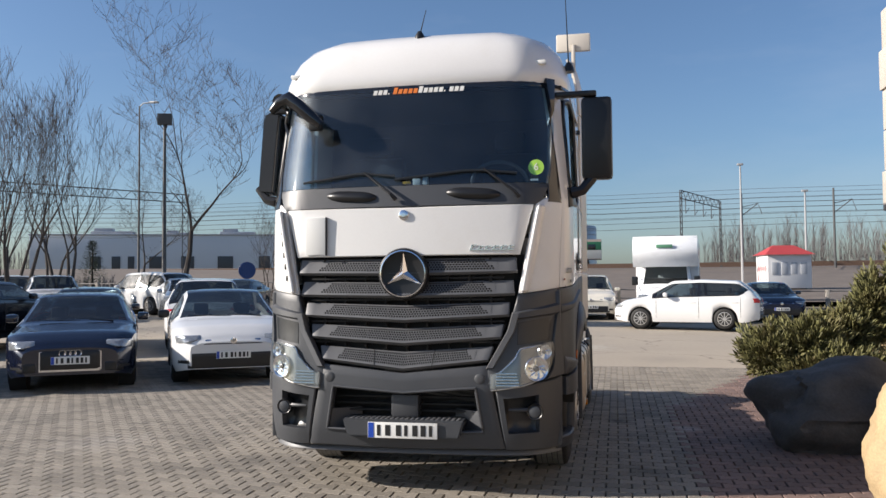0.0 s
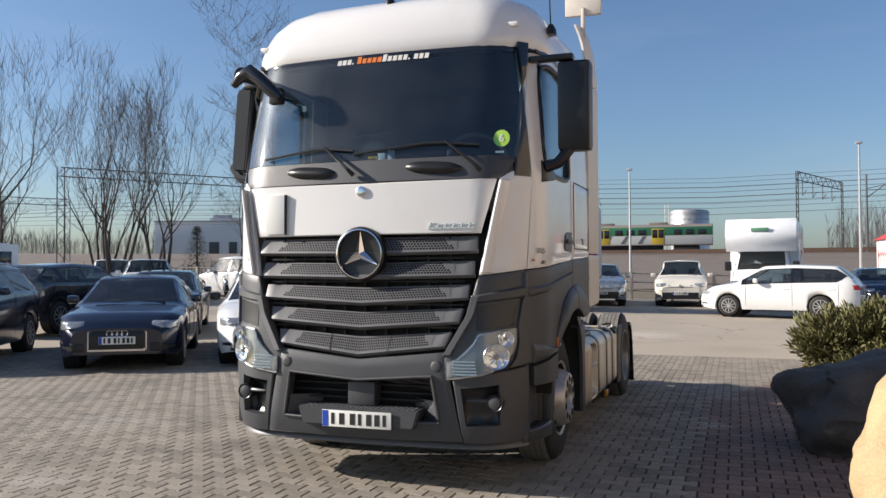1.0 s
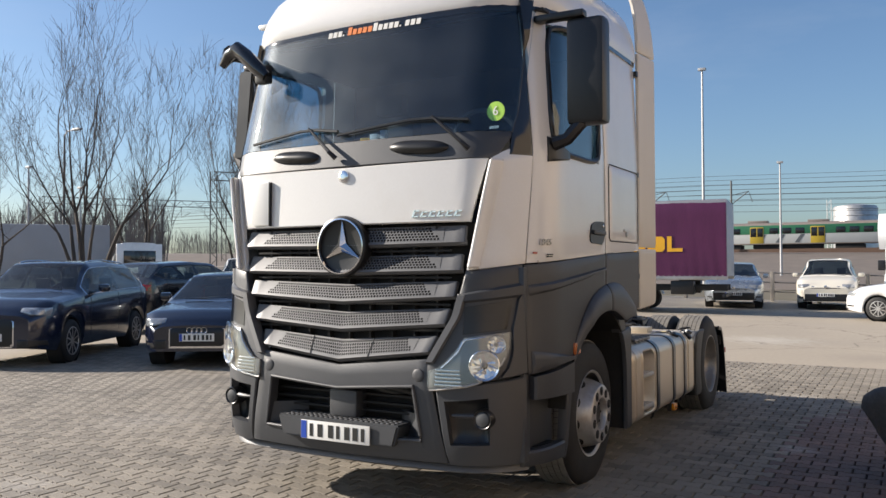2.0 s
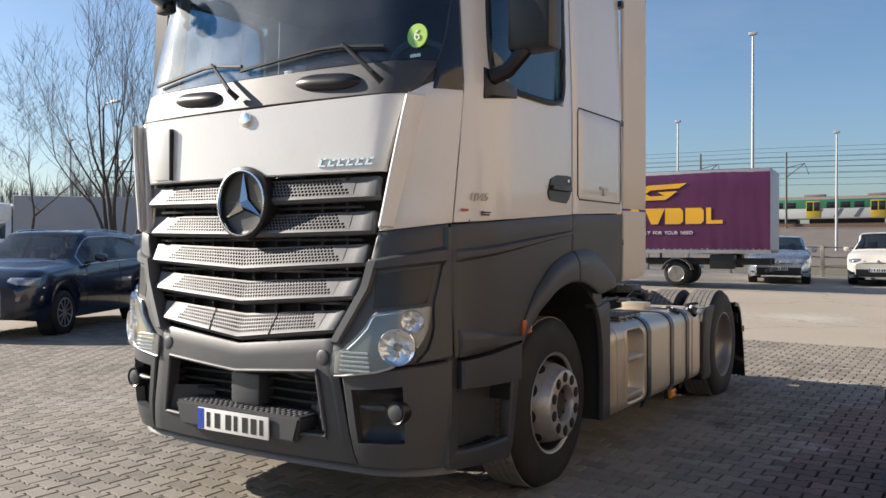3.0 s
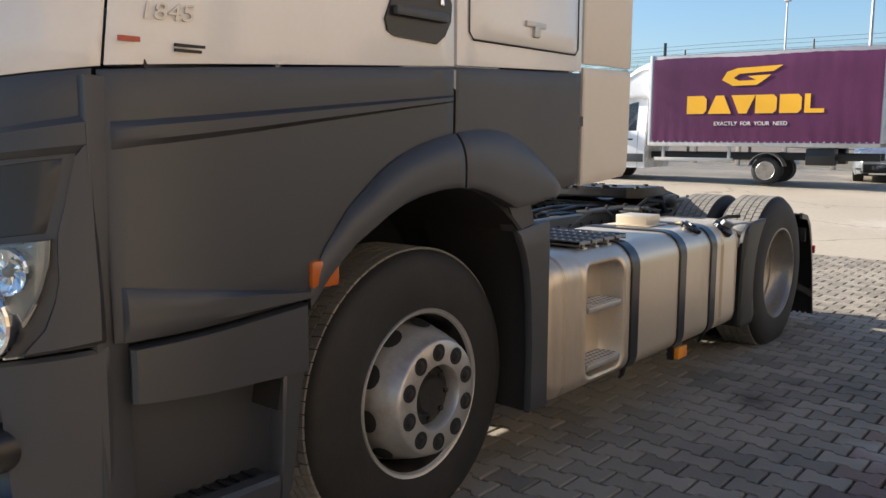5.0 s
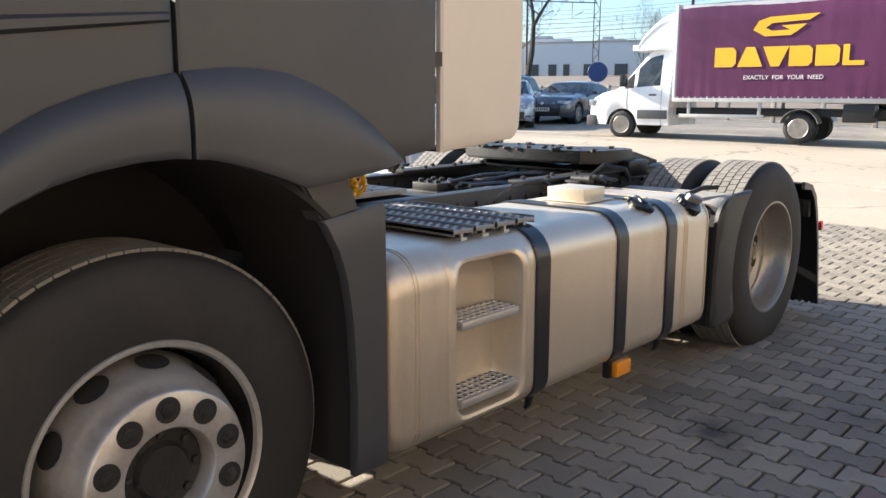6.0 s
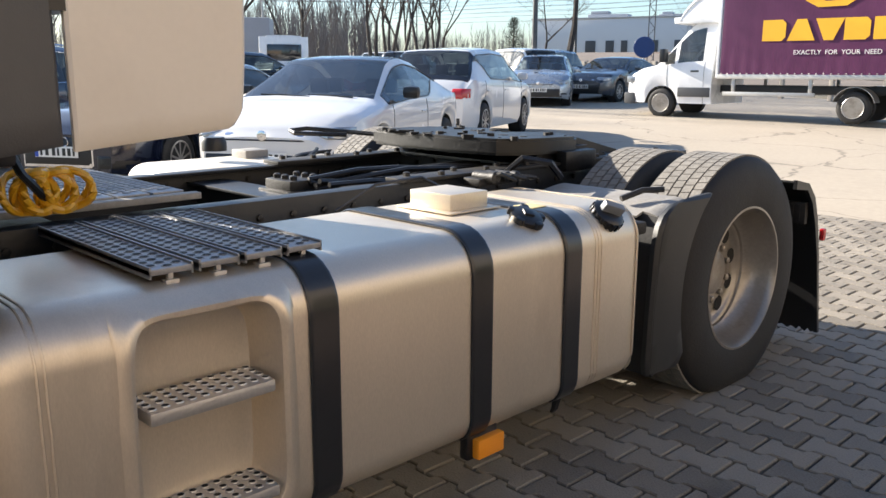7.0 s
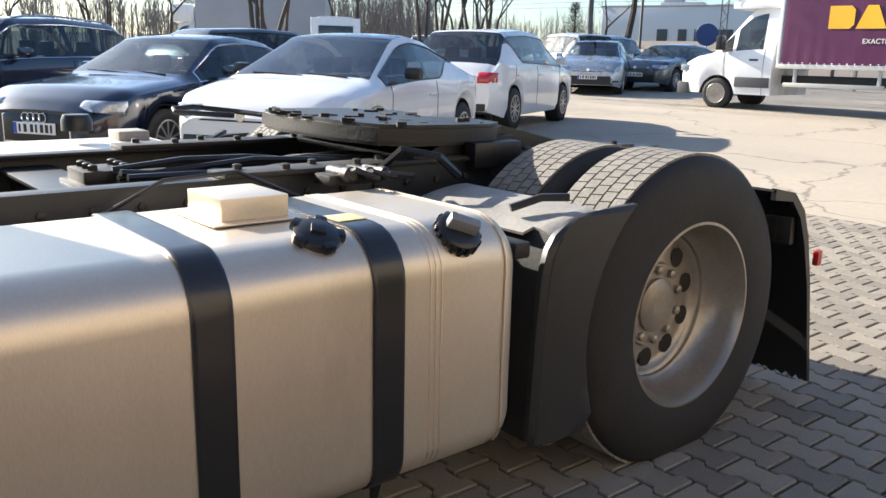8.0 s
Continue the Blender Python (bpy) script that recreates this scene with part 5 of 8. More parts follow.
for i in range(46):
    # flakes and curled crumbs of old grease, thickest along the front edge
    x, y = rng.uniform(-0.44, 0.44), 4.25 + 0.5 * rng.random() ** 2.2
    if abs(x) > 0.2:
        y += 0.09 * (abs(x) - 0.2) / 0.2
    n_, r = rng.randint(5, 8), rng.uniform(0.008, 0.035)
    rim_ = [(x + r * rng.uniform(0.4, 1.2) * math.cos(q * math.tau / n_), y + r * rng.uniform(0.4, 1.2) * math.sin(q * math.tau / n_)) for q in range(n_)]
    prism(bm, rim_, 1.048, 1.056 + rng.uniform(0, 0.012), "z")
tagged(part("grease", bm, MATTE, fifth), kind="stuff")
bm = bmesh.new()
tube(bm, [(-0.4, 4.4, 1.02), (-0.62, 4.3, 1.03), (-0.8, 4.18, 1.04), (-0.83, 4.1, 1.03), (-0.76, 4.08, 1.02), (-0.55, 4.24, 1.02)], 0.012, 6)
part("release_handle", bm, GREASE, fifth)
# hoses and valves along the frame
bm = bmesh.new()
for i in range(7):
    x = 0.2 + 0.05 * math.sin(i * 1.7)
    pts = [(x + 0.04 * math.sin(j * 0.9 + i), 3.5 + 0.2 * j, 0.93 + 0.02 * math.sin(j * 1.3 + i) + 0.006 * i) for j in range(8)]
    tube(bm, pts, 0.011, 6)
    part("air_hose", bm, BLACK, truck)
    bm = bmesh.new()
tube(bm, [(0.52, 3.35, 0.9), (0.55, 3.5, 0.98), (0.56, 3.7, 0.99), (0.55, 3.9, 0.9)], 0.006, 8)
part("air_hose", bm, BLACK, truck)
bm = bmesh.new()
tube(bm, [(0.5, 4.2, 0.95), (0.56, 4.25, 1.02), (0.62, 4.35, 1.0), (0.6, 4.45, 0.93)], 0.014, 6)
part("air_hose", bm, BLACK, truck)
bm = bmesh.new()
for y, r in ((4.02, 0.022), (4.085, 0.018), (4.14, 0.015)):
    lathe(bm, [(r, 0.52), (r, 0.60), (r * 1.2, 0.605), (r * 1.2, 0.63), (r * 0.6, 0.64)], 12, (0, y, 0.965), "x")
box(bm, 0.50, 0.59, 3.97, 4.17, 0.93, 0.962, 0.008)
for q in range(3):
    tube(bm, [(0.60, 4.0 + 0.06 * q, 0.965), (0.65, 4.02 + 0.06 * q, 0.985 - 0.01 * q), (0.66, 4.09 + 0.06 * q, 0.955), (0.58, 4.16 + 0.06 * q, 0.94)], 0.009, 6)
part("air_valve", bm, GREASE, truck)
bm = boxes((-0.3, 0.3, 3.75, 4.15, 0.80, 0.87), (-0.2, -0.05, 3.62, 3.8, 0.82, 0.91), (0.05, 0.2, 3.88, 4.05, 0.84, 0.92), b=0.015)
part("gearbox_top", bm, GREASE, truck)


# ---- fuel tanks ----
def rounded(x0, x1, z0, z1, rb, rt, n=6):
    """A rounded rectangle, from the lower outer corner up and round, with lower and upper radii."""
    pts = []
    for cx, cz, a0, r in ((x1 - rb, z0 + rb, -90, rb), (x1 - rt, z1 - rt, 0, rt), (x0 + rt, z1 - rt, 90, rt), (x0 + rb, z0 + rb, 180, rb)):
        for i in range(n + 1):
            a = radians(a0 + 90 * i / n)
            pts.append((cx + r * math.cos(a), cz + r * math.sin(a)))
    return pts


TX0, TX1, TZ0, TZ1, TRB, TRT = 0.57, 1.215, 0.258, 0.87, 0.085, 0.115
RCY0, RCY1 = 2.335, 2.682


def tank(k, y0, y1, opening=None):
    """A fuel tank with dished ends; the opening leaves out the outer face between two y."""
    sec = rounded(TX0, TX1, TZ0, TZ1, TRB, TRT, 12)
    head = [y0, y0 + 0.006, y0 + 0.018, y0 + 0.035, y0 + 0.06, y0 + 0.09]
    tail = [y1 - 0.09, y1 - 0.06, y1 - 0.035, y1 - 0.018, y1 - 0.006, y1]
    mid = list(opening) if opening else []
    last = mid[-1] if mid else head[-1]
    ys = head + mid + [lerp(last, tail[0], i / 8) for i in range(1, 8)] + tail
    bm = bmesh.new()
    rings = []
    for y in ys:
        d = min(y - y0, y1 - y)
        f = 0.06 * (1 - math.sqrt(max(0, 1 - (1 - min(1, d / 0.09)) ** 2)))
        ring = []
        for px, pz in sec:
            cx, cz = (TX0 + TX1) / 2, (TZ0 + TZ1) / 2
            ring.append(bm.verts.new((k * (cx + (px - cx) * (1 - f / 0.32)), y, cz + (pz - cz) * (1 - f / 0.30))))
        rings.append(ring)
    m = len(sec)
    for i, (a, b) in enumerate(zip(rings, rings[1:])):
        for j in range(m):
            if opening and abs(ys[i] - opening[0]) < 1e-6 and 10 <= j <= 16:
                continue
            bm.faces.new((a[j], a[(j + 1) % m], b[(j + 1) % m], b[j]))
    bm.faces.new(rings[0]), bm.faces.new(rings[-1][::-1])
    return bm


def tank_x(z):
    """The outer face of the tank at a height."""
    if z > TZ1 - TRT:
        d = min(TRT, z - (TZ1 - TRT))
        return TX1 - TRT + math.sqrt(TRT * TRT - d * d)
    if z < TZ0 + TRB:
        d = min(TRB, TZ0 + TRB - z)
        return TX1 - TRB + math.sqrt(TRB * TRB - d * d)
    return TX1


right_tank = part("fuel_tank", tank(1, 2.07, 4.15, (RCY0, RCY1)), ALU, truck, "dull brushed aluminium fuel tank with a step recess")
left_tank = part("fuel_tank", tank(-1, 3.36, 4.12), CREAM, truck, "pale fuel tank on the far side")
# two hidden boxes, added to block low sun that leaks under the truck
bm = boxes((-1.2, -0.5, 2.3, 3.34, 0.25, 0.79), (-1.21, -0.5, 2.28, 3.35, 0.77, 0.815), b=0.02)
part("battery_box", bm, GUARDBLACK, truck, "black hidden box added to block sun ahead of the far tank")
bm = boxes((-1.2, -0.57, 2.1, 2.8, 0.28, 0.86), b=0.03)
part("battery_box", bm, PLASTIC, truck)
# pressed recess with a rounded rim
CY, CZ, HY, HZ = (RCY0 + RCY1) / 2 + 0.002, 0.567, 0.183, 0.262
bm = bmesh.new()
rings = []
for dx, grow, power in ((0.0012, 0.022, 0.1), (0.0035, 0.014, 0.2), (0.010, 0.006, 0.26), (0.0105, -0.004, 0.27), (0.003, -0.014, 0.28), (-0.02, -0.02, 0.3), (-0.08, -0.027, 0.32), (-0.105, -0.036, 0.36), (-0.118, -0.06, 0.4), (-0.122, -0.1, 0.5)):
    ring = []
    for i in range(72):
        a = i * math.tau / 72
        c, d = math.cos(a), math.sin(a)
        y, z = CY + (HY + grow) * math.copysign(abs(c) ** power, c), CZ + (HZ + grow) * math.copysign(abs(d) ** power, d)
        ring.append(bm.verts.new((tank_x(z) + dx if dx > -0.01 else TX1 + dx, y, z)))
    rings.append(ring)
for a, b in zip(rings, rings[1:]):
    for i in range(72):
        bm.faces.new((a[i], a[(i + 1) % 72], b[(i + 1) % 72], b[i]))
bm.faces.new(rings[-1])
part("step_recess", bm, ALU, right_tank)
for z in (0.632, 0.378):
    bm = boxes((1.10, 1.222, RCY0 + 0.03, RCY1 - 0.025, z - 0.03, z), b=0.008)
    st = part("tank_step", bm, STEEL, right_tank, "metal step with raised studs")
    bm = bmesh.new()
    for i in range(10):
        for j in range(4):
            lathe(bm, [(0.0115, z - 0.001), (0.0095, z + 0.003), (0.0085, z + 0.003), (0.008, z - 0.001)], 8, (1.115 + 0.028 * j, 2.378 + 0.0295 * i, 0), "z")
    tagged(part("step_studs", bm, STEEL, st), kind="stuff")
    # black discs in the studs, painting the dark inside punched holes
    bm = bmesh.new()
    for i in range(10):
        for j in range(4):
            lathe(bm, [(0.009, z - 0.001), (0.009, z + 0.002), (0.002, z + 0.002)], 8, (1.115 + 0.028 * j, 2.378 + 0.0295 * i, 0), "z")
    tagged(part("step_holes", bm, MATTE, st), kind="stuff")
# weld seams
for y, r in ((2.165, 0.003), (2.18, 0.003), (3.852, 0.0028), (3.868, 0.0028), (3.884, 0.0028), (4.085, 0.003)):
    bm = bmesh.new()
    tube(bm, [(px, y, pz) for px, pz in rounded(TX0, TX1 + 0.0005, TZ0, TZ1 + 0.0005, TRB, TRT)[3:20]], r, 5)
    part("weld_seam", bm, ALU, right_tank)
for y, ink in ((2.752, 0), (3.285, 0), (3.692, 1)):
    sec = rounded(TX0, TX1 + 0.008, TZ0 - 0.008, TZ1 + 0.009, TRB + 0.007, TRT + 0.007)[2:18]
    bm = bmesh.new()
    skin(bm, lambda u, v: (lambda q: (q[0], lerp(y + 0.084, y, v), q[1]))(sec[int(round(u * (len(sec) - 1)))]), [i / (len(sec) - 1) for i in range(len(sec))], [0, 0.05, 0.12, 0.88, 0.95, 1], thick=0.007, drop=0.003)
    strap = part("tank_strap", bm, STRAP, right_tank, "black rubber-lined tank strap")
    bm = bmesh.new()
    tube(bm, [(1.17, y + 0.04, 0.27), (1.165, y + 0.04, 0.235), (1.15, y + 0.045, 0.215)], [0.016, 0.012, 0.008], 6)
    part("strap_bolt", bm, BLACK, strap)
    if ink:
        bm = boxes((1.0, 1.075, y + 0.004, y + 0.08, 0.8795, 0.882), b=0.001)
        part("strap_label", bm, YELLOWLABEL, strap, "faded yellow label")
# filler caps
for x, y, z, tilt, size, big in ((1.118, 3.603, 0.838, 26, 0.86, True), (1.155, 3.957, 0.815, 40, 0.92, False)):
    cap = bmesh.new()
    m = pose(x, y, z, 0, tilt, 0) @ Matrix.Scale(size, 4)
    neck = bmesh.new()
    lathe(neck, [(0.074 if big else 0.066, -0.03), (0.071 if big else 0.064, 0.008), (0.056, 0.01), (0.055, 0.022), (0.05, 0.03)], 28, (0, 0, 0), "z")
    bmesh.ops.transform(neck, matrix=m, verts=neck.verts)
    part("filler_neck", neck, ALU, right_tank)
    lathe(cap, [(0.056, 0.02), (0.06, 0.026), (0.061, 0.052), (0.05, 0.06), (0.02, 0.062)], 28, (0, 0, 0), "z")
    if big:
        ribs = [boxes((0.015, 0.071, -0.0165, 0.0165, 0.034, 0.06), b=0.007) for i in range(5)]
    else:
        ribs = [boxes((0.052, 0.066, -0.006, 0.006, 0.022, 0.05), b=0.002) for i in range(16)]
    bmesh.ops.transform(cap, matrix=m, verts=cap.verts)
    fc = part("filler_cap", cap, BLACK, right_tank, "black ribbed filler cap")
    for i, rib in enumerate(ribs):
        bmesh.ops.transform(rib, matrix=m @ pose(0, 0, 0, 0, 0, 360 / len(ribs) * i), verts=rib.verts)
        part("cap_rib", rib, BLACK, fc)
    grip = boxes((-0.042, 0.042, -0.015, 0.015, 0.052, 0.095), b=0.008) if not big else boxes((-0.02, 0.02, -0.02, 0.02, 0.055, 0.07), b=0.006)
    bmesh.ops.transform(grip, matrix=m @ pose(0, 0, 0, 0, 0, 60), verts=grip.verts)
    part("cap_grip", grip, GRIPGREY if not big else BLACK, fc)
# box on the tank, with its base sheet
bm = boxes((0.745, 0.932, 3.482, 3.648, 0.936, 0.987), b=0.0025)
bx = part("tank_box", bm, ALU, truck, "small pale metal box on the tank")
bm = boxes((0.715, 0.962, 3.45, 3.68, 0.9315, 0.936), b=0.001)
part("base_sheet", bm, ALU, bx)
bm = boxes((-1.07, -0.93, 3.88, 4.01, 0.91, 0.968), b=0.006)
part("tank_box", bm, SHELF, truck, "small pale metal box on the far tank")
bm = bmesh.new()
lathe(bm, [(0.06, 0.92), (0.06, 0.96), (0.05, 0.985), (0.02, 0.985)], 20, (-0.95, 3.72, 0), "z")
part("filler_cap", bm, BLACK, left_tank)

# catwalk planks with punched studs
cat = thing("catwalk", "dark perforated aluminium catwalk planks", "catwalk")
cat.parent = truck
for key in ("category",):
    del cat[key]
for i in range(4):
    y = 2.425 + 0.111 * i
    bm = boxes((0.48, 1.13, y, y + 0.098, 0.945, 0.958), (0.48, 1.13, y, y + 0.005, 0.938, 0.964), (0.48, 1.13, y + 0.093, y + 0.098, 0.938, 0.964), b=0.0015)
    plank = part("catwalk_plank", bm, CATWALK, cat)
    bm = bmesh.new()
    for r in range(3):
        for c in range(17):
            lathe(bm, [(0.0145, 0.957), (0.0125, 0.9598), (0.0085, 0.9590)], 8, (0.5 + 0.037 * c + (0.018 if r % 2 else 0), y + 0.02 + 0.029 * r, 0), "z")
    part("plank_studs", bm, CATWALK, plank, smooth=False)
    # holes not cut: their inner shade is painted as small black discs
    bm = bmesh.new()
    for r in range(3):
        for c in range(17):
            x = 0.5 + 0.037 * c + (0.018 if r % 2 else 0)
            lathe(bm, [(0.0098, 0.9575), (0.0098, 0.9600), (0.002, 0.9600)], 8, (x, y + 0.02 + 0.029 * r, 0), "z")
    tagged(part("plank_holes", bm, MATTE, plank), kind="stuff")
    bm = boxes((1.105, 1.132, y + 0.034, y + 0.064, 0.914, 0.932), (1.112, 1.124, y + 0.043, y + 0.055, 0.93, 0.947), b=0.002)
    part("plank_clip", bm, STEEL, plank)
for i in range(5):
    y = 2.36 + 0.108 * i
    bm = boxes((-0.36, 0.37, y, y + 0.098, 0.99, 1.002), (-0.36, 0.37, y, y + 0.006, 0.97, 0.995), b=0.002)
    plank = part("catwalk_plank", bm, CATWALK, cat)
    bm = bmesh.new()
    for r in range(3):
        for c in range(17):
            lathe(bm, [(0.0145, 1.001), (0.012, 1.0055), (0.0085, 1.0045)], 8, (-0.34 + 0.04 * c + (0.02 if r % 2 else 0), y + 0.02 + 0.029 * r, 0), "z")
    part("plank_studs", bm, CATWALK, plank, smooth=False)
bm = boxes((0.385, 0.425, 2.3, 2.92, 0.978, 0.998), b=0.003)
part("catwalk_edge", bm, SHELF, cat)
# yellow coiled air line
bm = bmesh.new()
pts = []
for i in range(150):
    a = i * 0.30
    pts.append((0.60 + 0.02 * math.sin(i * 0.7), 2.36 + i * 0.0008 + 0.05 * math.cos(a) * (1 + 0.2 * math.sin(i * 0.11)), 1.067 + 0.05 * math.sin(a)))
tube(bm, pts, 0.010, 7)
part("coiled_air_line", bm, YELLOWHOSE, truck, "yellow coiled air line hanging behind the cab")
bm = bmesh.new()
tube(bm, [(0.62, 2.3, 1.25), (0.64, 2.35, 1.12), (0.6, 2.42, 1.04)], 0.011, 6)
box(bm, 0.45, 0.8, 2.22, 2.3, 1.15, 1.45, 0.02)
part("coupling_panel", bm, BLACK, truck)
# lower marker lamps
for y, z in ((3.375, 0.235),):
    bm = boxes((1.19, 1.218, y - 0.055, y + 0.055, z - 0.03, z + 0.03), b=0.006)
    mk = part("marker_lamp", bm, ORANGE, truck, "orange side marker lamp under the tank")
    bm = boxes((1.16, 1.192, y - 0.075, y + 0.05, z - 0.035, z + 0.05), b=0.006)
    part("marker_bracket", bm, BLACK, mk)

# the frame, coupling and catwalk sit this much lower than first laid out
for o in set(bpy.data.objects) - known:
    if o.type == "MESH" and o.name.split(".")[0] in ("frame_rail", "frame_bolts", "cross_member", "damper_bracket", "mounting_strip", "fifth_wheel_plate", "fifth_wheel_stand", "grease", "release_handle", "plate_ramp", "air_hose", "air_valve", "gearbox_top", "tank_box", "base_sheet", "catwalk_plank", "plank_studs", "plank_holes", "plank_clip", "catwalk_edge", "coiled_air_line", "coupling_panel"):
        o.data.transform(Matrix.Translation((0, 0, -0.058)))

# ---- rear mudguards, flaps, tail lamps ----
GUARD_LEFT = [(0.215, 4.225), (0.24, 4.212), (0.5, 4.222), (0.70, 4.236), (0.76, 4.25), (0.81, 4.285), (0.84, 4.33), (0.856, 4.395)]
for k in (-1, 1):
    a, b = sorted((k * 0.58, k * 1.205))
    bm = bmesh.new()

    def at_rg(u, v):
        z = lerp(0.215, 0.856, v)
        t = u if k > 0 else 1 - u
        hug = 4.928 - math.sqrt(max(0.0, 0.51 ** 2 - (z - 0.466) ** 2))
        hug -= 0.07 * max(0, (0.27 - z) / 0.055)
        return Vector((k * (1.214 - 0.012 * (1 - t) ** 3), lerp(tab(GUARD_LEFT, z), hug, t), z))
    skin(bm, at_rg, rim_steps(5, 0.06), rim_steps(16), thick=0.03, drop=0.01)
    rg = part("rear_mudguard", bm, GUARDBLACK, truck, "dark grey mudguard ahead of the rear wheel")
    bm = bmesh.new()
    skin(bm, lambda u, v: (lerp(a, b, u), tab(GUARD_LEFT, lerp(0.215, 0.80, v)) + 0.012, lerp(0.215, 0.80, v)), 3, 10, thick=0.02)
    part("guard_front", bm, MATTE, rg)
    bm = bmesh.new()
    sa, sb = sorted((k * 0.58, k * 1.1))
    skin(bm, lambda u, v: (lerp(sa, sb, u), lerp(4.25, 4.5, v), 0.80 + 0.046 * math.sin(v * math.pi * 0.5)), 6, 8, thick=0.012)
    # rolled edge down to the guard
    skin(bm, lambda u, v: (lerp(k * 1.1, k * 1.2, u if k > 0 else 1 - u), lerp(4.29, 4.5, v), 0.812 + 0.034 * math.sin(v * math.pi * 0.5) - 0.03 * (u if k > 0 else 1 - u) ** 2), 4, 8, thick=0.012)
    part("guard_top", bm, SHELF, rg, "dusty grey metal splash shelf")
    bm = bmesh.new()
    tube(bm, [(k * 1.0, 4.30, 0.842), (k * 1.04, 4.38, 0.87), (k * 1.1, 4.43, 0.875)], 0.012, 6)
    part("guard_stay", bm, GREASE, rg)
    part("guard_bracket", boxes((*sorted((k * 1.05, k * 1.17)), 4.16, 4.215, 0.745, 0.79), b=0.01), GREASE, rg)
    part("guard_bracket", boxes((*sorted((k * 0.9, k * 1.02)), 4.15, 4.2, 0.76, 0.80), b=0.008), GREASE, rg)
    rng = random.Random(9)
    FLAP = [(0.0, 5.735, 0.055), (0.25, 5.70, 0.25), (0.5, 5.645, 0.46), (0.7, 5.59, 0.64), (0.82, 5.54, 0.745), (0.92, 5.46, 0.815), (1.0, 5.33, 0.84)]
    bm = bmesh.new()

    def at_flap(u, v):
        y, z = tab([(q[0], q[1]) for q in FLAP], v), tab([(q[0], q[2]) for q in FLAP], v)
        return (lerp(b, a, u), y, z + (rng.uniform(0, 0.022) if v == 0 else 0))
    skin(bm, at_flap, 44, 16, thick=0.012)
    fl = part("mud_flap", bm, BLACK, truck, "black rubber mud flap behind the rear wheel")
    bm = bmesh.new()
    prism(bm, [(5.33, 0.84), (5.46, 0.815), (5.54, 0.745), (5.59, 0.64), (5.645, 0.46), (5.735, 0.06), (5.715, 0.06), (5.625, 0.45), (5.565, 0.62), (5.515, 0.72), (5.45, 0.785), (5.33, 0.80)], k * 1.195, k * 1.213)
    part("flap_edge", bm, BLACK, fl)
    bm = boxes((*sorted((k * 1.05, k * 1.19)), 5.50, 5.53, 0.62, 0.72), b=0.004)
    for i in range(4):
        box(bm, *sorted((k * (1.06 + 0.03 * i), k * (1.075 + 0.03 * i))), 5.495, 5.5, 0.63, 0.71, 0.002)
    part("flap_bracket", bm, GREASE, fl)
    bm = boxes((min(k * 0.9, k * 1.12), max(k * 0.9, k * 1.12), 5.74, 5.79, 0.5, 0.62), b=0.012)
    part("tail_lamp", bm, RED, truck, "red tail lamp")
    bm = boxes((min(k * 1.18, k * 1.205), max(k * 1.18, k * 1.205), 5.70, 5.735, 0.515, 0.575), b=0.01)
    part("side_tail_lens", bm, RED, truck)
bm = boxes((-1.0, 1.0, 5.66, 5.7, 0.55, 0.75), b=0.01)
part("rear_beam", bm, CHASSIS, truck)
# ---- passenger cars ----
NAVY = mat("navy_paint", (0.007, 0.01, 0.026), 0.18, metal=0.2, var=0.08, bump=0, coat=1.0)
DARKBLUE = mat("dark_blue_paint", (0.011, 0.016, 0.038), 0.2, metal=0.2, var=0.08, bump=0, coat=1.0)
CARWHITE = mat("car_white", (0.72, 0.72, 0.71), 0.25, var=0.02, bump=0, coat=0.8)
CARCREAM = mat("car_cream", (0.72, 0.68, 0.58), 0.25, var=0.02, bump=0, coat=0.8)
SILVER = mat("car_silver", (0.42, 0.46, 0.5), 0.28, metal=0.6, var=0.04, bump=0, coat=0.8)
GREYCAR = mat("car_grey", (0.06, 0.07, 0.085), 0.22, metal=0.4, var=0.05, bump=0, coat=1.0)
BLACKCAR = mat("car_black", (0.015, 0.016, 0.02), 0.2, var=0.05, bump=0, coat=1.0)
LAMPCLEAR = mat("lamp_clear", (0.34, 0.36, 0.38), 0.14, metal=0.4, var=0.6, scale=16, fine=60, bump=0.02, coat=0.6)
CARSEAT = mat("car_interior", (0.03, 0.03, 0.033), 0.8, var=0.2, bump=0.01)


def smooth_tab(rows, y, w=0.09):
    return sum(tab(rows, y + d * w) for d in (-1, -0.5, 0, 0.5, 1)) / 5


def alloy(bm, r, x, k, y, z, spokes=10):
    lathe(bm, [(r, x - k * 0.03), (r, x), (r * 0.93, x + k * 0.003), (r * 0.9, x - k * 0.02)], 28, (0, y, z), "x")
    lathe(bm, [(r * 0.2, x - k * 0.03), (r * 0.2, x - k * 0.004), (r * 0.06, x)], 14, (0, y, z), "x")
    for i in range(spokes):
        a = i * math.tau / spokes
        box(bm, *sorted((x - k * 0.02, x - k * 0.004)), -r * 0.055, r * 0.055, r * 0.15, r * 0.93, m=Matrix.Translation((0, y, z)) @ Matrix.Rotation(a, 4, "X"))


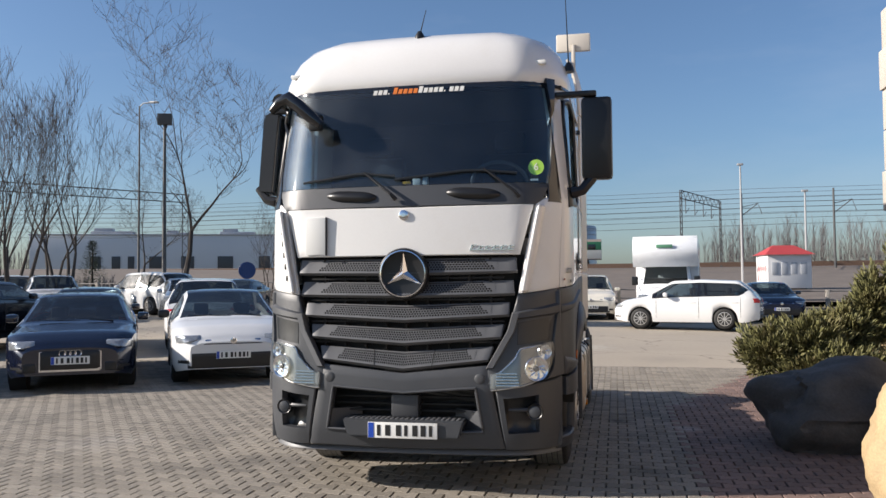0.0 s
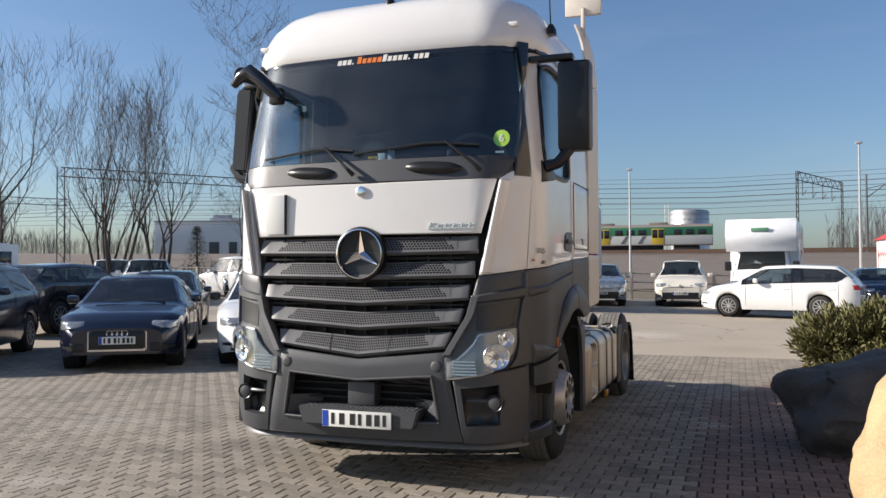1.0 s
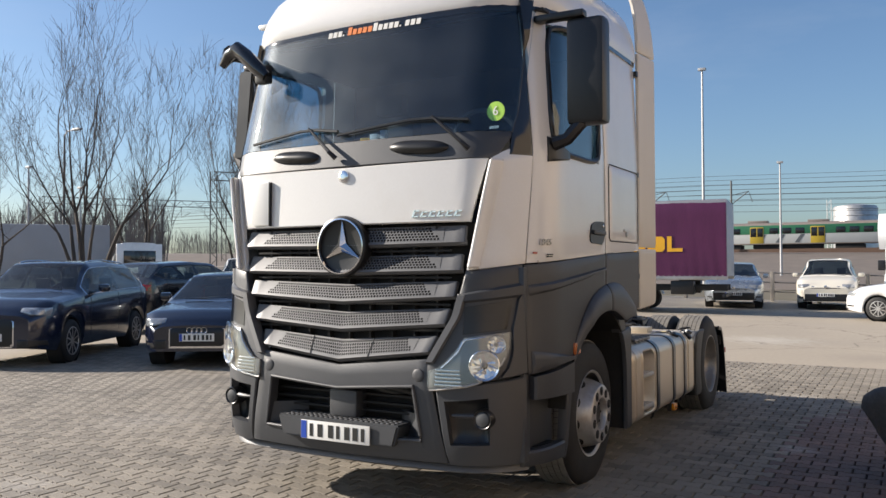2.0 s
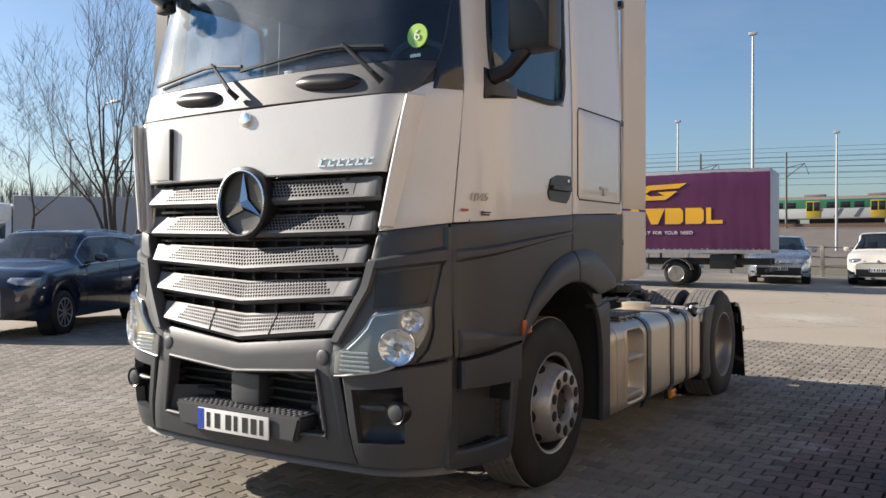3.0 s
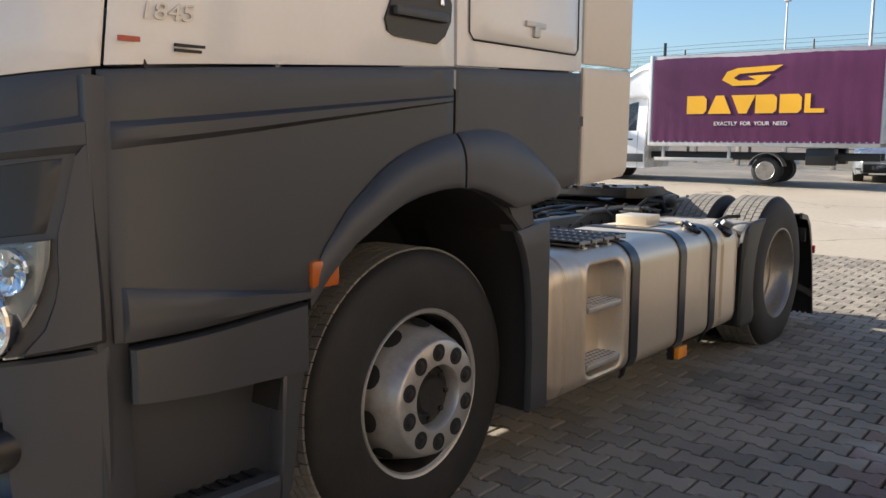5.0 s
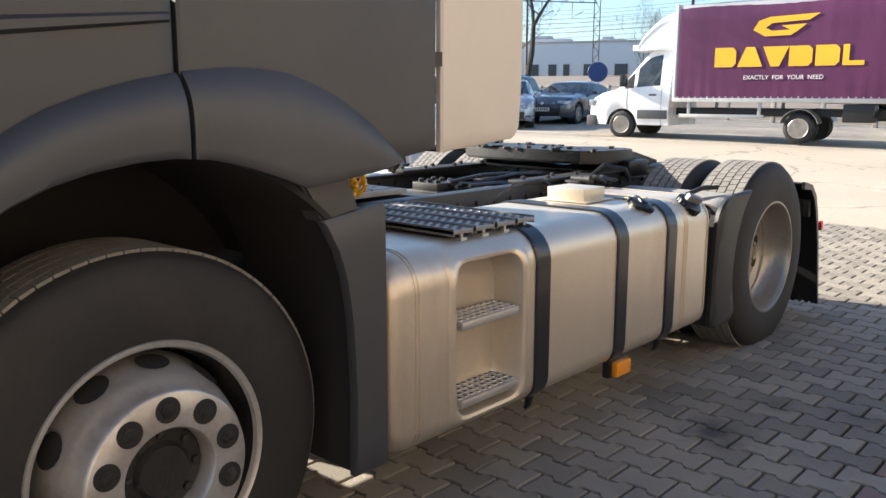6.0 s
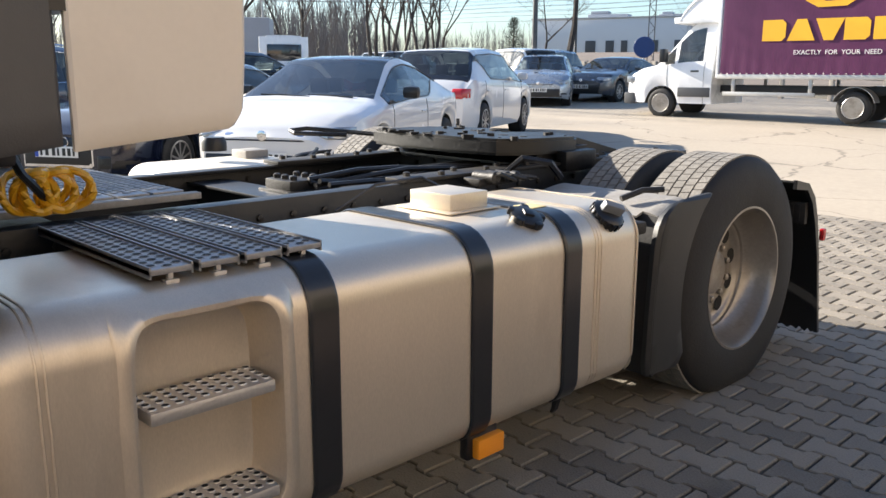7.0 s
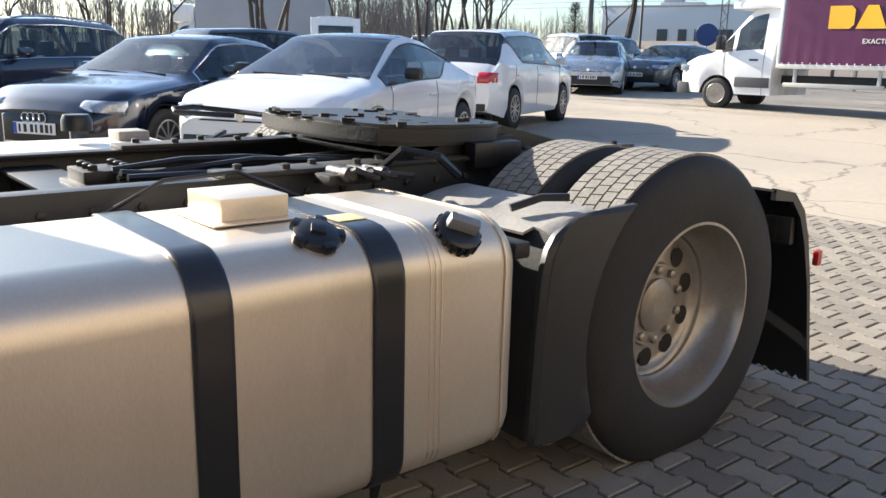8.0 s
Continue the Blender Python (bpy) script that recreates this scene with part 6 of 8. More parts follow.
def car(name, label, paint, m, L=4.5, W=1.8, H=1.45, nose=0.66, hood=0.95, cowl=1.15, roof0=1.95, roof1=3.4, tail=4.1, tail_z=1.05, axles=(0.88, 3.55), wr=0.32, clear=0.2, rear_drop=0.12, belt=0.93, grille="bar", plate="", roof_paint=None, rails=False, spokes=10, category="car", tail_h=0.12, badge=False, group="parked cars", win_end=None, kick=0.25, doors=4, gate=None):
    """A car with its nose at y = 0, lofted from a side outline; panes are cut out of the shell."""
    t = thing(name, label, category, m, group)
    top = [(0, nose - 0.1), (0.05, nose), (0.35, lerp(nose, hood, 0.62)), (cowl * 0.75, hood - 0.03), (cowl, hood), (roof0, H - 0.035), ((roof0 + roof1) / 2 - 0.1, H), (roof1, H - 0.05), (tail, tail_z), (L - 0.06, tail_z - 0.05 if L - tail > 0.25 else tail_z - 0.12), (L, tail_z - rear_drop - 0.1)]

    def zt(y):
        return smooth_tab(top, y, 0.07)

    def zb(y):
        return min(zt(y) - 0.03, tab([(0, nose - 0.12), (0.4, hood - 0.16), (cowl, belt - 0.03), (L * 0.55, belt), (L, belt + 0.05)], y))

    def hw(y):
        return W / 2 * (1 - 0.30 * max(0, 1 - y / 0.6) ** 2.2 - 0.16 * max(0, 1 - (L - y) / 0.5) ** 2.2)

    def wt(y):
        return hw(y) * lerp(0.92, 0.70, min(1, max(0, (zt(y) - zb(y)) / 0.42)))

    def low(y):
        z = clear + 0.06 * max(0, 1 - y / 0.4) + 0.1 * max(0, 1 - (L - y) / 0.4)
        for a in axles:
            d = (wr + 0.055) ** 2 - (y - a) ** 2
            if d > 0:
                z = max(z, wr + math.sqrt(d) * 0.98)
        return z

    def section(y):
        w, b, tp, lo = hw(y), zb(y), zt(y), low(y)
        t_ = wt(y)
        mid = max(lo + 0.02, lerp(lo, b, 0.45))
        pts = [(w * 0.93, lo), (w * 0.985, lerp(lo, mid, 0.4)), (w, mid), (w * 1.0, lerp(mid, b, 0.7)), (w * 0.975, b)]
        # the lower edge of the side glass sweeps up to its rear end
        up_ = max(0.0, min(1.0, (y - g1 + kick) / kick))
        fl = lerp(0.07, 0.87, up_ * up_ * (3 - 2 * up_) if kick > 0.3 else up_ ** 2)
        for f in (fl, (fl + 0.88) / 2, 0.88):
            pts.append((lerp(w * 0.97, t_, f ** 1.25), lerp(b, tp - 0.03, f)))
        pts += [(t_ * 0.955, tp - 0.018), (t_ * 0.86, tp - 0.004), (t_ * 0.45, tp + 0.012), (0, tp + 0.016)]
        return pts
    g0, g1 = cowl + 0.2, win_end or min(tail - 0.2, roof1 + 0.5)
    ny = 96
    ys = sorted({round(L * i / ny, 4) for i in range(ny + 1)} | {0.02, 0.08, round(L - 0.03, 4)})
    secs = [section(y) for y in ys]
    body, glasses, roofbm = bmesh.new(), {}, bmesh.new()
    rows = [[[body.verts.new((k * x, y, z)) for x, z in s] for k in (1, -1)] for y, s in zip(ys, secs)]
    pillar = lerp(roof0, roof1, 0.42)
    def region(y, j):
        if j in (5, 6) and g0 < y < g1 and zt(y) - zb(y) > 0.09:
            return "pillar_trim" if abs(y - pillar) < 0.05 else "mirror_corner_trim" if y < g0 + 0.14 else "side_window_front" if y < pillar else "side_window_rear"
        if j >= 8 and cowl + 0.06 < y < roof0 - 0.03:
            return "windscreen"
        if j >= 8 and roof1 + 0.05 < y < tail - 0.06:
            return "rear_window"
        return None
    for i in range(len(ys) - 1):
        ym = (ys[i] + ys[i + 1]) / 2
        for side in (0, 1):
            for j in range(len(secs[0]) - 1):
                a, b = rows[i][side], rows[i + 1][side]
                quad = [a[j], b[j], b[j + 1], a[j + 1]]
                reg = region(ym, j)
                tgt = None
                if reg:
                    key = reg + ("" if reg in ("windscreen", "rear_window") else str(side))
                    tgt = glasses.setdefault(key, bmesh.new())
                elif gate and j >= 6 and roof1 + 0.02 < ym < tail + 0.02:
                    tgt = glasses.setdefault("tailgate_trim", bmesh.new())
                elif roof_paint and j >= 8 and roof0 - 0.05 < ym < roof1 + 0.05:
                    tgt = roofbm
                if tgt is not None:
                    tgt.faces.new([tgt.verts.new(v.co) for v in quad])
                else:
                    body.faces.new(quad)
    for r in (rows[0], rows[-1]):
        body.faces.new([*r[0], *r[1][::-1]])
    bmesh.ops.remove_doubles(body, verts=body.verts, dist=0.0008)
    bodyob = part("body", body, paint, t)
    if roof_paint:
        bmesh.ops.remove_doubles(roofbm, verts=roofbm.verts, dist=0.0008)
        part("roof", roofbm, roof_paint, t)
    else:
        roofbm.free()
    for key, g in glasses.items():
        bmesh.ops.remove_doubles(g, verts=g.verts, dist=0.0008)
        gl = part(key.rstrip("01"), g, GLOSSBLACK if "trim" in key else CARGLASS, t)
        gl.visible_shadow = "trim" in key
    # cabin
    bm = boxes((-W * 0.44, W * 0.44, 0.5, L - 0.35, clear + 0.04, clear + 0.1), (-W * 0.43, W * 0.43, cowl + 0.02, cowl + 0.4, 0.45, hood - 0.06))
    for yy in (lerp(roof0, roof1, 0.25), lerp(roof0, roof1, 0.8)):
        for x in (-0.36, 0.36):
            box(bm, x - 0.23, x + 0.23, yy, yy + 0.12, 0.5, 1.0 + (H - 1.45) * 0.6, 0.04)
            box(bm, x - 0.12, x + 0.12, yy + 0.02, yy + 0.1, 1.02 + (H - 1.45) * 0.6, 1.2 + (H - 1.45) * 0.7, 0.03)
    part("cabin", bm, CARSEAT, t)
    # wheels
    for ya in axles:
        for k in (-1, 1):
            x = k * (W / 2 - 0.012) * (hw(ya) / (W / 2))
            w = new("wheel")
            w.parent = t
            bm = bmesh.new()
            lathe(bm, [(wr * 0.64, x - k * 0.01), (wr * 0.8, x), (wr * 0.93, x - k * 0.012), (wr, x - k * 0.035), (wr, x - k * 0.17), (wr * 0.64, x - k * 0.2)], 32, (0, ya, wr), "x")
            part("tyre", bm, RUBBER, w)
            bm = bmesh.new()
            alloy(bm, wr * 0.67, x - k * 0.002, k, ya, wr, spokes)
            part("rim", bm, RIM, w)
            # dark wheel housing
            bm = bmesh.new()
            lathe(bm, [(wr + 0.05, x - k * 0.26), (wr + 0.05, x - k * 0.03), (wr + 0.045, x - k * 0.03), (wr + 0.045, x - k * 0.24), (0.03, x - k * 0.24)], 28, (0, ya, wr), "x")
            part("wheel_housing", bm, MATTE, w)

    def face(name_, xa, xb, za, zb_, material, rear=False, out=0.012, rnd=0.02, par=None, label_="", taper=0.0):
        """A panel laid over nose or tail, wrapped round its corner."""
        bm = bmesh.new()

        def at(u, v):
            x = lerp(xa, xb, u)
            inner, outer = min(abs(xa), abs(xb)), max(abs(xa), abs(xb))
            z = lerp(za + taper * (zb_ - za) * (outer - abs(x)) / max(0.01, outer - inner), zb_, v)
            # follow the shell: find the station where the outline is as wide as x at that height
            lo_, hi_ = (0.0, 0.9)
            for _ in range(22):
                mid = (lo_ + hi_) / 2
                y = L - mid if rear else mid
                ok = hw(y) * 0.985 >= abs(x) and zt(y) - 0.01 >= z
                lo_, hi_ = (lo_, mid) if ok else (mid, hi_)
            return Vector((x, L - hi_ if rear else hi_, z))
        flip = rear
        skin(bm, (lambda u, v: at(1 - u, v)) if flip else at, rim_steps(6, 0.05), rim_steps(4, 0.08), thick=0.03, drop=rnd * 0.4, out=out)
        return part(name_, bm, material, par or t, label_)
    hx = W / 2 * 0.93
    lz = nose - 0.03
    for k in (-1, 1):
        a, b = sorted((k * W * 0.26, k * hx))
        face("headlight", a, b, lz - 0.06, lz + 0.08, LAMPCLEAR, taper=0.55)
        a, b = sorted((k * W * 0.27, k * W * 0.45))
        face("fog_light", a, b, 0.34, 0.42, BLACK, out=0.006)
        a, b = sorted((k * W * 0.31, k * W * 0.465))
        face("tail_light", a, b, tail_z - 0.16 - tail_h, tail_z - 0.14, RED, rear=True)
        # mirrors, handles
        ym = cowl + 0.62
        xm = k * (hw(ym) + 0.1)
        bm = boxes((min(xm - k * 0.1, xm + k * 0.09), max(xm - k * 0.1, xm + k * 0.09), ym - 0.07, ym + 0.07, belt + 0.03, belt + 0.17), b=0.055)
        part("door_mirror", bm, BLACK if roof_paint else paint, t)
        bm = bmesh.new()
        for yh in ((pillar - 0.18, roof1 - 0.12) if doors == 4 else (pillar + 0.08,)):
            box(bm, *sorted((k * hw(yh) * 0.98, k * (hw(yh) + 0.014))), yh - 0.1, yh + 0.1, belt - 0.15, belt - 0.125, 0.006)
        part("door_handle", bm, paint, t)
        # shut lines
        for yd in ((cowl + 0.32, pillar, roof1 + 0.05) if doors == 4 else (cowl + 0.3, pillar + 0.25)):
            if zt(yd) - zb(yd) > 0.05:
                bm = bmesh.new()
                tube(bm, [(k * (x + 0.001), yd, z) for x, z in section(yd)[1:5]], 0.0045, 4)
                part("shut_line", bm, INK, t)
        bm = bmesh.new()
        edge = [lerp(g0, g1, i / 22) for i in range(23)]
        loop = [(k * (section(y)[5][0] + 0.003), y, section(y)[5][1]) for y in edge] + [(k * (section(y)[7][0] + 0.003), y, section(y)[7][1]) for y in edge[::-1]]
        tube(bm, loop + loop[:1], 0.009, 5)
        part("window_trim", bm, CHROME if grille == "single" else BLACK, t)
        if rails:
            bm = bmesh.new()
            tube(bm, [(k * wt(y) * 0.88, y, zt(y) + (0.02 if 0 < i < 9 else 0.0)) for i, y in enumerate([lerp(roof0 + 0.1, roof1, i / 9) for i in range(10)])], 0.015, 6)
            part("roof_rail", bm, CHROME if grille == "single" else BLACK, t)
    if grille == "single":
        face("grille_frame", -W * 0.235, W * 0.235, 0.30, nose + 0.02, CHROME, out=0.006)
        gr = face("grille", -W * 0.22, W * 0.22, 0.33, nose, BLACK, out=0.012)
        bm = bmesh.new()
        for i in range(4):
            tube(bm, [(-0.105 + 0.07 * i + 0.045 * math.cos(a), -0.02, nose - 0.125 + 0.045 * math.sin(a)) for a in [j * math.tau / 16 for j in range(17)]], 0.006, 5)
        if badge:
            part("ring_badge", bm, CHROME, gr)
        else:
            bm.free()
        face("lower_intake", -W * 0.4, -W * 0.25, 0.3, 0.44, BLACK, out=0.004)
        face("lower_intake", W * 0.25, W * 0.4, 0.3, 0.44, BLACK, out=0.004)
    else:
        gr = face("grille", -W * 0.25, W * 0.25, nose - 0.09, nose + 0.0, BLACK, out=0.006)
        face("grille_bar", -W * 0.24, W * 0.24, nose - 0.05, nose - 0.02, CHROME, out=0.014)
        face("lower_intake", -W * 0.37, W * 0.37, 0.27, 0.5, BLACK, out=0.01)
        bm = bmesh.new()
        lathe(bm, [(0.05, 0.0), (0.05, -0.015), (0.04, -0.018), (0.01, -0.016)], 18, (0, 0.0, nose - 0.035), "y")
        part("round_badge", bm, CHROME, gr)
    if "f" in plate:
        number_plate(t, pose(0, -0.022, 0.47))
    if "r" in plate:
        number_plate(t, pose(0, L + 0.022, tail_z - 0.3, 0, 0, 180))
    face("rear_bumper_trim", -W * 0.4, W * 0.4, 0.3, 0.42, BLACK, rear=True, out=0.006)
    bm = bmesh.new()
    for x0, x1 in ((-0.55, 0.05), (0.0, 0.55)):
        tube(bm, [(x1, cowl + 0.03, hood + 0.03), ((x0 + x1) / 2, cowl + 0.06, hood + 0.045), (x0, cowl + 0.1, hood + 0.05)], 0.009, 5)
    part("wipers", bm, BLACK, t)
    return t


def stand(x, y, heading, drop=0.0):
    """Pose with the nose centre at x, y, facing the heading in degrees (0 faces -y, 90 faces +x), laid on the sloping yard."""
    return pose(x, y, rise(x, y) + drop, 0, 0, heading)


SEDAN = dict(L=4.7, W=1.83, H=1.43, nose=0.70, hood=0.96, cowl=1.3, roof0=2.15, roof1=3.3, tail=4.15, tail_z=1.06, axles=(0.87, 3.68), wr=0.325, kick=0.45, win_end=3.75)
HATCH = dict(L=4.45, W=1.84, H=1.48, nose=0.70, hood=1.0, cowl=1.05, roof0=2.0, roof1=3.5, tail=4.25, tail_z=1.08, axles=(0.92, 3.6), wr=0.335)
SUV = dict(L=4.64, W=1.86, H=1.65, nose=0.86, hood=1.13, cowl=1.3, roof0=2.05, roof1=3.95, tail=4.5, tail_z=1.15, axles=(0.93, 3.77), wr=0.345, clear=0.24, belt=1.08, rails=True)
COUPE = dict(L=4.42, W=1.84, H=1.47, nose=0.72, hood=1.0, cowl=1.0, roof0=2.0, roof1=2.85, tail=4.22, tail_z=1.0, axles=(0.94, 3.63), wr=0.345, belt=0.97, win_end=3.45, kick=0.75, doors=2)
LEAF = dict(L=4.45, W=1.78, H=1.55, nose=0.72, hood=1.0, cowl=0.95, roof0=1.8, roof1=3.6, tail=4.25, tail_z=1.02, axles=(0.9, 3.6), wr=0.32, belt=0.97, tail_h=0.14, kick=0.5, win_end=3.75)
WAGON = dict(L=4.27, W=1.73, H=1.47, nose=0.70, hood=0.96, cowl=1.0, roof0=1.75, roof1=3.7, tail=4.15, tail_z=1.05, axles=(0.84, 3.3), wr=0.305)
MPV = dict(L=4.47, W=1.8, H=1.64, nose=0.76, hood=1.05, cowl=0.9, roof0=1.8, roof1=3.9, tail=4.38, tail_z=1.1, axles=(0.9, 3.6), wr=0.315, belt=1.0)

car("sedan_car", "dark navy sedan with a single-frame grille and four-ring badge", NAVY, stand(-6.27, 4.83, 32), plate="f", grille="single", badge=True, **SEDAN)
car("coupe_car", "white three-door coupe with a black roof", CARWHITE, stand(-4.3, 6.06, 31), plate="f", roof_paint=BLACKCAR, **COUPE)
car("suv_car", "dark blue seven-seat suv with chrome roof rails", DARKBLUE, stand(-9.1, 3.3, 30), plate="f", grille="single", **SUV)
car("suv_car", "black estate car parked tail to the yard", BLACKCAR, stand(-13.3, 13.2, 187), plate="r", **{**SUV, "H": 1.55, "rails": False})
car("hatchback_car", "white electric hatchback seen from its rear", CARWHITE, stand(-9.28, 14.81, 206.6), plate="r", gate=True, **LEAF)
estate = car("estate_car", "white small estate car with dark alloy wheels", CARWHITE, stand(1.64, 21.27, -103), **WAGON)
for yy, w_ in ((1.62, 0.12), (1.84, 0.42)):
    part("door_print", boxes((-0.872, -0.862, yy, yy + w_, 0.62, 0.72), b=0.003), GREYCAR, estate)
car("sedan_car", "grey sports coupe with a double kidney grille", GREYCAR, stand(-12.9, 22.6, 10), plate="f", **{**SEDAN, "H": 1.38})
car("mpv_car", "silver family mpv facing the yard", SILVER, stand(-16.0, 23.0, 15), plate="f", **MPV)
car("hatchback_car", "grey hatchback parked behind the tarpaulin truck", SILVER, stand(-1.95, 23.6, 10), plate="f", **HATCH)
car("mpv_car", "cream minivan parked at the fence", CARCREAM, stand(0.65, 24.7, 2), plate="f", **MPV)
car("sedan_car", "dark blue sedan parked at the fence", DARKBLUE, stand(7.3, 25.3, 2), plate="f", **SEDAN)
car("hatchback_car", "blue hatchback parked beyond the juniper", DARKBLUE, stand(10.4, 24.8, -20), plate="f", **HATCH)
car("estate_car", "white estate car with dark rear windows", CARWHITE, stand(-18.7, 24.5, 252), plate="r", **{**WAGON, "H": 1.6})
car("suv_car", "white suv in the rear row", CARWHITE, stand(-16.4, 18.1, 40), plate="f", **SUV)
car("mpv_car", "white van-like car in the rear row", CARWHITE, stand(-19.3, 19.6, 40), plate="f", **MPV)
car("hatchback_car", "dark hatchback behind the navy sedan", BLACKCAR, stand(-9.4, 9.6, 32), **HATCH)
car("hatchback_car", "silver hatchback in the far row", SILVER, stand(-12.6, 20.2, 35), plate="f", **HATCH)
# ---- ground ----
PAVE = mat("concrete_paver", (0.208, 0.184, 0.15), 0.8, var=0.3, scale=1.4, fine=130, bump=0.1, dirt=(0.125, 0.112, 0.095), amount=0.6, island=0.5, per_object=0.5)
REDPAVE = mat("red_paver", (0.185, 0.125, 0.105), 0.8, var=0.3, scale=1.4, fine=130, bump=0.1, dirt=(0.14, 0.11, 0.09), amount=0.6, island=0.35)
JOINT = mat("joint_sand", (0.02, 0.0175, 0.015), 0.95, var=0.25, scale=2, fine=120, bump=0.06)
YARD = mat("worn_concrete_yard", (0.35, 0.302, 0.238), 0.85, var=0.14, scale=0.35, fine=14, bump=0.06, dirt=(0.27, 0.24, 0.2), amount=0.6)
GRASSY = mat("dry_grass_ground", (0.13, 0.11, 0.07), 0.95, var=0.35, scale=0.15, fine=3, bump=0.1, dirt=(0.2, 0.16, 0.1), amount=0.6)
BALLAST = mat("track_ballast", (0.14, 0.115, 0.095), 0.95, var=0.35, scale=0.6, fine=6, bump=0.15)

OIL, DUST = (0.045, 0.04, 0.035), (0.42, 0.39, 0.35)
for m_ in (PAVE, REDPAVE):
    stains(m_, ((1.55, 3.54, 0.17, OIL, 0.85), (1.93, 4.1, 0.16, OIL, 0.5), (1.6, 4.0, 0.1, OIL, 0.5), (2.25, 3.15, 0.2, DUST, 0.6), (1.75, 1.1, 0.22, OIL, 0.5), (-2.3, -0.6, 0.35, DUST, 0.45), (-1.0, -1.2, 0.3, OIL, 0.5), (-0.75, -1.55, 0.25, OIL, 0.5), (-3.5, 1.5, 0.6, DUST, 0.3), (-1.6, 0.9, 0.5, OIL, 0.35), (1.9, 6.2, 0.3, DUST, 0.4), (2.4, 4.9, 0.18, DUST, 0.4), (0.9, -2.2, 0.35, OIL, 0.35)))
stains(YARD, ((-3.0, 12.0, 0.9, (0.3, 0.27, 0.23), 0.6), (0.5, 13.5, 1.1, (0.5, 0.47, 0.42), 0.5), (-6.0, 13.0, 1.2, (0.28, 0.25, 0.21), 0.5), (2.5, 11.0, 0.8, (0.25, 0.22, 0.18), 0.5)), 0.55)


def sheet(name, x0, x1, y0, y1, nx, ny, fn, material, label, category):
    bm = bmesh.new()
    g = [[bm.verts.new((lerp(x0, x1, i / nx), lerp(y0, y1, j / ny), fn(lerp(x0, x1, i / nx), lerp(y0, y1, j / ny)))) for j in range(ny + 1)] for i in range(nx + 1)]
    for i in range(nx):
        for j in range(ny):
            bm.faces.new((g[i][j], g[i + 1][j], g[i + 1][j + 1], g[i][j + 1]))
    return solid(name, bm, material, label, category, "structure")


# one sheet to the horizon: yard, then the verge rising to the railway
ys = [-400, -60, -20, -4, 4, 8, 12, 16, 20, 25, 30, 34, 60, 90, 130, 300, 2500]
xs = [-2500, -300, -90, -40, -25, -12, -4, 4, 12, 25, 40, 90, 300, 2500]
bm = bmesh.new()
g = [[bm.verts.new((x, y, rise(x, y) - 0.03)) for y in ys] for x in xs]
for i in range(len(xs) - 1):
    for j in range(len(ys) - 1):
        bm.faces.new((g[i][j], g[i + 1][j], g[i + 1][j + 1], g[i][j + 1]))
solid("ground", bm, GRASSY, "dry winter grass and bare earth", "ground", "structure")
sheet("yard", -40, 30, 9.55, 30, 35, 12, lambda x, y: rise(x, y) - 0.012, YARD, "sun-bleached concrete vehicle yard", "yard")
sheet("yard_apron", -40, -10.2, -14, 9.55, 12, 10, lambda x, y: rise(x, y) - 0.012, YARD, "sun-bleached concrete yard under the parked cars", "yard")
joints = sheet("pavement", -10.2, 9.0, -14, 9.55, 12, 12, lambda x, y: rise(x, y) - 0.028, JOINT, "block pavement of wavy interlocking concrete pavers", "pavement")


# plain rendered building front that closes the pavement on the walking side
RENDER = mat("beige_render", (0.310, 0.258, 0.202), 0.9, var=0.08, scale=0.8, fine=60, bump=0.05, dirt=(0.45, 0.4, 0.34), amount=0.4)
PLINTH = mat("plinth_stone", (0.3, 0.28, 0.25), 0.8, var=0.2, scale=3, fine=40, bump=0.06)
solid("wall_east", boxes((8.2, 8.5, -16.0, 12.6, -0.1, 5.6)), RENDER, "plain beige rendered wall of the building by the pavement", kind="structure")
solid("baseboard_east", boxes((8.165, 8.2, -16.0, 12.6, 0.0, 0.45), b=0.01), PLINTH, "grey stone plinth along the building wall", kind="structure")
# ---- boulders, juniper, stone pillar beside the truck ----
DARKROCK = mat("dark_granite", (0.065, 0.062, 0.06), 0.75, var=0.35, scale=3, fine=40, bump=0.12, dirt=(0.15, 0.14, 0.125), amount=0.6)
TANROCK = mat("yellow_granite", (0.36, 0.265, 0.145), 0.8, var=0.3, scale=5, fine=60, bump=0.12, dirt=(0.3, 0.22, 0.13), amount=0.4)
STONE = mat("pillar_stone", (0.42, 0.38, 0.33), 0.85, var=0.2, scale=4, fine=40, bump=0.08)
NEEDLE = mat("juniper_green", (0.11, 0.108, 0.038), 0.75, var=0.6, scale=3, fine=30, bump=0.0, dirt=(0.16, 0.12, 0.045), amount=0.6, island=0.6)
BARK = mat("tree_bark", (0.055, 0.045, 0.038), 0.9, var=0.3, scale=3, fine=30, bump=0.1, stretch=(1, 1, 0.3))
TWIG = mat("twig_bark", (0.075, 0.06, 0.052), 0.9, var=0.3, scale=1, fine=10, bump=0.0)
# paler than TWIG: the haze of distance is put into the colour
HAZE = mat("haze_tinted_twigs", (0.21, 0.185, 0.17), 0.95, var=0.25, scale=0.3, fine=3, bump=0.0, island=0.4)


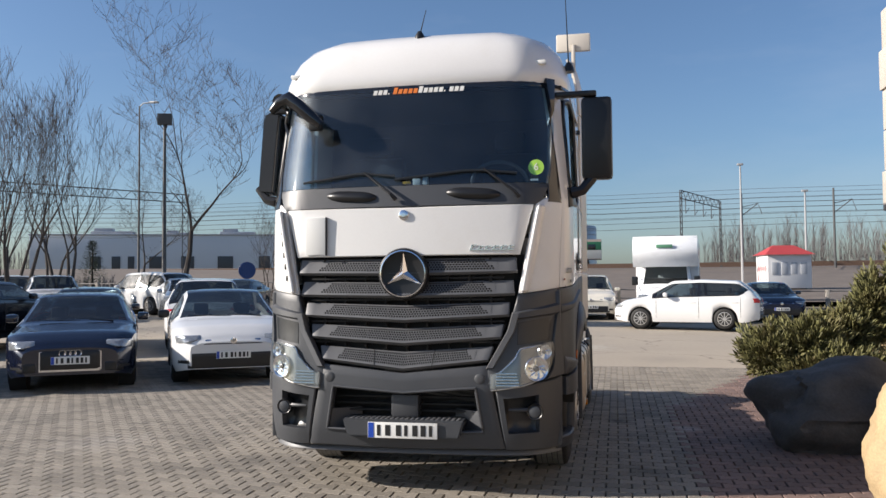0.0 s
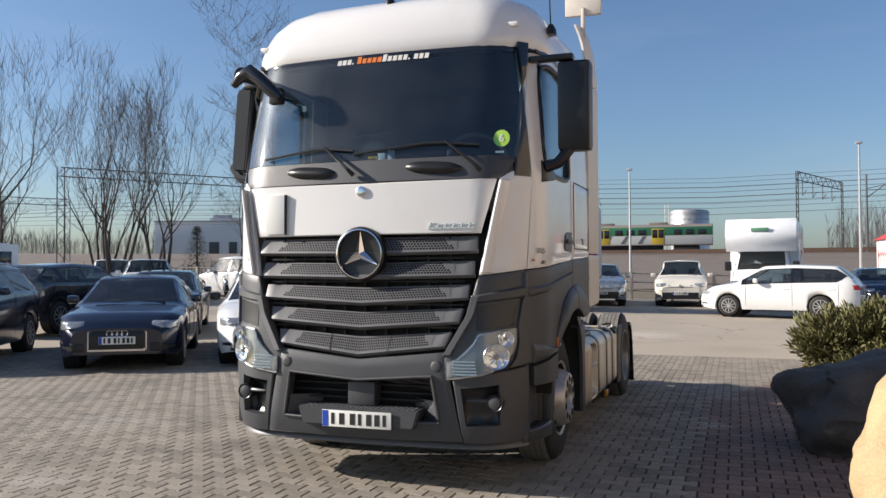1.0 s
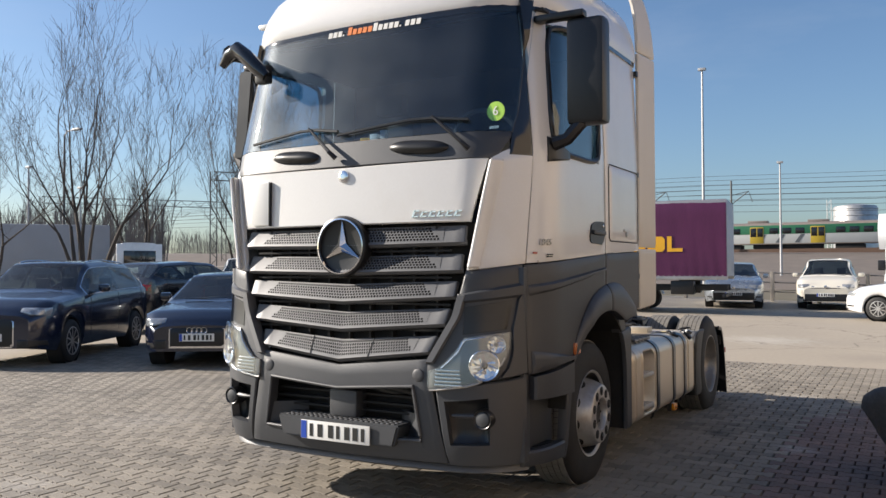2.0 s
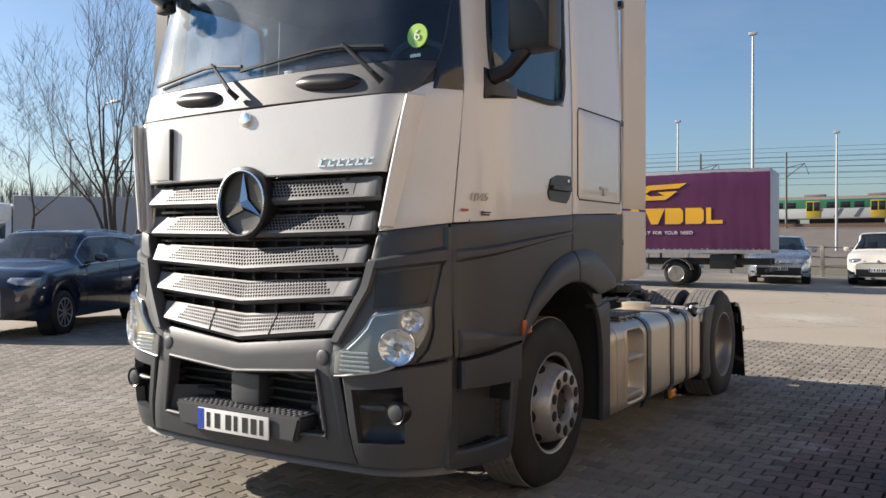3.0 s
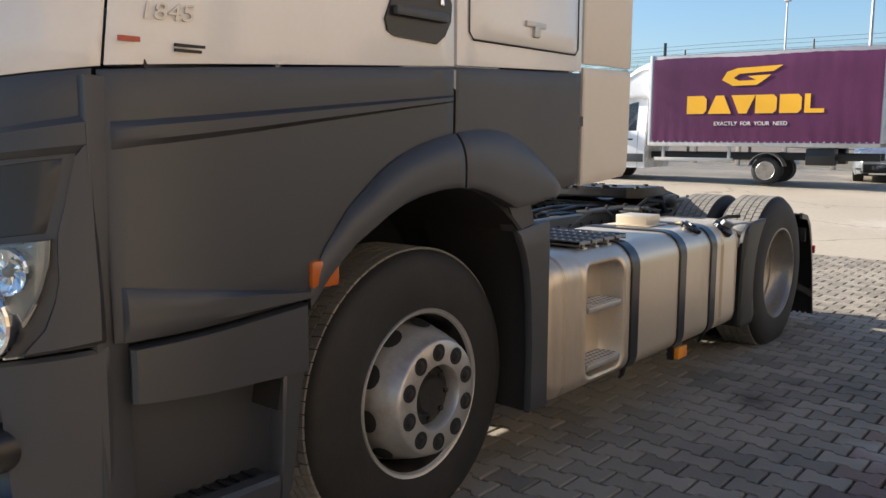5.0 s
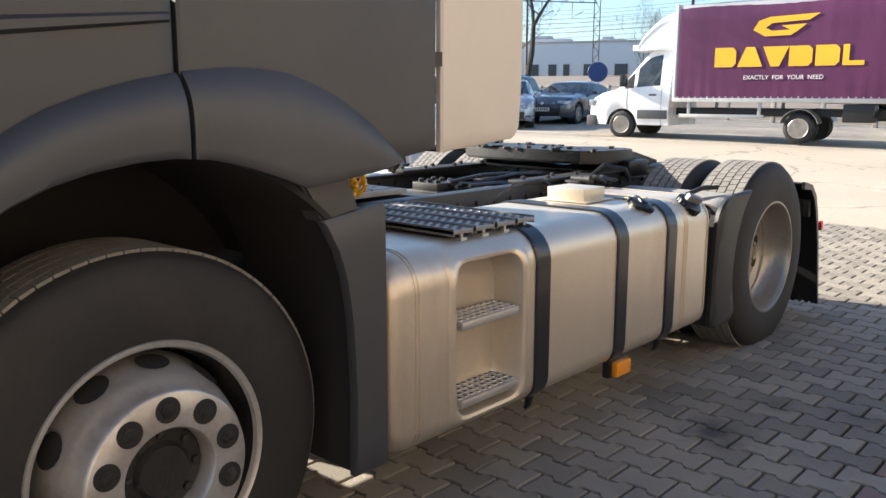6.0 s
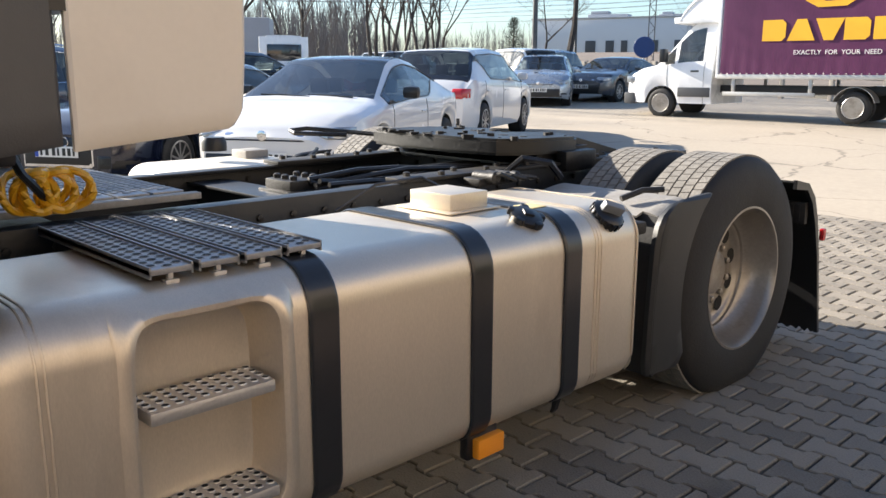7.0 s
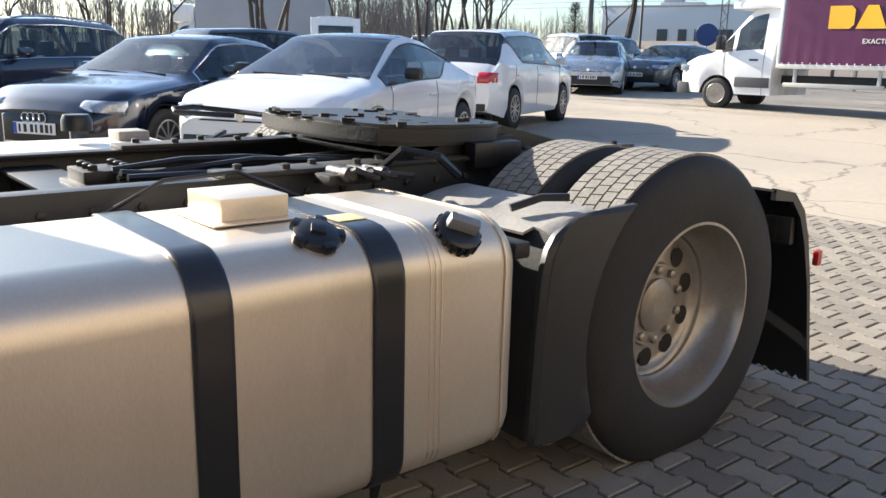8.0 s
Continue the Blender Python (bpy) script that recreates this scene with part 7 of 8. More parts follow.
def boulder(label, material, m, rx, ry, rz, seed, rough=0.16):
    bm = bmesh.new()
    bmesh.ops.create_icosphere(bm, subdivisions=5, radius=1)
    for v in bm.verts:
        n = v.co.normalized()
        d = 1 + rough * noise.noise(n * 1.3 + Vector((seed, 0, 0))) * 2 + 0.05 * noise.noise(n * 4 + Vector((seed, 3, 0))) + 0.03 * noise.noise(n * 14 + Vector((seed, 5, 1))) - 0.07 * max(0, 0.35 - abs(noise.noise(n * 2.4 + Vector((seed, 7, 2)))) * 2.2)
        # flat facets as in broken stone
        q = Vector((n.x, n.y, n.z))
        d *= 1 - 0.10 * max(0, noise.cell(n * 1.7 + Vector((seed, 1, 2))))
        v.co = Vector((q.x * rx * d, q.y * ry * d, q.z * rz * d))
    bmesh.ops.smooth_vert(bm, verts=bm.verts, factor=0.3, use_axis_x=True, use_axis_y=True, use_axis_z=True)
    ob = solid("boulder", bm, material, label, "boulder", m=m)
    ob.data.polygons.foreach_set("use_smooth", [True] * len(ob.data.polygons))
    return ob


boulder("large dark granite boulder on the pavement", DARKROCK, pose(3.68, 2.5, 0.32, 0, 0, 10), 0.86, 0.64, 0.5, 3.1)
boulder("large dark granite boulder beside the first one", DARKROCK, pose(4.7, 2.75, 0.38, 0, 0, 60), 0.66, 0.6, 0.55, 8.2)
boulder("yellow-brown granite boulder at the pavement edge", TANROCK, pose(3.70, -0.3, 0.5, 0, 8, 0), 0.66, 0.58, 0.66, 5.7, 0.08)
boulder("small tan boulder under the juniper", TANROCK, pose(5.35, 7.6, 0.45, 0, 0, 0), 0.5, 0.45, 0.6, 1.9)


def juniper(label, m, lobes, count, seed):
    """A juniper: short stems and thousands of small scale-leaf sprays on ragged lobes."""
    t = thing("juniper_bush", label, "bush", m)
    rng = random.Random(seed)
    stems = bmesh.new()
    leaves = bmesh.new()
    for (cx, cy, cz, rx, ry, rz, share) in lobes:
        tube(stems, [(cx * 0.3, cy * 0.3, 0.0), (cx * 0.7, cy * 0.7, cz * 0.55), (cx, cy, cz)], [0.035, 0.025, 0.012], 6)
        for i in range(int(count * share)):
            d = Vector((rng.gauss(0, 1), rng.gauss(0, 1), rng.gauss(0, 1))).normalized()
            r = rng.uniform(0.5, 1.0) * (1 + 0.55 * noise.noise(d * 3.2 + Vector((seed, cx, cz))))
            p = Vector((cx + d.x * rx * r, cy + d.y * ry * r, cz + d.z * rz * r))
            if p.z < 0.03:
                continue
            g = (d + Vector((0, 0, 0.65)) + 0.5 * Vector((rng.uniform(-1, 1), rng.uniform(-1, 1), rng.uniform(-1, 1)))).normalized()
            side = g.cross(Vector((rng.uniform(-1, 1), rng.uniform(-1, 1), rng.uniform(-1, 1)))).normalized()
            up = side.cross(g)
            ln, w = rng.uniform(0.04, 0.11), rng.uniform(0.005, 0.01)
            base = [leaves.verts.new(p + side * w), leaves.verts.new(p - side * w * 0.5 + up * w), leaves.verts.new(p - side * w * 0.5 - up * w)]
            mid = [leaves.verts.new(p + g * ln * 0.55 + 1.35 * (v.co - p)) for v in base]
            tip = leaves.verts.new(p + g * ln)
            for a in range(3):
                b = (a + 1) % 3
                leaves.faces.new((base[a], base[b], mid[b], mid[a])), leaves.faces.new((mid[a], mid[b], tip))
    part("stems", stems, BARK, t)
    me = part("foliage", leaves, NEEDLE, t, smooth=False)
    return t


LOBES = [(-1.1, 0.0, 0.62, 0.40, 0.5, 0.32, 0.15), (-0.65, -0.1, 0.74, 0.42, 0.5, 0.34, 0.15), (-0.2, 0.1, 0.84, 0.40, 0.45, 0.36, 0.15), (0.15, 0.1, 1.15, 0.22, 0.28, 0.5, 0.12), (0.55, 0.15, 1.5, 0.19, 0.26, 0.72, 0.13), (0.85, 0.1, 1.25, 0.34, 0.4, 0.6, 0.14), (-0.4, -0.4, 0.4, 0.7, 0.4, 0.33, 0.14)]
juniper("spreading green juniper with brown tips behind the boulders", pose(4.65, 5.7, 0.0), LOBES, 40000, 4)

pillar = thing("stone_pillar", "tall pillar of stacked pale stone blocks", "pillar", pose(4.1, 1.85, 0))
for i in range(11):
    w = 0.2 + 0.012 * math.sin(i * 2.3)
    bm = boxes((-w, w, -w, w, 0.36 * i, 0.36 * i + 0.352), b=0.012)
    part("stone_block", bm, STONE, pillar)

# ---- tarpaulin truck ----
PURPLE = mat("purple_tarpaulin", (0.085, 0.012, 0.06), 0.45, var=0.2, scale=1.2, fine=25, bump=0.03, stretch=(1.5, 1.5, 0.25))
TARPGREY = mat("grey_tarpaulin", (0.36, 0.37, 0.4), 0.5, var=0.12, scale=1, fine=30, bump=0.03)
YELLOW = mat("yellow_print", (0.8, 0.42, 0.02), 0.5, var=0.05, bump=0.0)
WHITEPRINT = mat("white_print", (0.8, 0.78, 0.76), 0.5, var=0.03, bump=0.0)
VANWHITE = mat("van_white", (0.78, 0.79, 0.8), 0.28, var=0.02, bump=0, coat=0.6)
VANGREY = mat("van_trim_grey", (0.07, 0.072, 0.075), 0.5, var=0.1, bump=0.01)


def van_wheel(parent, x, y, k, r=0.345):
    w = new("wheel")
    w.parent = parent
    bm = bmesh.new()
    lathe(bm, [(r * 0.62, x - k * 0.01), (r * 0.8, x), (r * 0.93, x - k * 0.012), (r, x - k * 0.035), (r, x - k * 0.2), (r * 0.6, x - k * 0.22)], 32, (0, y, r), "x")
    part("tyre", bm, RUBBER, w)
    bm = bmesh.new()
    lathe(bm, [(r * 0.66, x + k * 0.002), (r * 0.63, x - k * 0.004), (r * 0.6, x - k * 0.05), (r * 0.53, x - k * 0.06), (r * 0.46, x - k * 0.02), (r * 0.4, x - k * 0.016), (r * 0.3, x - k * 0.035), (r * 0.24, x - k * 0.035), (r * 0.2, x - k * 0.005), (0.02, x)], 28, (0, y, r), "x")
    rim = part("rim", bm, RIMDARK, w)
    # black plugs on the rim, shade of its holes put into colour
    bm = bmesh.new()
    for i in range(12):
        a = i * math.tau / 12
        lathe(bm, [(r * 0.075, x - k * 0.045), (r * 0.07, x - k * 0.012), (0.004, x - k * 0.012)], 8, (0, y + r * 0.49 * math.cos(a), r + r * 0.49 * math.sin(a)), "x")
    tagged(part("rim_holes", bm, MATTE, rim), kind="stuff")
    bm = bmesh.new()
    lathe(bm, [(r * 0.66, x + k * 0.003), (r * 0.64, x + k * 0.008), (r * 0.62, x + k * 0.002)], 28, (0, y, r), "x", closed=True)
    part("rim_lip", bm, RIM, rim)
    return w


def van_cab(t, W, paint):
    """Cab of a delivery van, nose at y = 0."""
    top = [(0, 0.85), (0.06, 1.0), (0.45, 1.17), (0.85, 1.25), (1.62, 2.18), (1.9, 2.28), (2.25, 2.3)]
    bm, gl, sg, sh = bmesh.new(), bmesh.new(), bmesh.new(), bmesh.new()
    ys = [2.25 * i / 54 for i in range(55)]

    def low(y):
        z = 0.34
        d = 0.41 ** 2 - (y - 0.98) ** 2
        return max(z, 0.345 + math.sqrt(d)) if d > 0 else z

    def sec(y):
        tp = smooth_tab(top, y, 0.06)
        b = min(tp - 0.05, 1.22)
        w = W / 2 * (1 - 0.22 * max(0, 1 - y / 0.7) ** 2)
        tw = w * lerp(0.93, 0.80, min(1, max(0, (tp - b) / 0.9)))
        lo = low(y)
        return [(w * 0.96, lo), (w, lerp(lo, b, 0.3)), (w, lerp(lo, b, 0.75)), (w * 0.985, b), (lerp(w * 0.98, tw, 0.12), lerp(b, tp, 0.1)), (lerp(w * 0.98, tw, 0.85), lerp(b, tp, 0.82)), (tw * 0.97, tp - 0.03), (tw * 0.88, tp), (tw * 0.4, tp + 0.02), (0, tp + 0.02)]
    secs = [sec(y) for y in ys]
    for i in range(54):
        ym = (ys[i] + ys[i + 1]) / 2
        for k in (1, -1):
            for j in range(9):
                q = [(k * secs[i][j][0], ys[i], secs[i][j][1]), (k * secs[i + 1][j][0], ys[i + 1], secs[i + 1][j][1]), (k * secs[i + 1][j + 1][0], ys[i + 1], secs[i + 1][j + 1][1]), (k * secs[i][j + 1][0], ys[i], secs[i][j + 1][1])]
                tgt = bm
                if j == 4 and 1.05 < ym < 2.0 and abs(ym - 1.33) > 0.03:
                    tgt = sg if k > 0 else sh
                if j >= 7 and 0.92 < ym < 1.6:
                    tgt = gl
                tgt.faces.new([tgt.verts.new(p) for p in q])
    bm.faces.new([bm.verts.new((k * x, 0, z)) for k, s in ((1, secs[0]), (-1, secs[0][::-1])) for x, z in s])
    bm.faces.new([bm.verts.new((k * x, 2.25, z)) for k, s in ((1, secs[-1]), (-1, secs[-1][::-1])) for x, z in s])
    for b_ in (bm, gl, sg, sh):
        bmesh.ops.remove_doubles(b_, verts=b_.verts, dist=0.0008)
    part("cab_body", bm, paint, t)
    for g, nm in ((gl, "windscreen"), (sg, "side_window"), (sh, "side_window")):
        o = part(nm, g, CARGLASS, t)
        o.visible_shadow = False
    bm = boxes((-W * 0.42, W * 0.42, 0.6, 2.2, 0.5, 0.6), (-W * 0.4, W * 0.4, 0.95, 1.3, 0.6, 1.15), (-0.75, 0.75, 1.85, 2.0, 0.6, 1.55), b=0.02)
    part("cab_interior", bm, CARSEAT, t)
    for k in (-1, 1):
        bm = boxes((*sorted((k * (W / 2 - 0.02), k * (W / 2 + 0.012))), 1.42, 2.22, 0.5, 0.72), b=0.01)
        part("side_moulding", bm, VANGREY, t)
        bm = boxes((*sorted((k * (W / 2), k * (W / 2 + 0.22))), 1.0, 1.14, 1.3, 1.62), b=0.03)
        part("door_mirror", bm, BLACK, t)
        bm = boxes((*sorted((k * (W / 2 - 0.03), k * (W / 2 + 0.012))), 1.72, 1.92, 1.08, 1.12), b=0.008)
        part("door_handle", bm, BLACK, t)
        bm = boxes((*sorted((k * 0.6, k * 0.9)), 0.0, 0.25, 0.82, 0.98), b=0.03)
        part("headlight", bm, LAMPCLEAR, t)
        bm = bmesh.new()
        for yd in (1.12, 2.05):
            tube(bm, [(k * (x + 0.002), yd, z) for x, z in sec(yd)[0:5]], 0.005, 4)
        part("shut_line", bm, INK, t)
    bm = boxes((-0.92, 0.92, -0.05, 0.25, 0.3, 0.58), b=0.04)
    part("front_bumper", bm, VANGREY, t)
    bm = boxes((-0.55, 0.55, -0.02, 0.1, 0.66, 0.84), b=0.02)
    part("grille", bm, BLACK, t)


dav = thing("tarpaulin_truck", "white cab truck with a purple printed tarpaulin body", "truck", pose(-9.5, 20.75, rise(-6, 20.5), 0, 0, 275.5 - 360))
van_cab(dav, 2.0, VANWHITE)
bm = bmesh.new()
skin(bm, lambda u, v: (lerp(-0.95, 0.95, u), lerp(1.05 + 0.3 * (2 * u - 1) ** 2, 2.3, v), 2.28 + 0.9 * math.sin(v * math.pi / 2) ** 0.8 * (1 - 0.25 * (2 * u - 1) ** 4)), 12, 10, thick=0.04)
for k in (-1, 1):
    skin(bm, lambda u, v: (k * (0.945 - 0.02 * v), lerp(1.35, 2.3, u), lerp(2.28, 2.26 + 0.675 * math.sin(u * math.pi / 2) ** 0.8, v)), 10, 4, thick=0.02)
box(bm, -0.94, 0.94, 1.2, 2.3, 2.2, 2.35, 0.03)
part("roof_fairing", bm, VANWHITE, dav)
YB0, YB1, ZB0, ZB1, BW = 2.42, 7.9, 1.0, 3.25, 1.1
bm = boxes((-BW + 0.02, BW - 0.02, YB0, YB1, ZB0 + 0.02, ZB1 - 0.01), b=0.02)
part("load_box", bm, TARPGREY, dav)
for k in (-1, 1):
    bm = bmesh.new()

    def tarp(u, v, k=k):
        y = lerp(YB0 + 0.06, YB1 - 0.02, u if k > 0 else 1 - u)
        z = lerp(ZB0 + 0.03, ZB1, v)
        wav = 0.003 * math.sin(y * 2.1 + 0.8) + 0.0035 * noise.noise(Vector((y * 5, 0, z * 0.8))) + 0.003 * math.sin(y * 21 + 2 * noise.noise(Vector((y, 0, 0)))) * max(0, 1 - v * 5)
        return Vector((k * (BW + 0.012 + wav - 0.05 * max(0, v - 0.96) / 0.04), y, z))
    skin(bm, tarp, 120, 10, thick=0.012, drop=0.003)
    part("tarpaulin", bm, PURPLE, dav, "purple tarpaulin side with yellow print")
    # print: wing emblem, six plain yellow blocks for the name
    x = k * (BW + 0.026)
    emb = bmesh.new()
    c = 4.98
    wing = [(-0.72, 2.58), (-0.6, 2.78), (-0.35, 2.86), (0.72, 2.9), (0.5, 2.76), (-0.3, 2.72), (-0.44, 2.62), (-0.3, 2.55), (0.1, 2.56), (-0.1, 2.66), (0.45, 2.68), (0.3, 2.56), (0.12, 2.44), (-0.45, 2.43)]
    prism(emb, [(c + a * k, z) for a, z in wing], min(x, x + k * 0.004), max(x, x + k * 0.004))
    part("print_emblem", emb, YELLOW, dav)
    for i in range(6):
        bmk = bmesh.new()
        a = -1.58 + 0.565 * i
        shape = [(0.0, 1.75), (0.42, 1.75), (0.5, 1.83), (0.5, 2.12), (0.42, 2.2), (0.0, 2.2)]
        if i in (1, 2):
            shape = [(-0.03, 1.75), (0.55, 1.75), (0.36, 2.2), (0.16, 2.2)] if i == 1 else [(0.17, 1.75), (0.36, 1.75), (0.56, 2.2), (-0.02, 2.2)]
        if i == 5:
            shape = [(0.0, 1.75), (0.44, 1.75), (0.44, 1.85), (0.13, 1.85), (0.13, 2.2), (0.0, 2.2)]
        prism(bmk, [(c + (a + p) * k, z) for p, z in shape], min(x, x + k * 0.004), max(x, x + k * 0.004))
        part("print_block", bmk, YELLOW, dav)
    writing("EXACTLY  FOR  YOUR  NEED", 0.135, 0.003, WHITEPRINT, dav, pose(x, c, 1.5, 90, 0, 90 if k > 0 else -90), "slogan")
    bm = boxes((*sorted((k * 1.06, k * 1.13)), YB0, YB1, 0.93, 1.03), b=0.01)
    part("side_rail", bm, STEEL, dav)
    bm = bmesh.new()
    for i in range(36):
        lathe(bm, [(0.014, k * 1.125), (0.014, k * 1.15), (0.006, k * 1.155)], 6, (0, YB0 + 0.1 + 0.15 * i, 1.05), "x")
    part("tarpaulin_hooks", bm, STEEL, dav)
    bm = boxes((*sorted((k * 1.02, k * 1.06)), 2.55, 4.6, 0.55, 0.64), (*sorted((k * 1.0, k * 1.05)), 2.75, 2.83, 0.6, 0.95), (*sorted((k * 1.0, k * 1.05)), 4.45, 4.53, 0.6, 0.95), b=0.01)
    part("under_run_bar", bm, STEEL, dav)
    bm = boxes((*sorted((k * 0.6, k * 1.05)), 6.3, 6.95, 0.5, 0.9), b=0.03)
    part("tool_box", bm, BLACK, dav)
    bm = bmesh.new()
    skin(bm, lambda u, v: (lerp(*sorted((k * 0.6, k * 1.03)), u), 5.38 + 0.44 * math.cos(lerp(radians(165), radians(15), v)), 0.35 + 0.44 * math.sin(lerp(radians(165), radians(15), v))), 2, 12, thick=0.015)
    part("wheel_guard", bm, STEEL, dav)
    van_wheel(dav, k * 0.985, 0.98, k)
    van_wheel(dav, k * 1.0, 5.38, k)
    van_wheel(dav, k * 0.74, 5.38, k)
bm = boxes((-0.45, -0.37, 2.2, 7.85, 0.6, 0.78), (0.37, 0.45, 2.2, 7.85, 0.6, 0.78), (-1.0, 1.0, 7.75, 7.85, 0.42, 0.52), b=0.01)
part("chassis_frame", bm, CHASSIS, dav)
bm = boxes((-1.1, 1.1, YB0 - 0.05, YB0 + 0.02, 0.95, ZB1 + 0.02), b=0.01)
part("front_wall", bm, VANWHITE, dav)
bm = boxes((-0.04, 0.04, 2.34, 2.4, 3.25, 3.7), b=0.005)
part("roof_aerial", bm, BLACK, dav)

# ---- camper van ----
camper = thing("camper_van", "white alcove camper van facing the yard", "camper", pose(3.2, 23.9, rise(3.2, 25), 0, 0, -6))
van_cab(camper, 1.95, VANWHITE)
bm = bmesh.new()
skin(bm, lambda u, v: (lerp(-1.12, 1.12, u), lerp(0.45 + 0.12 * (2 * u - 1) ** 2, 2.3, 0) + 0.28 * (1 - math.sin(math.pi * v)), lerp(1.95, 3.05, v)), 12, 10, thick=0.2)
box(bm, -1.14, 1.14, 0.75, 6.3, 2.02, 3.05, 0.14)
box(bm, -1.14, 1.14, 2.2, 6.3, 0.5, 2.1, 0.05)
part("living_body", bm, VANWHITE, camper)
bm = boxes((-0.28, 0.28, 0.42, 0.48, 2.62, 2.74), b=0.02)
part("front_badge", bm, mat("badge_green", (0.1, 0.25, 0.15), 0.4), camper)
bm = boxes((-0.35, 0.35, 1.8, 2.5, 3.05, 3.13), b=0.03)
part("roof_light", bm, VANGREY, camper)
for k in (-1, 1):
    van_wheel(camper, k * 0.97, 0.98, k)
    van_wheel(camper, k * 1.05, 4.9, k)
    bm = boxes((*sorted((k * 1.135, k * 1.15)), 3.2, 4.2, 1.5, 2.05), b=0.01)
    part("body_window", bm, GLOSSBLACK, camper)

# ---- pickup and box truck in the back rows ----
pick = thing("flatbed_truck", "white single-cab flatbed truck", "truck", pose(-28.9, 22.0, rise(-28, 22), 0, 0, 248))
van_cab(pick, 1.9, VANWHITE)
bm = boxes((-1.0, 1.0, 2.35, 5.2, 0.8, 0.9), (-1.0, 1.0, 2.3, 2.36, 0.9, 2.25), b=0.01)
part("load_bed", bm, VANWHITE, pick)
bm = boxes((-0.7, 0.7, 2.37, 2.39, 1.3, 1.95), b=0.02)
part("rear_window", bm, GLOSSBLACK, pick)
for k in (-1, 1):
    van_wheel(pick, k * 0.95, 0.98, k), van_wheel(pick, k * 0.95, 4.3, k)
    bm = boxes((*sorted((k * 0.97, k * 1.0)), 2.36, 5.2, 0.85, 1.2), b=0.008)
    part("drop_side", bm, STEEL, pick)
bt = thing("box_truck", "white truck with a plain grey tarpaulin body", "truck", pose(-38.7, 18.2, rise(-38, 20), 0, 0, 322))
van_cab(bt, 2.0, VANWHITE)
bm = boxes((-1.1, 1.1, 2.35, 8.5, 0.95, 3.45), b=0.06)
part("load_box", bm, TARPGREY, bt)
for k in (-1, 1):
    van_wheel(bt, k * 0.98, 0.98, k), van_wheel(bt, k * 1.0, 5.6, k)
bm = boxes((-0.9, 0.9, 1.1, 2.3, 2.2, 3.1), b=0.25)
part("roof_fairing", bm, VANWHITE, bt)

# ---- fence, road sign, hut, railway ----
FENCEC = mat("fence_concrete", (0.33, 0.3, 0.26), 0.9, var=0.15, bump=0.05)
POLE = mat("lamp_post_grey", (0.42, 0.42, 0.42), 0.5, metal=0.3, var=0.08, bump=0.01)
DARKPOLE = mat("dark_mast", (0.07, 0.07, 0.07), 0.6, var=0.15, bump=0.01)
fence = thing("fence", "low concrete post fence with two rails along the yard", "fence")
FENCESTEEL = mat("fence_steel", (0.2, 0.19, 0.18), 0.6, metal=0.3, var=0.2)
for i in range(34):
    x = -32 + 1.6 * i
    bm = boxes((x, x + 0.14, 28.9, 29.04, rise(x, 29) - 0.1, rise(x, 29) + 1.1), b=0.01)
    part("post", bm, FENCEC, fence)
for z in (0.35, 0.7, 1.05):
    bm = bmesh.new()
    tube(bm, [(-32 + 2 * i, 28.97, rise(-32 + 2 * i, 29) + z) for i in range(27)], 0.03, 6)
    part("rail", bm, FENCESTEEL, fence)
sign = thing("road_sign", "round blue road sign seen from behind", "sign", pose(-14.6, 28.6, rise(-14.6, 28.6) - 0.02, 0, 0, 30))
bm = bmesh.new()
tube(bm, [(0, 0, 0), (0, 0, 2.02)], 0.035, 8)
part("sign_post", bm, POLE, sign)
bm = bmesh.new()
lathe(bm, [(0.02, -0.06), (0.37, -0.06), (0.38, -0.045), (0.02, -0.045)], 36, (0, 0, 1.62), "y")
part("sign_disc", bm, mat("sign_blue", (0.02, 0.06, 0.2), 0.4, var=0.08, bump=0), sign)

hut = thing("relay_hut", "white trackside hut with a red hipped roof and graffiti", "hut", pose(12.55, 53, 1.0, 0, 0, 8))
bm = boxes((-1.4, 1.4, -1.2, 1.2, 0, 2.25), b=0.02)
part("hut_wall", bm, mat("hut_plaster", (0.66, 0.66, 0.66), 0.8, var=0.1, scale=1, bump=0.02), hut)
bm = bmesh.new()
base = [bm.verts.new(p) for p in ((-1.6, -1.4, 2.2), (1.6, -1.4, 2.2), (1.6, 1.4, 2.2), (-1.6, 1.4, 2.2))]
topv = [bm.verts.new(p) for p in ((-0.7, 0, 2.85), (0.7, 0, 2.85))]
bm.faces.new(base[::-1]), bm.faces.new((base[0], base[1], topv[1], topv[0])), bm.faces.new((base[1], base[2], topv[1])), bm.faces.new((base[2], base[3], topv[0], topv[1])), bm.faces.new((base[3], base[0], topv[0]))
part("hut_roof", bm, mat("red_roof", (0.4, 0.05, 0.05), 0.6, var=0.15), hut)
for i in range(4):
    bm = boxes((-1.15 + 0.62 * i, -0.75 + 0.62 * i, -1.225, -1.19, 0.9, 1.7), b=0.01)
    part("hut_panel", bm, mat("hut_panel_grey", (0.45, 0.47, 0.5), 0.6) if "hut_panel_grey" not in MATS else MATS["hut_panel_grey"], hut)
bm = bmesh.new()
rng = random.Random(2)
for i in range(5):
    y = -0.9 + 0.4 * i
    tube(bm, [(-1.412, y, 0.5), (-1.415, y + 0.2, 1.2), (-1.412, y + 0.05, 1.5), (-1.412, y - 0.15, 1.1)], 0.03, 5)
tagged(part("graffiti", bm, mat("graffiti_red", (0.45, 0.12, 0.12), 0.7), hut), kind="stuff")

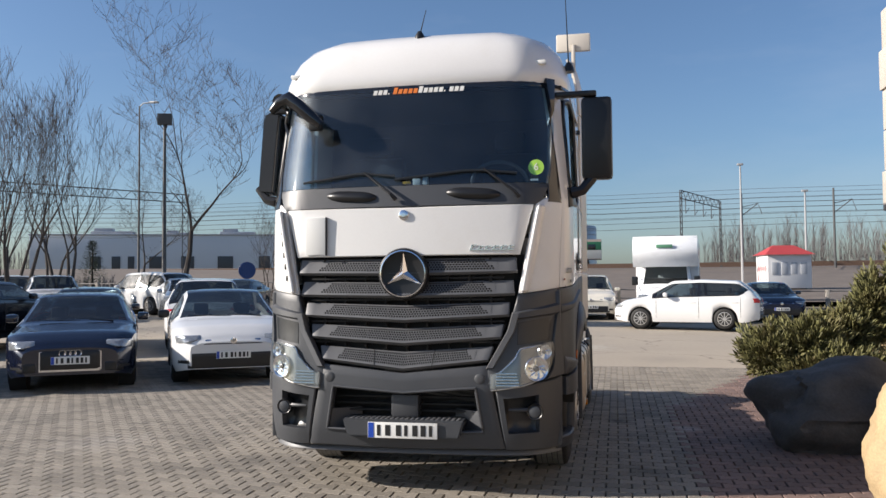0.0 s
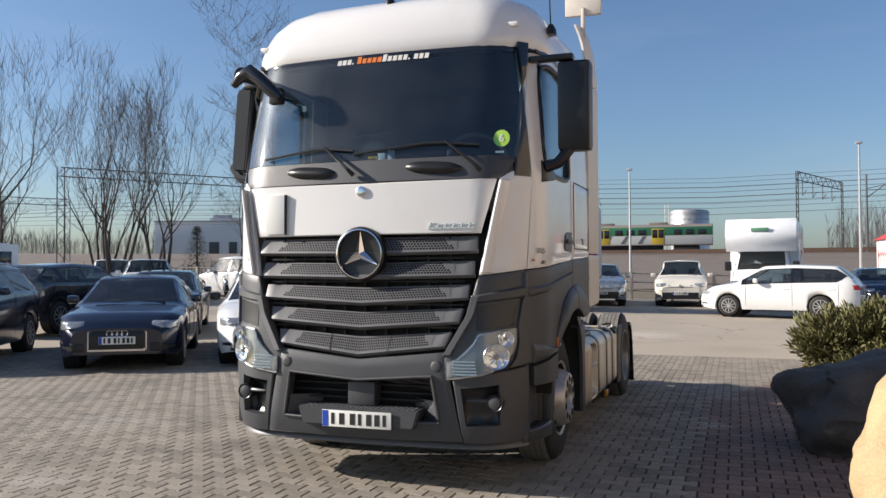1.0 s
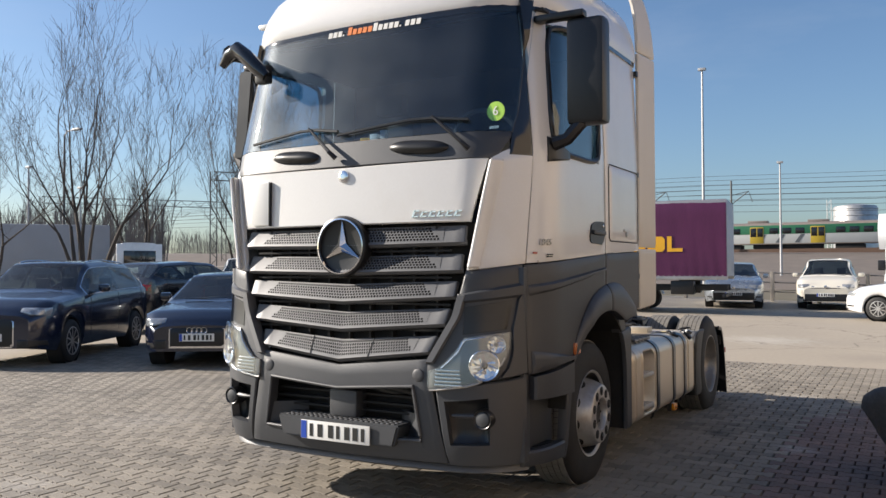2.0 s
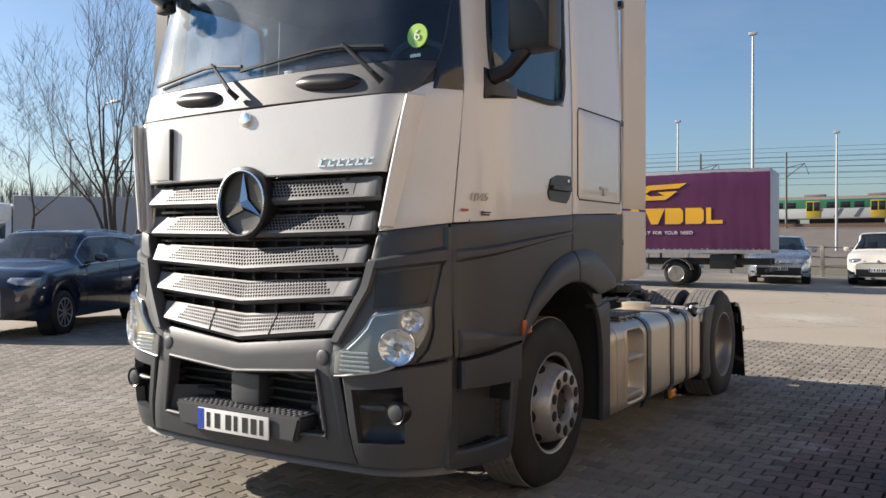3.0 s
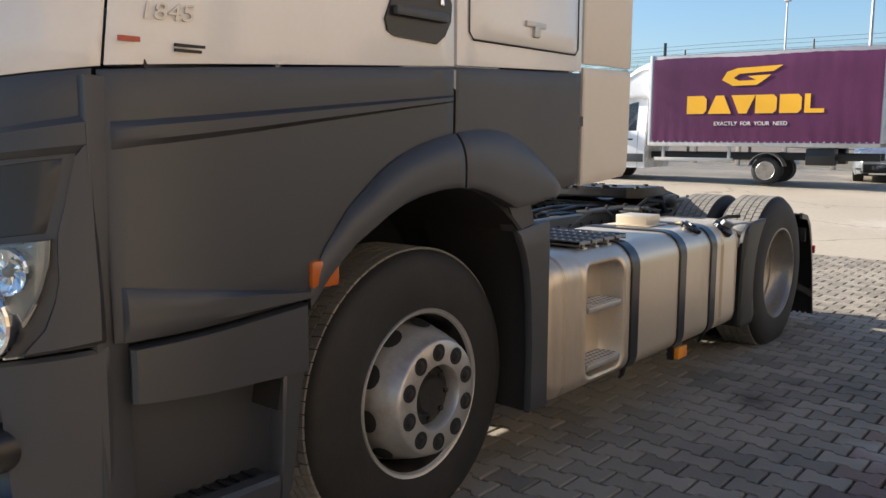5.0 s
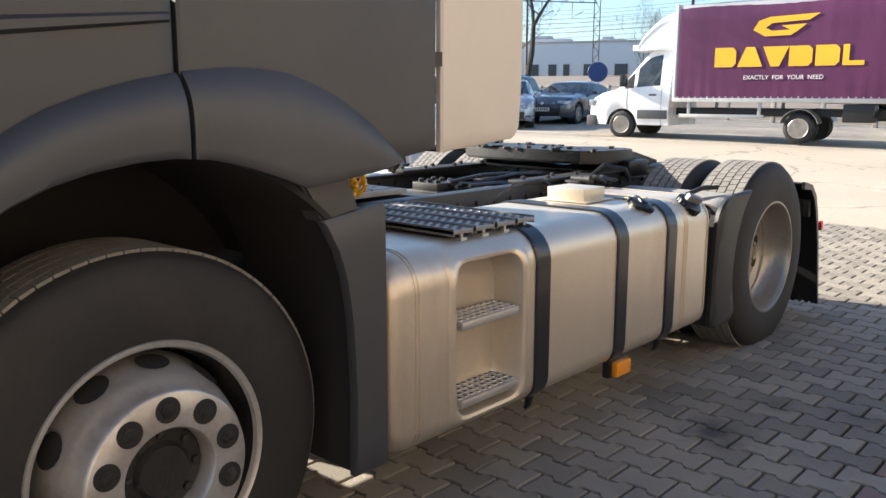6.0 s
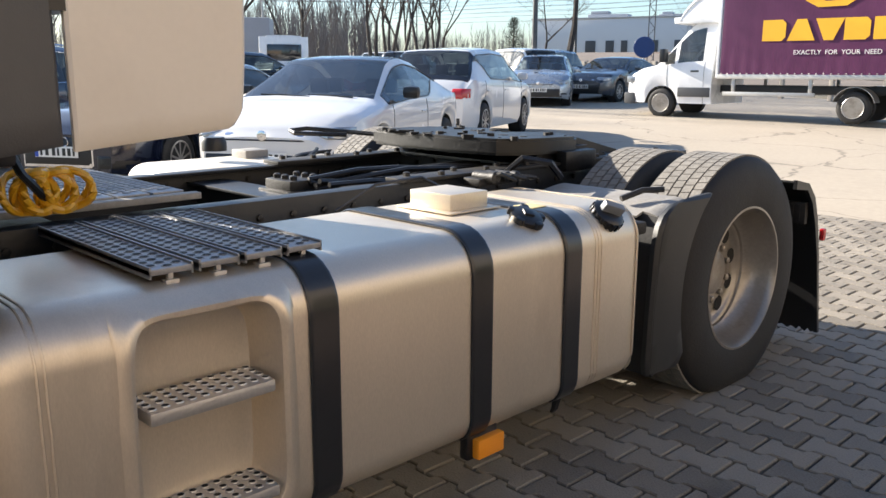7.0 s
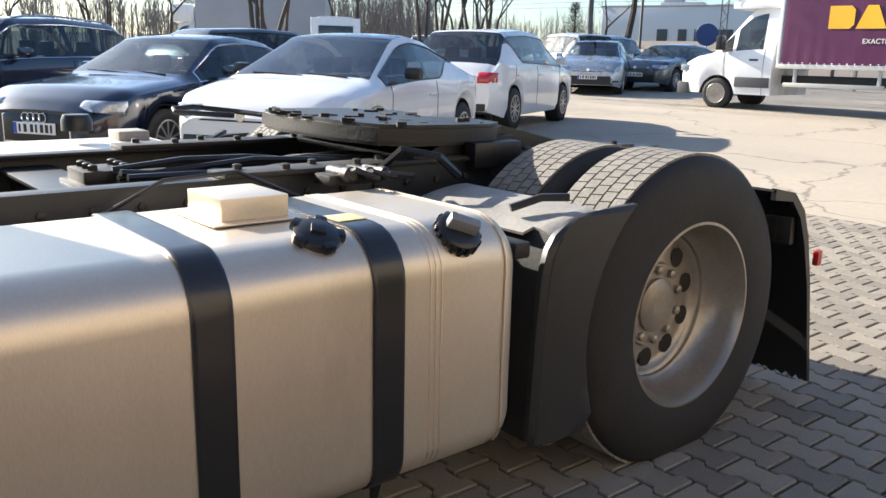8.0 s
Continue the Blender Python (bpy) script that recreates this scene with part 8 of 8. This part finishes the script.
# embankment: a long low bank with a flat top
bm = bmesh.new()
prof = [(44, 0.3), (52, 0.9), (66, 1.2), (84, 2.6), (92, 3.1), (116, 3.3), (122, 1.0)]
cols = []
for x in [-600 + 40 * i for i in range(31)]:
    cols.append([bm.verts.new((x, y, z + 0.25 * noise.noise(Vector((x * 0.05, y * 0.2, 0))) - 0.012 * min(0, x + 10) if y > 70 else z)) for y, z in prof])
for a, b in zip(cols, cols[1:]):
    for j in range(len(prof) - 1):
        bm.faces.new((a[j], b[j], b[j + 1], a[j + 1]))
solid("embankment", bm, BALLAST, "brown ballast railway embankment with dry grass", "embankment", "structure")
RAILS = mat("rail_rust", (0.16, 0.1, 0.07), 0.6, metal=0.4, var=0.2)
for y in (88.5, 90, 98, 99.5, 106.2, 107.7):
    bm = boxes((-500, 500, y, y + 0.07, 3.2, 3.5))
    solid("rail", bm, RAILS, "rusty railway rail on the embankment", "rail", group="railway rails")

GREEN = mat("train_green", (0.03, 0.15, 0.075), 0.4, var=0.12, scale=0.5, bump=0.0)
TRAINWHITE = mat("train_white", (0.4, 0.41, 0.4), 0.45, var=0.08, scale=0.4, bump=0.0)
TRAINYEL = mat("train_yellow", (0.42, 0.3, 0.03), 0.4, var=0.05, bump=0.0)
TRAINROOF = mat("train_roof", (0.2, 0.17, 0.15), 0.7, var=0.2, bump=0.0)


def carriage(m):
    t = thing("train_carriage", "green and white electric train carriage with yellow doors", "train", m, "train on the embankment")
    L = 20.5
    bm = boxes((-L / 2, L / 2, -1.4, 1.4, 1.05, 2.25), b=0.04)
    part("lower_body", bm, TRAINWHITE, t)
    bm = boxes((-L / 2, L / 2, -1.41, 1.41, 2.252, 3.35), b=0.04)
    part("upper_body", bm, GREEN, t)
    bm = boxes((-L / 2, L / 2, -1.42, 1.42, 1.0, 1.12), b=0.01)
    part("sill_stripe", bm, TRAINROOF, t)
    bm = bmesh.new()
    skin(bm, lambda u, v: (lerp(-L / 2, L / 2, u), -1.4 * math.cos(v * math.pi), 3.33 + 0.42 * math.sin(v * math.pi)), 4, 10, thick=0.05)
    part("roof", bm, TRAINROOF, t)
    for x in (-3.5, 3.5):
        bm = boxes((x - 1.2, x + 1.2, -0.6, 0.6, 3.7, 4.0), b=0.05)
        part("roof_box", bm, TRAINROOF, t)
        bm = boxes((x - 0.8, x + 0.8, -1.43, -1.395, 1.12, 3.15), b=0.01)
        d = part("door", bm, TRAINYEL, t, "yellow double door")
        for xx in (x - 0.4, x + 0.4):
            bm = boxes((xx - 0.33, xx + 0.33, -1.445, -1.42, 1.95, 3.02), b=0.02)
            part("door_pane", bm, GLOSSBLACK, d)
    for i in range(13):
        x = -9 + 1.5 * i
        if abs(abs(x) - 3.5) < 1.2:
            continue
        bm = boxes((x - 0.5, x + 0.5, -1.43, -1.40, 2.32, 3.0), b=0.03)
        part("window", bm, GLOSSBLACK, t)
    for x in (-7, 7):
        bm = boxes((x - 1.6, x + 1.6, -1.2, 1.2, 0.25, 0.95), b=0.1)
        part("bogie", bm, MATTE, t)
    bm = boxes((-4, 4, -1.1, 1.1, 0.45, 1.0), b=0.1)
    part("underframe", bm, MATTE, t)
    bm = bmesh.new()
    for i in range(4):
        x = -3.5 + 2.2 * i
        prism(bm, [(x, 1.2), (x + 0.5, 1.2), (x + 1.1, 2.2), (x + 0.7, 2.2)], -1.425, -1.41, "y")
    tagged(part("graffiti", bm, mat("graffiti_dark", (0.08, 0.09, 0.1), 0.6) if "graffiti_dark" not in MATS else MATS["graffiti_dark"], t), kind="stuff")
    return t


first = carriage(pose(-10.5, 107.0, 3.45))
for i in range(1, 2):
    copy_thing(first, pose(-10.5 - 21.2 * i, 107.0, 3.45 + 0.2 * i))


# masts, gantries and wires
def lamp_post(x, y, z0, h, kind, material, label, r=0.09):
    t = thing("lamp_post", label, "lamp post", pose(x, y, z0), "lamp posts")
    bm = bmesh.new()
    tube(bm, [(0, 0, 0), (0, 0, h * 0.5), (0, 0, h)], [r, r * 0.8, r * 0.55], 8)
    part("mast", bm, material, t)
    bm = bmesh.new()
    if kind == "flood":
        box(bm, -0.28, 0.28, -0.12, 0.12, h - 0.05, h + 0.4, 0.02, m=pose(0, 0, 0, 0, 0, 20))
        tube(bm, [(0, 0, h - 0.4), (0.1, 0, h - 0.1), (0, 0, h)], 0.03, 6)
    elif kind == "arm":
        tube(bm, [(0, 0, h - 0.1), (0.25, 0, h + 0.15), (0.9, 0, h + 0.2)], 0.04, 6)
        box(bm, 0.8, 1.4, -0.12, 0.12, h + 0.13, h + 0.26, 0.04)
    else:
        box(bm, -0.2, 0.2, -0.1, 0.1, h - 0.02, h + 0.12, 0.03)
    part("lamp_head", bm, material if kind == "flood" else POLE, t)
    return t


lamp_post(-16.1, 24.2, rise(-16, 24.2) - 0.02, 7.6, "flood", DARKPOLE, "dark yard mast with a square floodlight", 0.1)
lamp_post(-30.1, 44.9, 0.5, 13.3, "arm", DARKPOLE, "tall street lamp with a curved arm")
for x, y, h in ((10.0, 53.4, 8.8), (13.95, 52.7, 6.8), (-4.7, 55.8, 8.0), (-14.4, 53.7, 9.2), (-42.7, 26.5, 7.0), (-44.0, 31.0, 6.2)):
    lamp_post(x, y, 0.6, h, "top", POLE, "pale concrete lamp post with a small head")
lamp_post(-6.45, 40.3, 0.5, 11.4, "top", POLE, "tall steel lighting mast")
lamp_post(-37.6, 25.2, 0.4, 8.6, "arm", DARKPOLE, "street lamp with a long arm")

def lattice(bm, a, b, w, n):
    """A braced mast or beam between two points."""
    a, b = Vector(a), Vector(b)
    d = (b - a).normalized()
    s = d.cross(Vector((0, 1, 0)) if abs(d.y) < 0.9 else Vector((1, 0, 0))).normalized() * w / 2
    for k in (-1, 1):
        tube(bm, [a + s * k, b + s * k], 0.05, 4)
    for i in range(n):
        k = 1 if i % 2 else -1
        tube(bm, [a.lerp(b, i / n) + s * k, a.lerp(b, (i + 1) / n) - s * k], 0.03, 4)


def gantry(x, y, w, h, z0, turn, label):
    t = thing("rail_gantry", label, "gantry", pose(x, y, z0, 0, 0, turn), "overhead line gantries")
    for px in (0, w):
        bm = bmesh.new()
        lattice(bm, (px, 0, 0), (px, 0, h), 0.6, 14)
        part("gantry_mast", bm, DARKPOLE, t)
    bm = bmesh.new()
    lattice(bm, (0, 0, h - 0.4), (w, 0, h - 0.4), 0.8, int(w * 1.3))
    part("gantry_beam", bm, DARKPOLE, t)
    for i in range(int(w / 3)):
        bm = bmesh.new()
        tube(bm, [(1.5 + 3 * i, 0, h - 0.8), (1.5 + 3 * i, 0, h - 2.2), (2.6 + 3 * i, 0, h - 1.6)], 0.04, 4)
        part("hanger", bm, DARKPOLE, t)
    return t


gantry(8.0, 79, 14.0, 8.2, 2.3, 68, "lattice railway gantry over the tracks")
gantry(-53.2, 52, 22.0, 9.4, 1.2, 55, "wide lattice railway gantry over the tracks")
gantry(-90, 60, 22.0, 9.4, 1.2, 55, "wide lattice railway gantry over the tracks")
for x, y, h in ((-14.1, 89.7, 8.4), (-22, 86, 8.4), (24, 87, 8.5), (34, 90, 8.5), (44, 86, 8.5), (-36, 88, 8.4), (16, 95, 9), (58, 90, 8.5)):
    t = thing("catenary_mast", "dark overhead-line mast with bracket", "mast", pose(x, y, 2.6), "catenary masts")
    bm = bmesh.new()
    tube(bm, [(0, 0, 0), (0, 0, h)], [0.14, 0.1], 6)
    part("mast", bm, DARKPOLE, t)
    bm = bmesh.new()
    tube(bm, [(0, 0, h - 2.6), (1.8, 0, h - 1.2)], 0.05, 4), tube(bm, [(0, 0, h - 1.6), (1.8, 0, h - 1.2), (2.2, 0, h - 2.4)], 0.04, 4)
    part("bracket", bm, DARKPOLE, t)
for i in range(12):
    y, z = 86 + 2.1 * i, 8.2 + 0.48 * i - (1.5 if i % 2 else 0)
    bm = bmesh.new()
    tube(bm, [(-260 + 20 * j, y, z + 0.35 * ((j % 3) - 1) ** 2 + (0.006 * max(0, -(-260 + 20 * j)))) for j in range(27)], 0.021, 4)
    solid("overhead_wire", bm, DARKPOLE, "thin dark overhead railway wire above the tracks", "wire", group="overhead wires")
tankt = thing("storage_tank", "cylindrical silver storage tank beyond the railway", "tank", pose(-4.6, 137, 0))
bm = bmesh.new()
lathe(bm, [(3.1, 0.0), (3.1, 10.6), (2.9, 10.9), (0.1, 11.3)], 40, (0, 0, 0), "z")
part("tank_shell", bm, STEEL, tankt)
bm = bmesh.new()
for z in (8.4, 9.4, 10.4):
    tube(bm, [(3.13 * math.cos(a), 3.13 * math.sin(a), z) for a in [i * math.tau / 40 for i in range(41)]], 0.05, 4)
lattice(bm, (-3.6, -0.4, 0), (-3.6, -0.4, 12.0), 0.6, 16)
part("tank_ladder", bm, POLE, tankt)

# warehouse with roof plant, docks and low wall
ware = thing("warehouse", "long pale grey warehouse with loading docks and roof plant", "warehouse", pose(-101, 136.5, 4.6, 0, 0, 22))
WARE = mat("warehouse_cladding", (0.62, 0.64, 0.66), 0.6, var=0.04, scale=0.2, bump=0.0)
bm = boxes((-8, 66, 0, 30, 0, 6.9), b=0.1)
part("warehouse_wall", bm, WARE, ware)
bm = boxes((-8.2, 66.2, -0.15, 0.0, 6.7, 7.0), b=0.03)
part("roof_edge", bm, POLE, ware)
for x, w, h in ((2, 8, 1.6), (16, 5, 1.2), (27, 7, 1.5), (40, 6, 1.3)):
    bm = boxes((x, x + w, 5, 9, 6.9, 6.9 + h * 0.6), (x + 0.5, x + w * 0.5, 5.5, 8, 6.9, 6.9 + h), b=0.05)
    part("roof_plant", bm, TARPGREY, ware)
for x, w in ((3, 2), (7, 1.6), (10, 1.2), (14, 3), (20, 2.5), (27, 3), (35, 2.2)):
    bm = boxes((x, x + w, -0.12, 0.02, 0.0, 2.6), b=0.03)
    part("dock_door", bm, VANGREY, ware)

# ---- bare trees ----
def bare_tree(label, h, seed, stems=1, spread=0.5, depth=6, upright=0.35, name="bare_tree"):
    """Tapered trunk, limbs and fine twigs, each grown from the last with a bend."""
    rng = random.Random(seed)
    t = thing(name, label, "tree")
    trunk, limbs, twigs = bmesh.new(), bmesh.new(), bmesh.new()

    def grow(p, d, ln, r, lev):
        pts, rad = [p], [r]
        n = 4 if lev < 3 else 3
        q, dd = p, d
        for i in range(n):
            dd = (dd + Vector((rng.uniform(-1, 1), rng.uniform(-1, 1), rng.uniform(-0.6, 1) + upright * 0.4)) * (0.13 if lev < 2 else 0.22)).normalized()
            q = q + dd * ln / n
            pts.append(q), rad.append(r * (1 - 0.45 * (i + 1) / n))
        tube(trunk if lev == 0 else limbs if lev < 3 else twigs, pts, rad, 7 if lev == 0 else 5 if lev < 3 else 3)
        if lev >= depth:
            return
        kids = rng.randint(2, 3) if lev < 3 else rng.randint(2, 3)
        for i in range(kids):
            a = rng.uniform(0, math.tau)
            side = Vector((math.cos(a), math.sin(a), 0))
            tilt = rng.uniform(0.4, 1.0) * spread
            nd = (dd * (1 - tilt * 0.4) + side * tilt + Vector((0, 0, upright))).normalized()
            if i == 0 and lev < 3:
                nd = (dd + 0.22 * side + Vector((0, 0, 0.15))).normalized()
            grow(q, nd, ln * rng.uniform(0.62, 0.86), max(0.006, rad[-1] * rng.uniform(0.6, 0.85)), lev + 1)
        if lev >= 1:
            for _ in range(2 if lev < 4 else 1):
                a = rng.uniform(0, math.tau)
                b = rng.randrange(1, n)
                nd = (dd * 0.5 + Vector((math.cos(a), math.sin(a), 0.2 + upright)) * spread * 1.4).normalized()
                grow(pts[b], nd, ln * rng.uniform(0.4, 0.6), max(0.005, rad[b] * 0.45), max(lev + 2, 3))
    for s in range(stems):
        a = s * math.tau / max(1, stems) + rng.uniform(0, 1)
        lean = 0.16 if stems > 1 else 0.03
        grow(Vector((0.25 * math.cos(a), 0.25 * math.sin(a), -0.1)) if stems > 1 else Vector((0, 0, -0.1)), Vector((lean * math.cos(a), lean * math.sin(a), 1)).normalized(), h * rng.uniform(0.26, 0.34), h * 0.013 * (1 if stems == 1 else 0.85), 0)
    part("trunk", trunk, BARK, t), tagged(part("crown", limbs, BARK, t), kind="stuff")
    tagged(part("twig_crown", twigs, TWIG, t, smooth=False), kind="stuff")
    return t


A = bare_tree("tall bare tree with a broad open crown", 12.0, 11, 1, 0.95, 7, 0.18)
A.matrix_basis = pose(-16.8, 26.8, 0.35)
B = bare_tree("bare multi-stemmed willow with upright branches", 8.8, 21, 3, 0.6, 5, 0.34)
B.matrix_basis = pose(-20.0, 20.5, 0.3)
C = bare_tree("bare double-stemmed alder with dark trunks", 10.5, 33, 2, 0.62, 5, 0.36)
C.matrix_basis = pose(-23.8, 16.3, 0.2)
rng = random.Random(9)
for x, y, s, src in ((-18.6, 21.6, 0.9, B), (-25.6, 17.2, 0.95, C), (-25.4, 13.6, 0.55, A), (-21.8, 25.0, 0.72, C), (-22.9, 23.6, 1.0, B), (-28.5, 19.6, 0.9, C), (-29.5, 12.6, 0.6, A), (-21.5, 31, 0.6, A), (-30, 24, 1.1, B), (-36, 15, 1.0, B), (-38, 11, 0.8, C), (-18.5, 40, 0.6, B), (-29, 30, 1.0, B)):
    copy_thing(src, pose(x, y, 0.45, 0, 0, rng.uniform(0, 360)) @ Matrix.Scale(s, 4)).scale = (s, s, s)
# small pine
pine = thing("pine_tree", "small dark green pine by the road", "tree", pose(-27.6, 36.2, 0.5))
bm = bmesh.new()
tube(bm, [(0, 0, 0), (0, 0, 3.6)], [0.1, 0.02], 6)
part("trunk", bm, BARK, pine)
bm = bmesh.new()
for i in range(2600):
    z = rng.uniform(0.3, 3.6)
    r = (3.9 - z) * 0.42 * rng.uniform(0.3, 1.0)
    a = rng.uniform(0, math.tau)
    p = Vector((r * math.cos(a), r * math.sin(a), z - 0.15 * r))
    d = Vector((math.cos(a), math.sin(a), rng.uniform(-0.3, 0.6))).normalized()
    s = d.cross(Vector((0, 0, 1))).normalized() * 0.03
    bm.faces.new([bm.verts.new(q) for q in (p - s, p + s, p + d * 0.22)])
part("needles", bm, mat("pine_needles", (0.045, 0.06, 0.04), 0.8, var=0.4, bump=0, island=0.5), pine, smooth=False)

# far woods beyond the railway and the road: thousands of thin bare stems
verts, faces = [], []
rng = random.Random(12)


def stem(x, y, z, h, lean, w):
    i = len(verts)
    dx, dy = rng.uniform(-lean, lean) * h, rng.uniform(-lean, lean) * h
    for a in range(3):
        verts.append((x + w * math.cos(a * 2.1), y + w * math.sin(a * 2.1), z))
    verts.append((x + dx, y + dy, z + h))
    faces.extend(((i, i + 1, i + 3), (i + 1, i + 2, i + 3), (i + 2, i, i + 3)))
    return dx, dy


def wood(count, place, hmin, hmax, z0):
    for _ in range(count):
        x, y = place()
        h = rng.uniform(hmin, hmax) * (0.75 + 0.4 * noise.noise(Vector((x * 0.05, y * 0.05, 3))))
        dx, dy = stem(x, y, z0, h, 0.09, 0.07)
        for _ in range(15):
            f = rng.uniform(0.25, 0.92)
            stem(x + dx * f, y + dy * f, z0 + h * f, h * rng.uniform(0.16, 0.34), 0.5, 0.035)


def hollow():
    """A place in the near wood, which ends along a slanting edge."""
    y = rng.uniform(42, 66)
    return rng.uniform(-120, -1.12 * y - 1), y


wood(760, hollow, 7.0, 10.5, 0.6)
wood(120, lambda: (rng.uniform(-45, -38), rng.uniform(42, 66)), 1.2, 2.4, 0.6)
wood(420, lambda: (rng.uniform(20, 75), rng.uniform(150, 190)), 5, 16, 2.0)
wood(900, lambda: (rng.uniform(-330, -60), rng.uniform(150, 200)), 9, 13, 3.0)
wood(500, lambda: (rng.uniform(75, 300), rng.uniform(160, 220)), 7, 12, 2.0)
wood(500, lambda: (rng.uniform(-110, -55), rng.uniform(-25, 40)), 6, 9, 0.4)
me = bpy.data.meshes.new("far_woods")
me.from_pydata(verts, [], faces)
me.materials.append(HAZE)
tagged(new("far_woods", me), "bare winter woods along the horizon, tinted pale for haze", "woods", kind="stuff")
# ---- pavers: double-T interlocking blocks in running bond, those beside the truck as single pieces ----
PL, PW, AMP = 0.1925, 0.1345, 0.0115


def paver_outline():
    """Bone shape: wide ends, drawn-in waist, so that each row locks into the next."""
    half = [(-0.5, AMP), (-0.31, AMP), (-0.27, 0.6 * AMP), (-0.23, -0.6 * AMP), (-0.19, -AMP)]
    wave = half + [(-x, w) for x, w in half[::-1]]
    low_edge = [(x * PL, -PW / 2 - w) for x, w in wave]
    return low_edge + [(x, -y) for x, y in low_edge[::-1]]


OUT = paver_outline()


def paver_points(dx, dy, tilt_x, tilt_y, lift):
    pts = []
    for inset, z in ((0.006, -0.03), (0.006, -0.005), (0.0095, 0.0)):
        for x, y in OUT:
            px = x * (PL / 2 - inset) / (PL / 2)
            py = y - math.copysign(inset, y)
            pts.append((dx + px, dy + py, z + lift + tilt_x * px + tilt_y * py))
    return pts


N = len(OUT)
FACES = [tuple(2 * N + i for i in (*range(0, 5), *range(N - 5, N))), tuple(2 * N + i for i in (4, 5, N - 6, N - 5)), tuple(2 * N + i for i in range(5, N - 5))] + [(r * N + i, r * N + (i + 1) % N, (r + 1) * N + (i + 1) % N, (r + 1) * N + i) for r in (0, 1) for i in range(N)]
rng = random.Random(77)
singles = []
rest = {False: ([], []), True: ([], [])}
for row in range(131):
    y = 5.055 + PW / 2 + (row - 98) * PW
    off = 0.0 if row % 2 == 0 else 0.5 * PL
    for c in range(95):
        x = 1.3465 + off + (c - 60) * PL
        near = 1.02 < x < 2.05 and 3.6 < y < 7.6
        red = x > 2.12 + 0.38 * max(0.0, y - 4.5)
        tx, ty, lift = rng.gauss(0, 0.0025), rng.gauss(0, 0.0025), rng.uniform(-0.0012, 0.0006)
        lift += rise(x, y)
        if near and not red and len(singles) < 300:
            singles.append((x, y, tx, ty, lift))
            continue
        vs, fs = rest[red]
        b = len(vs)
        vs.extend(paver_points(x, y, tx, ty, lift))
        fs.extend(tuple(b + i for i in f) for f in FACES)
for red, (vs, fs) in rest.items():
    me = bpy.data.meshes.new("pavers")
    me.from_pydata(vs, [], fs)
    me.materials.append(REDPAVE if red else PAVE)
    o = new("pavers", me)
    o.parent = joints
    tagged(o, "red-brown concrete pavers" if red else "worn tan concrete pavers", kind="stuff")
one = bpy.data.meshes.new("paver")
one.from_pydata(paver_points(0, 0, 0, 0, 0), [], FACES)
one.materials.append(PAVE)
for x, y, tx, ty, lift in singles:
    o = new("paver", one)
    o.parent = joints
    o.matrix_basis = pose(x, y, lift, math.degrees(ty), -math.degrees(tx), 0)
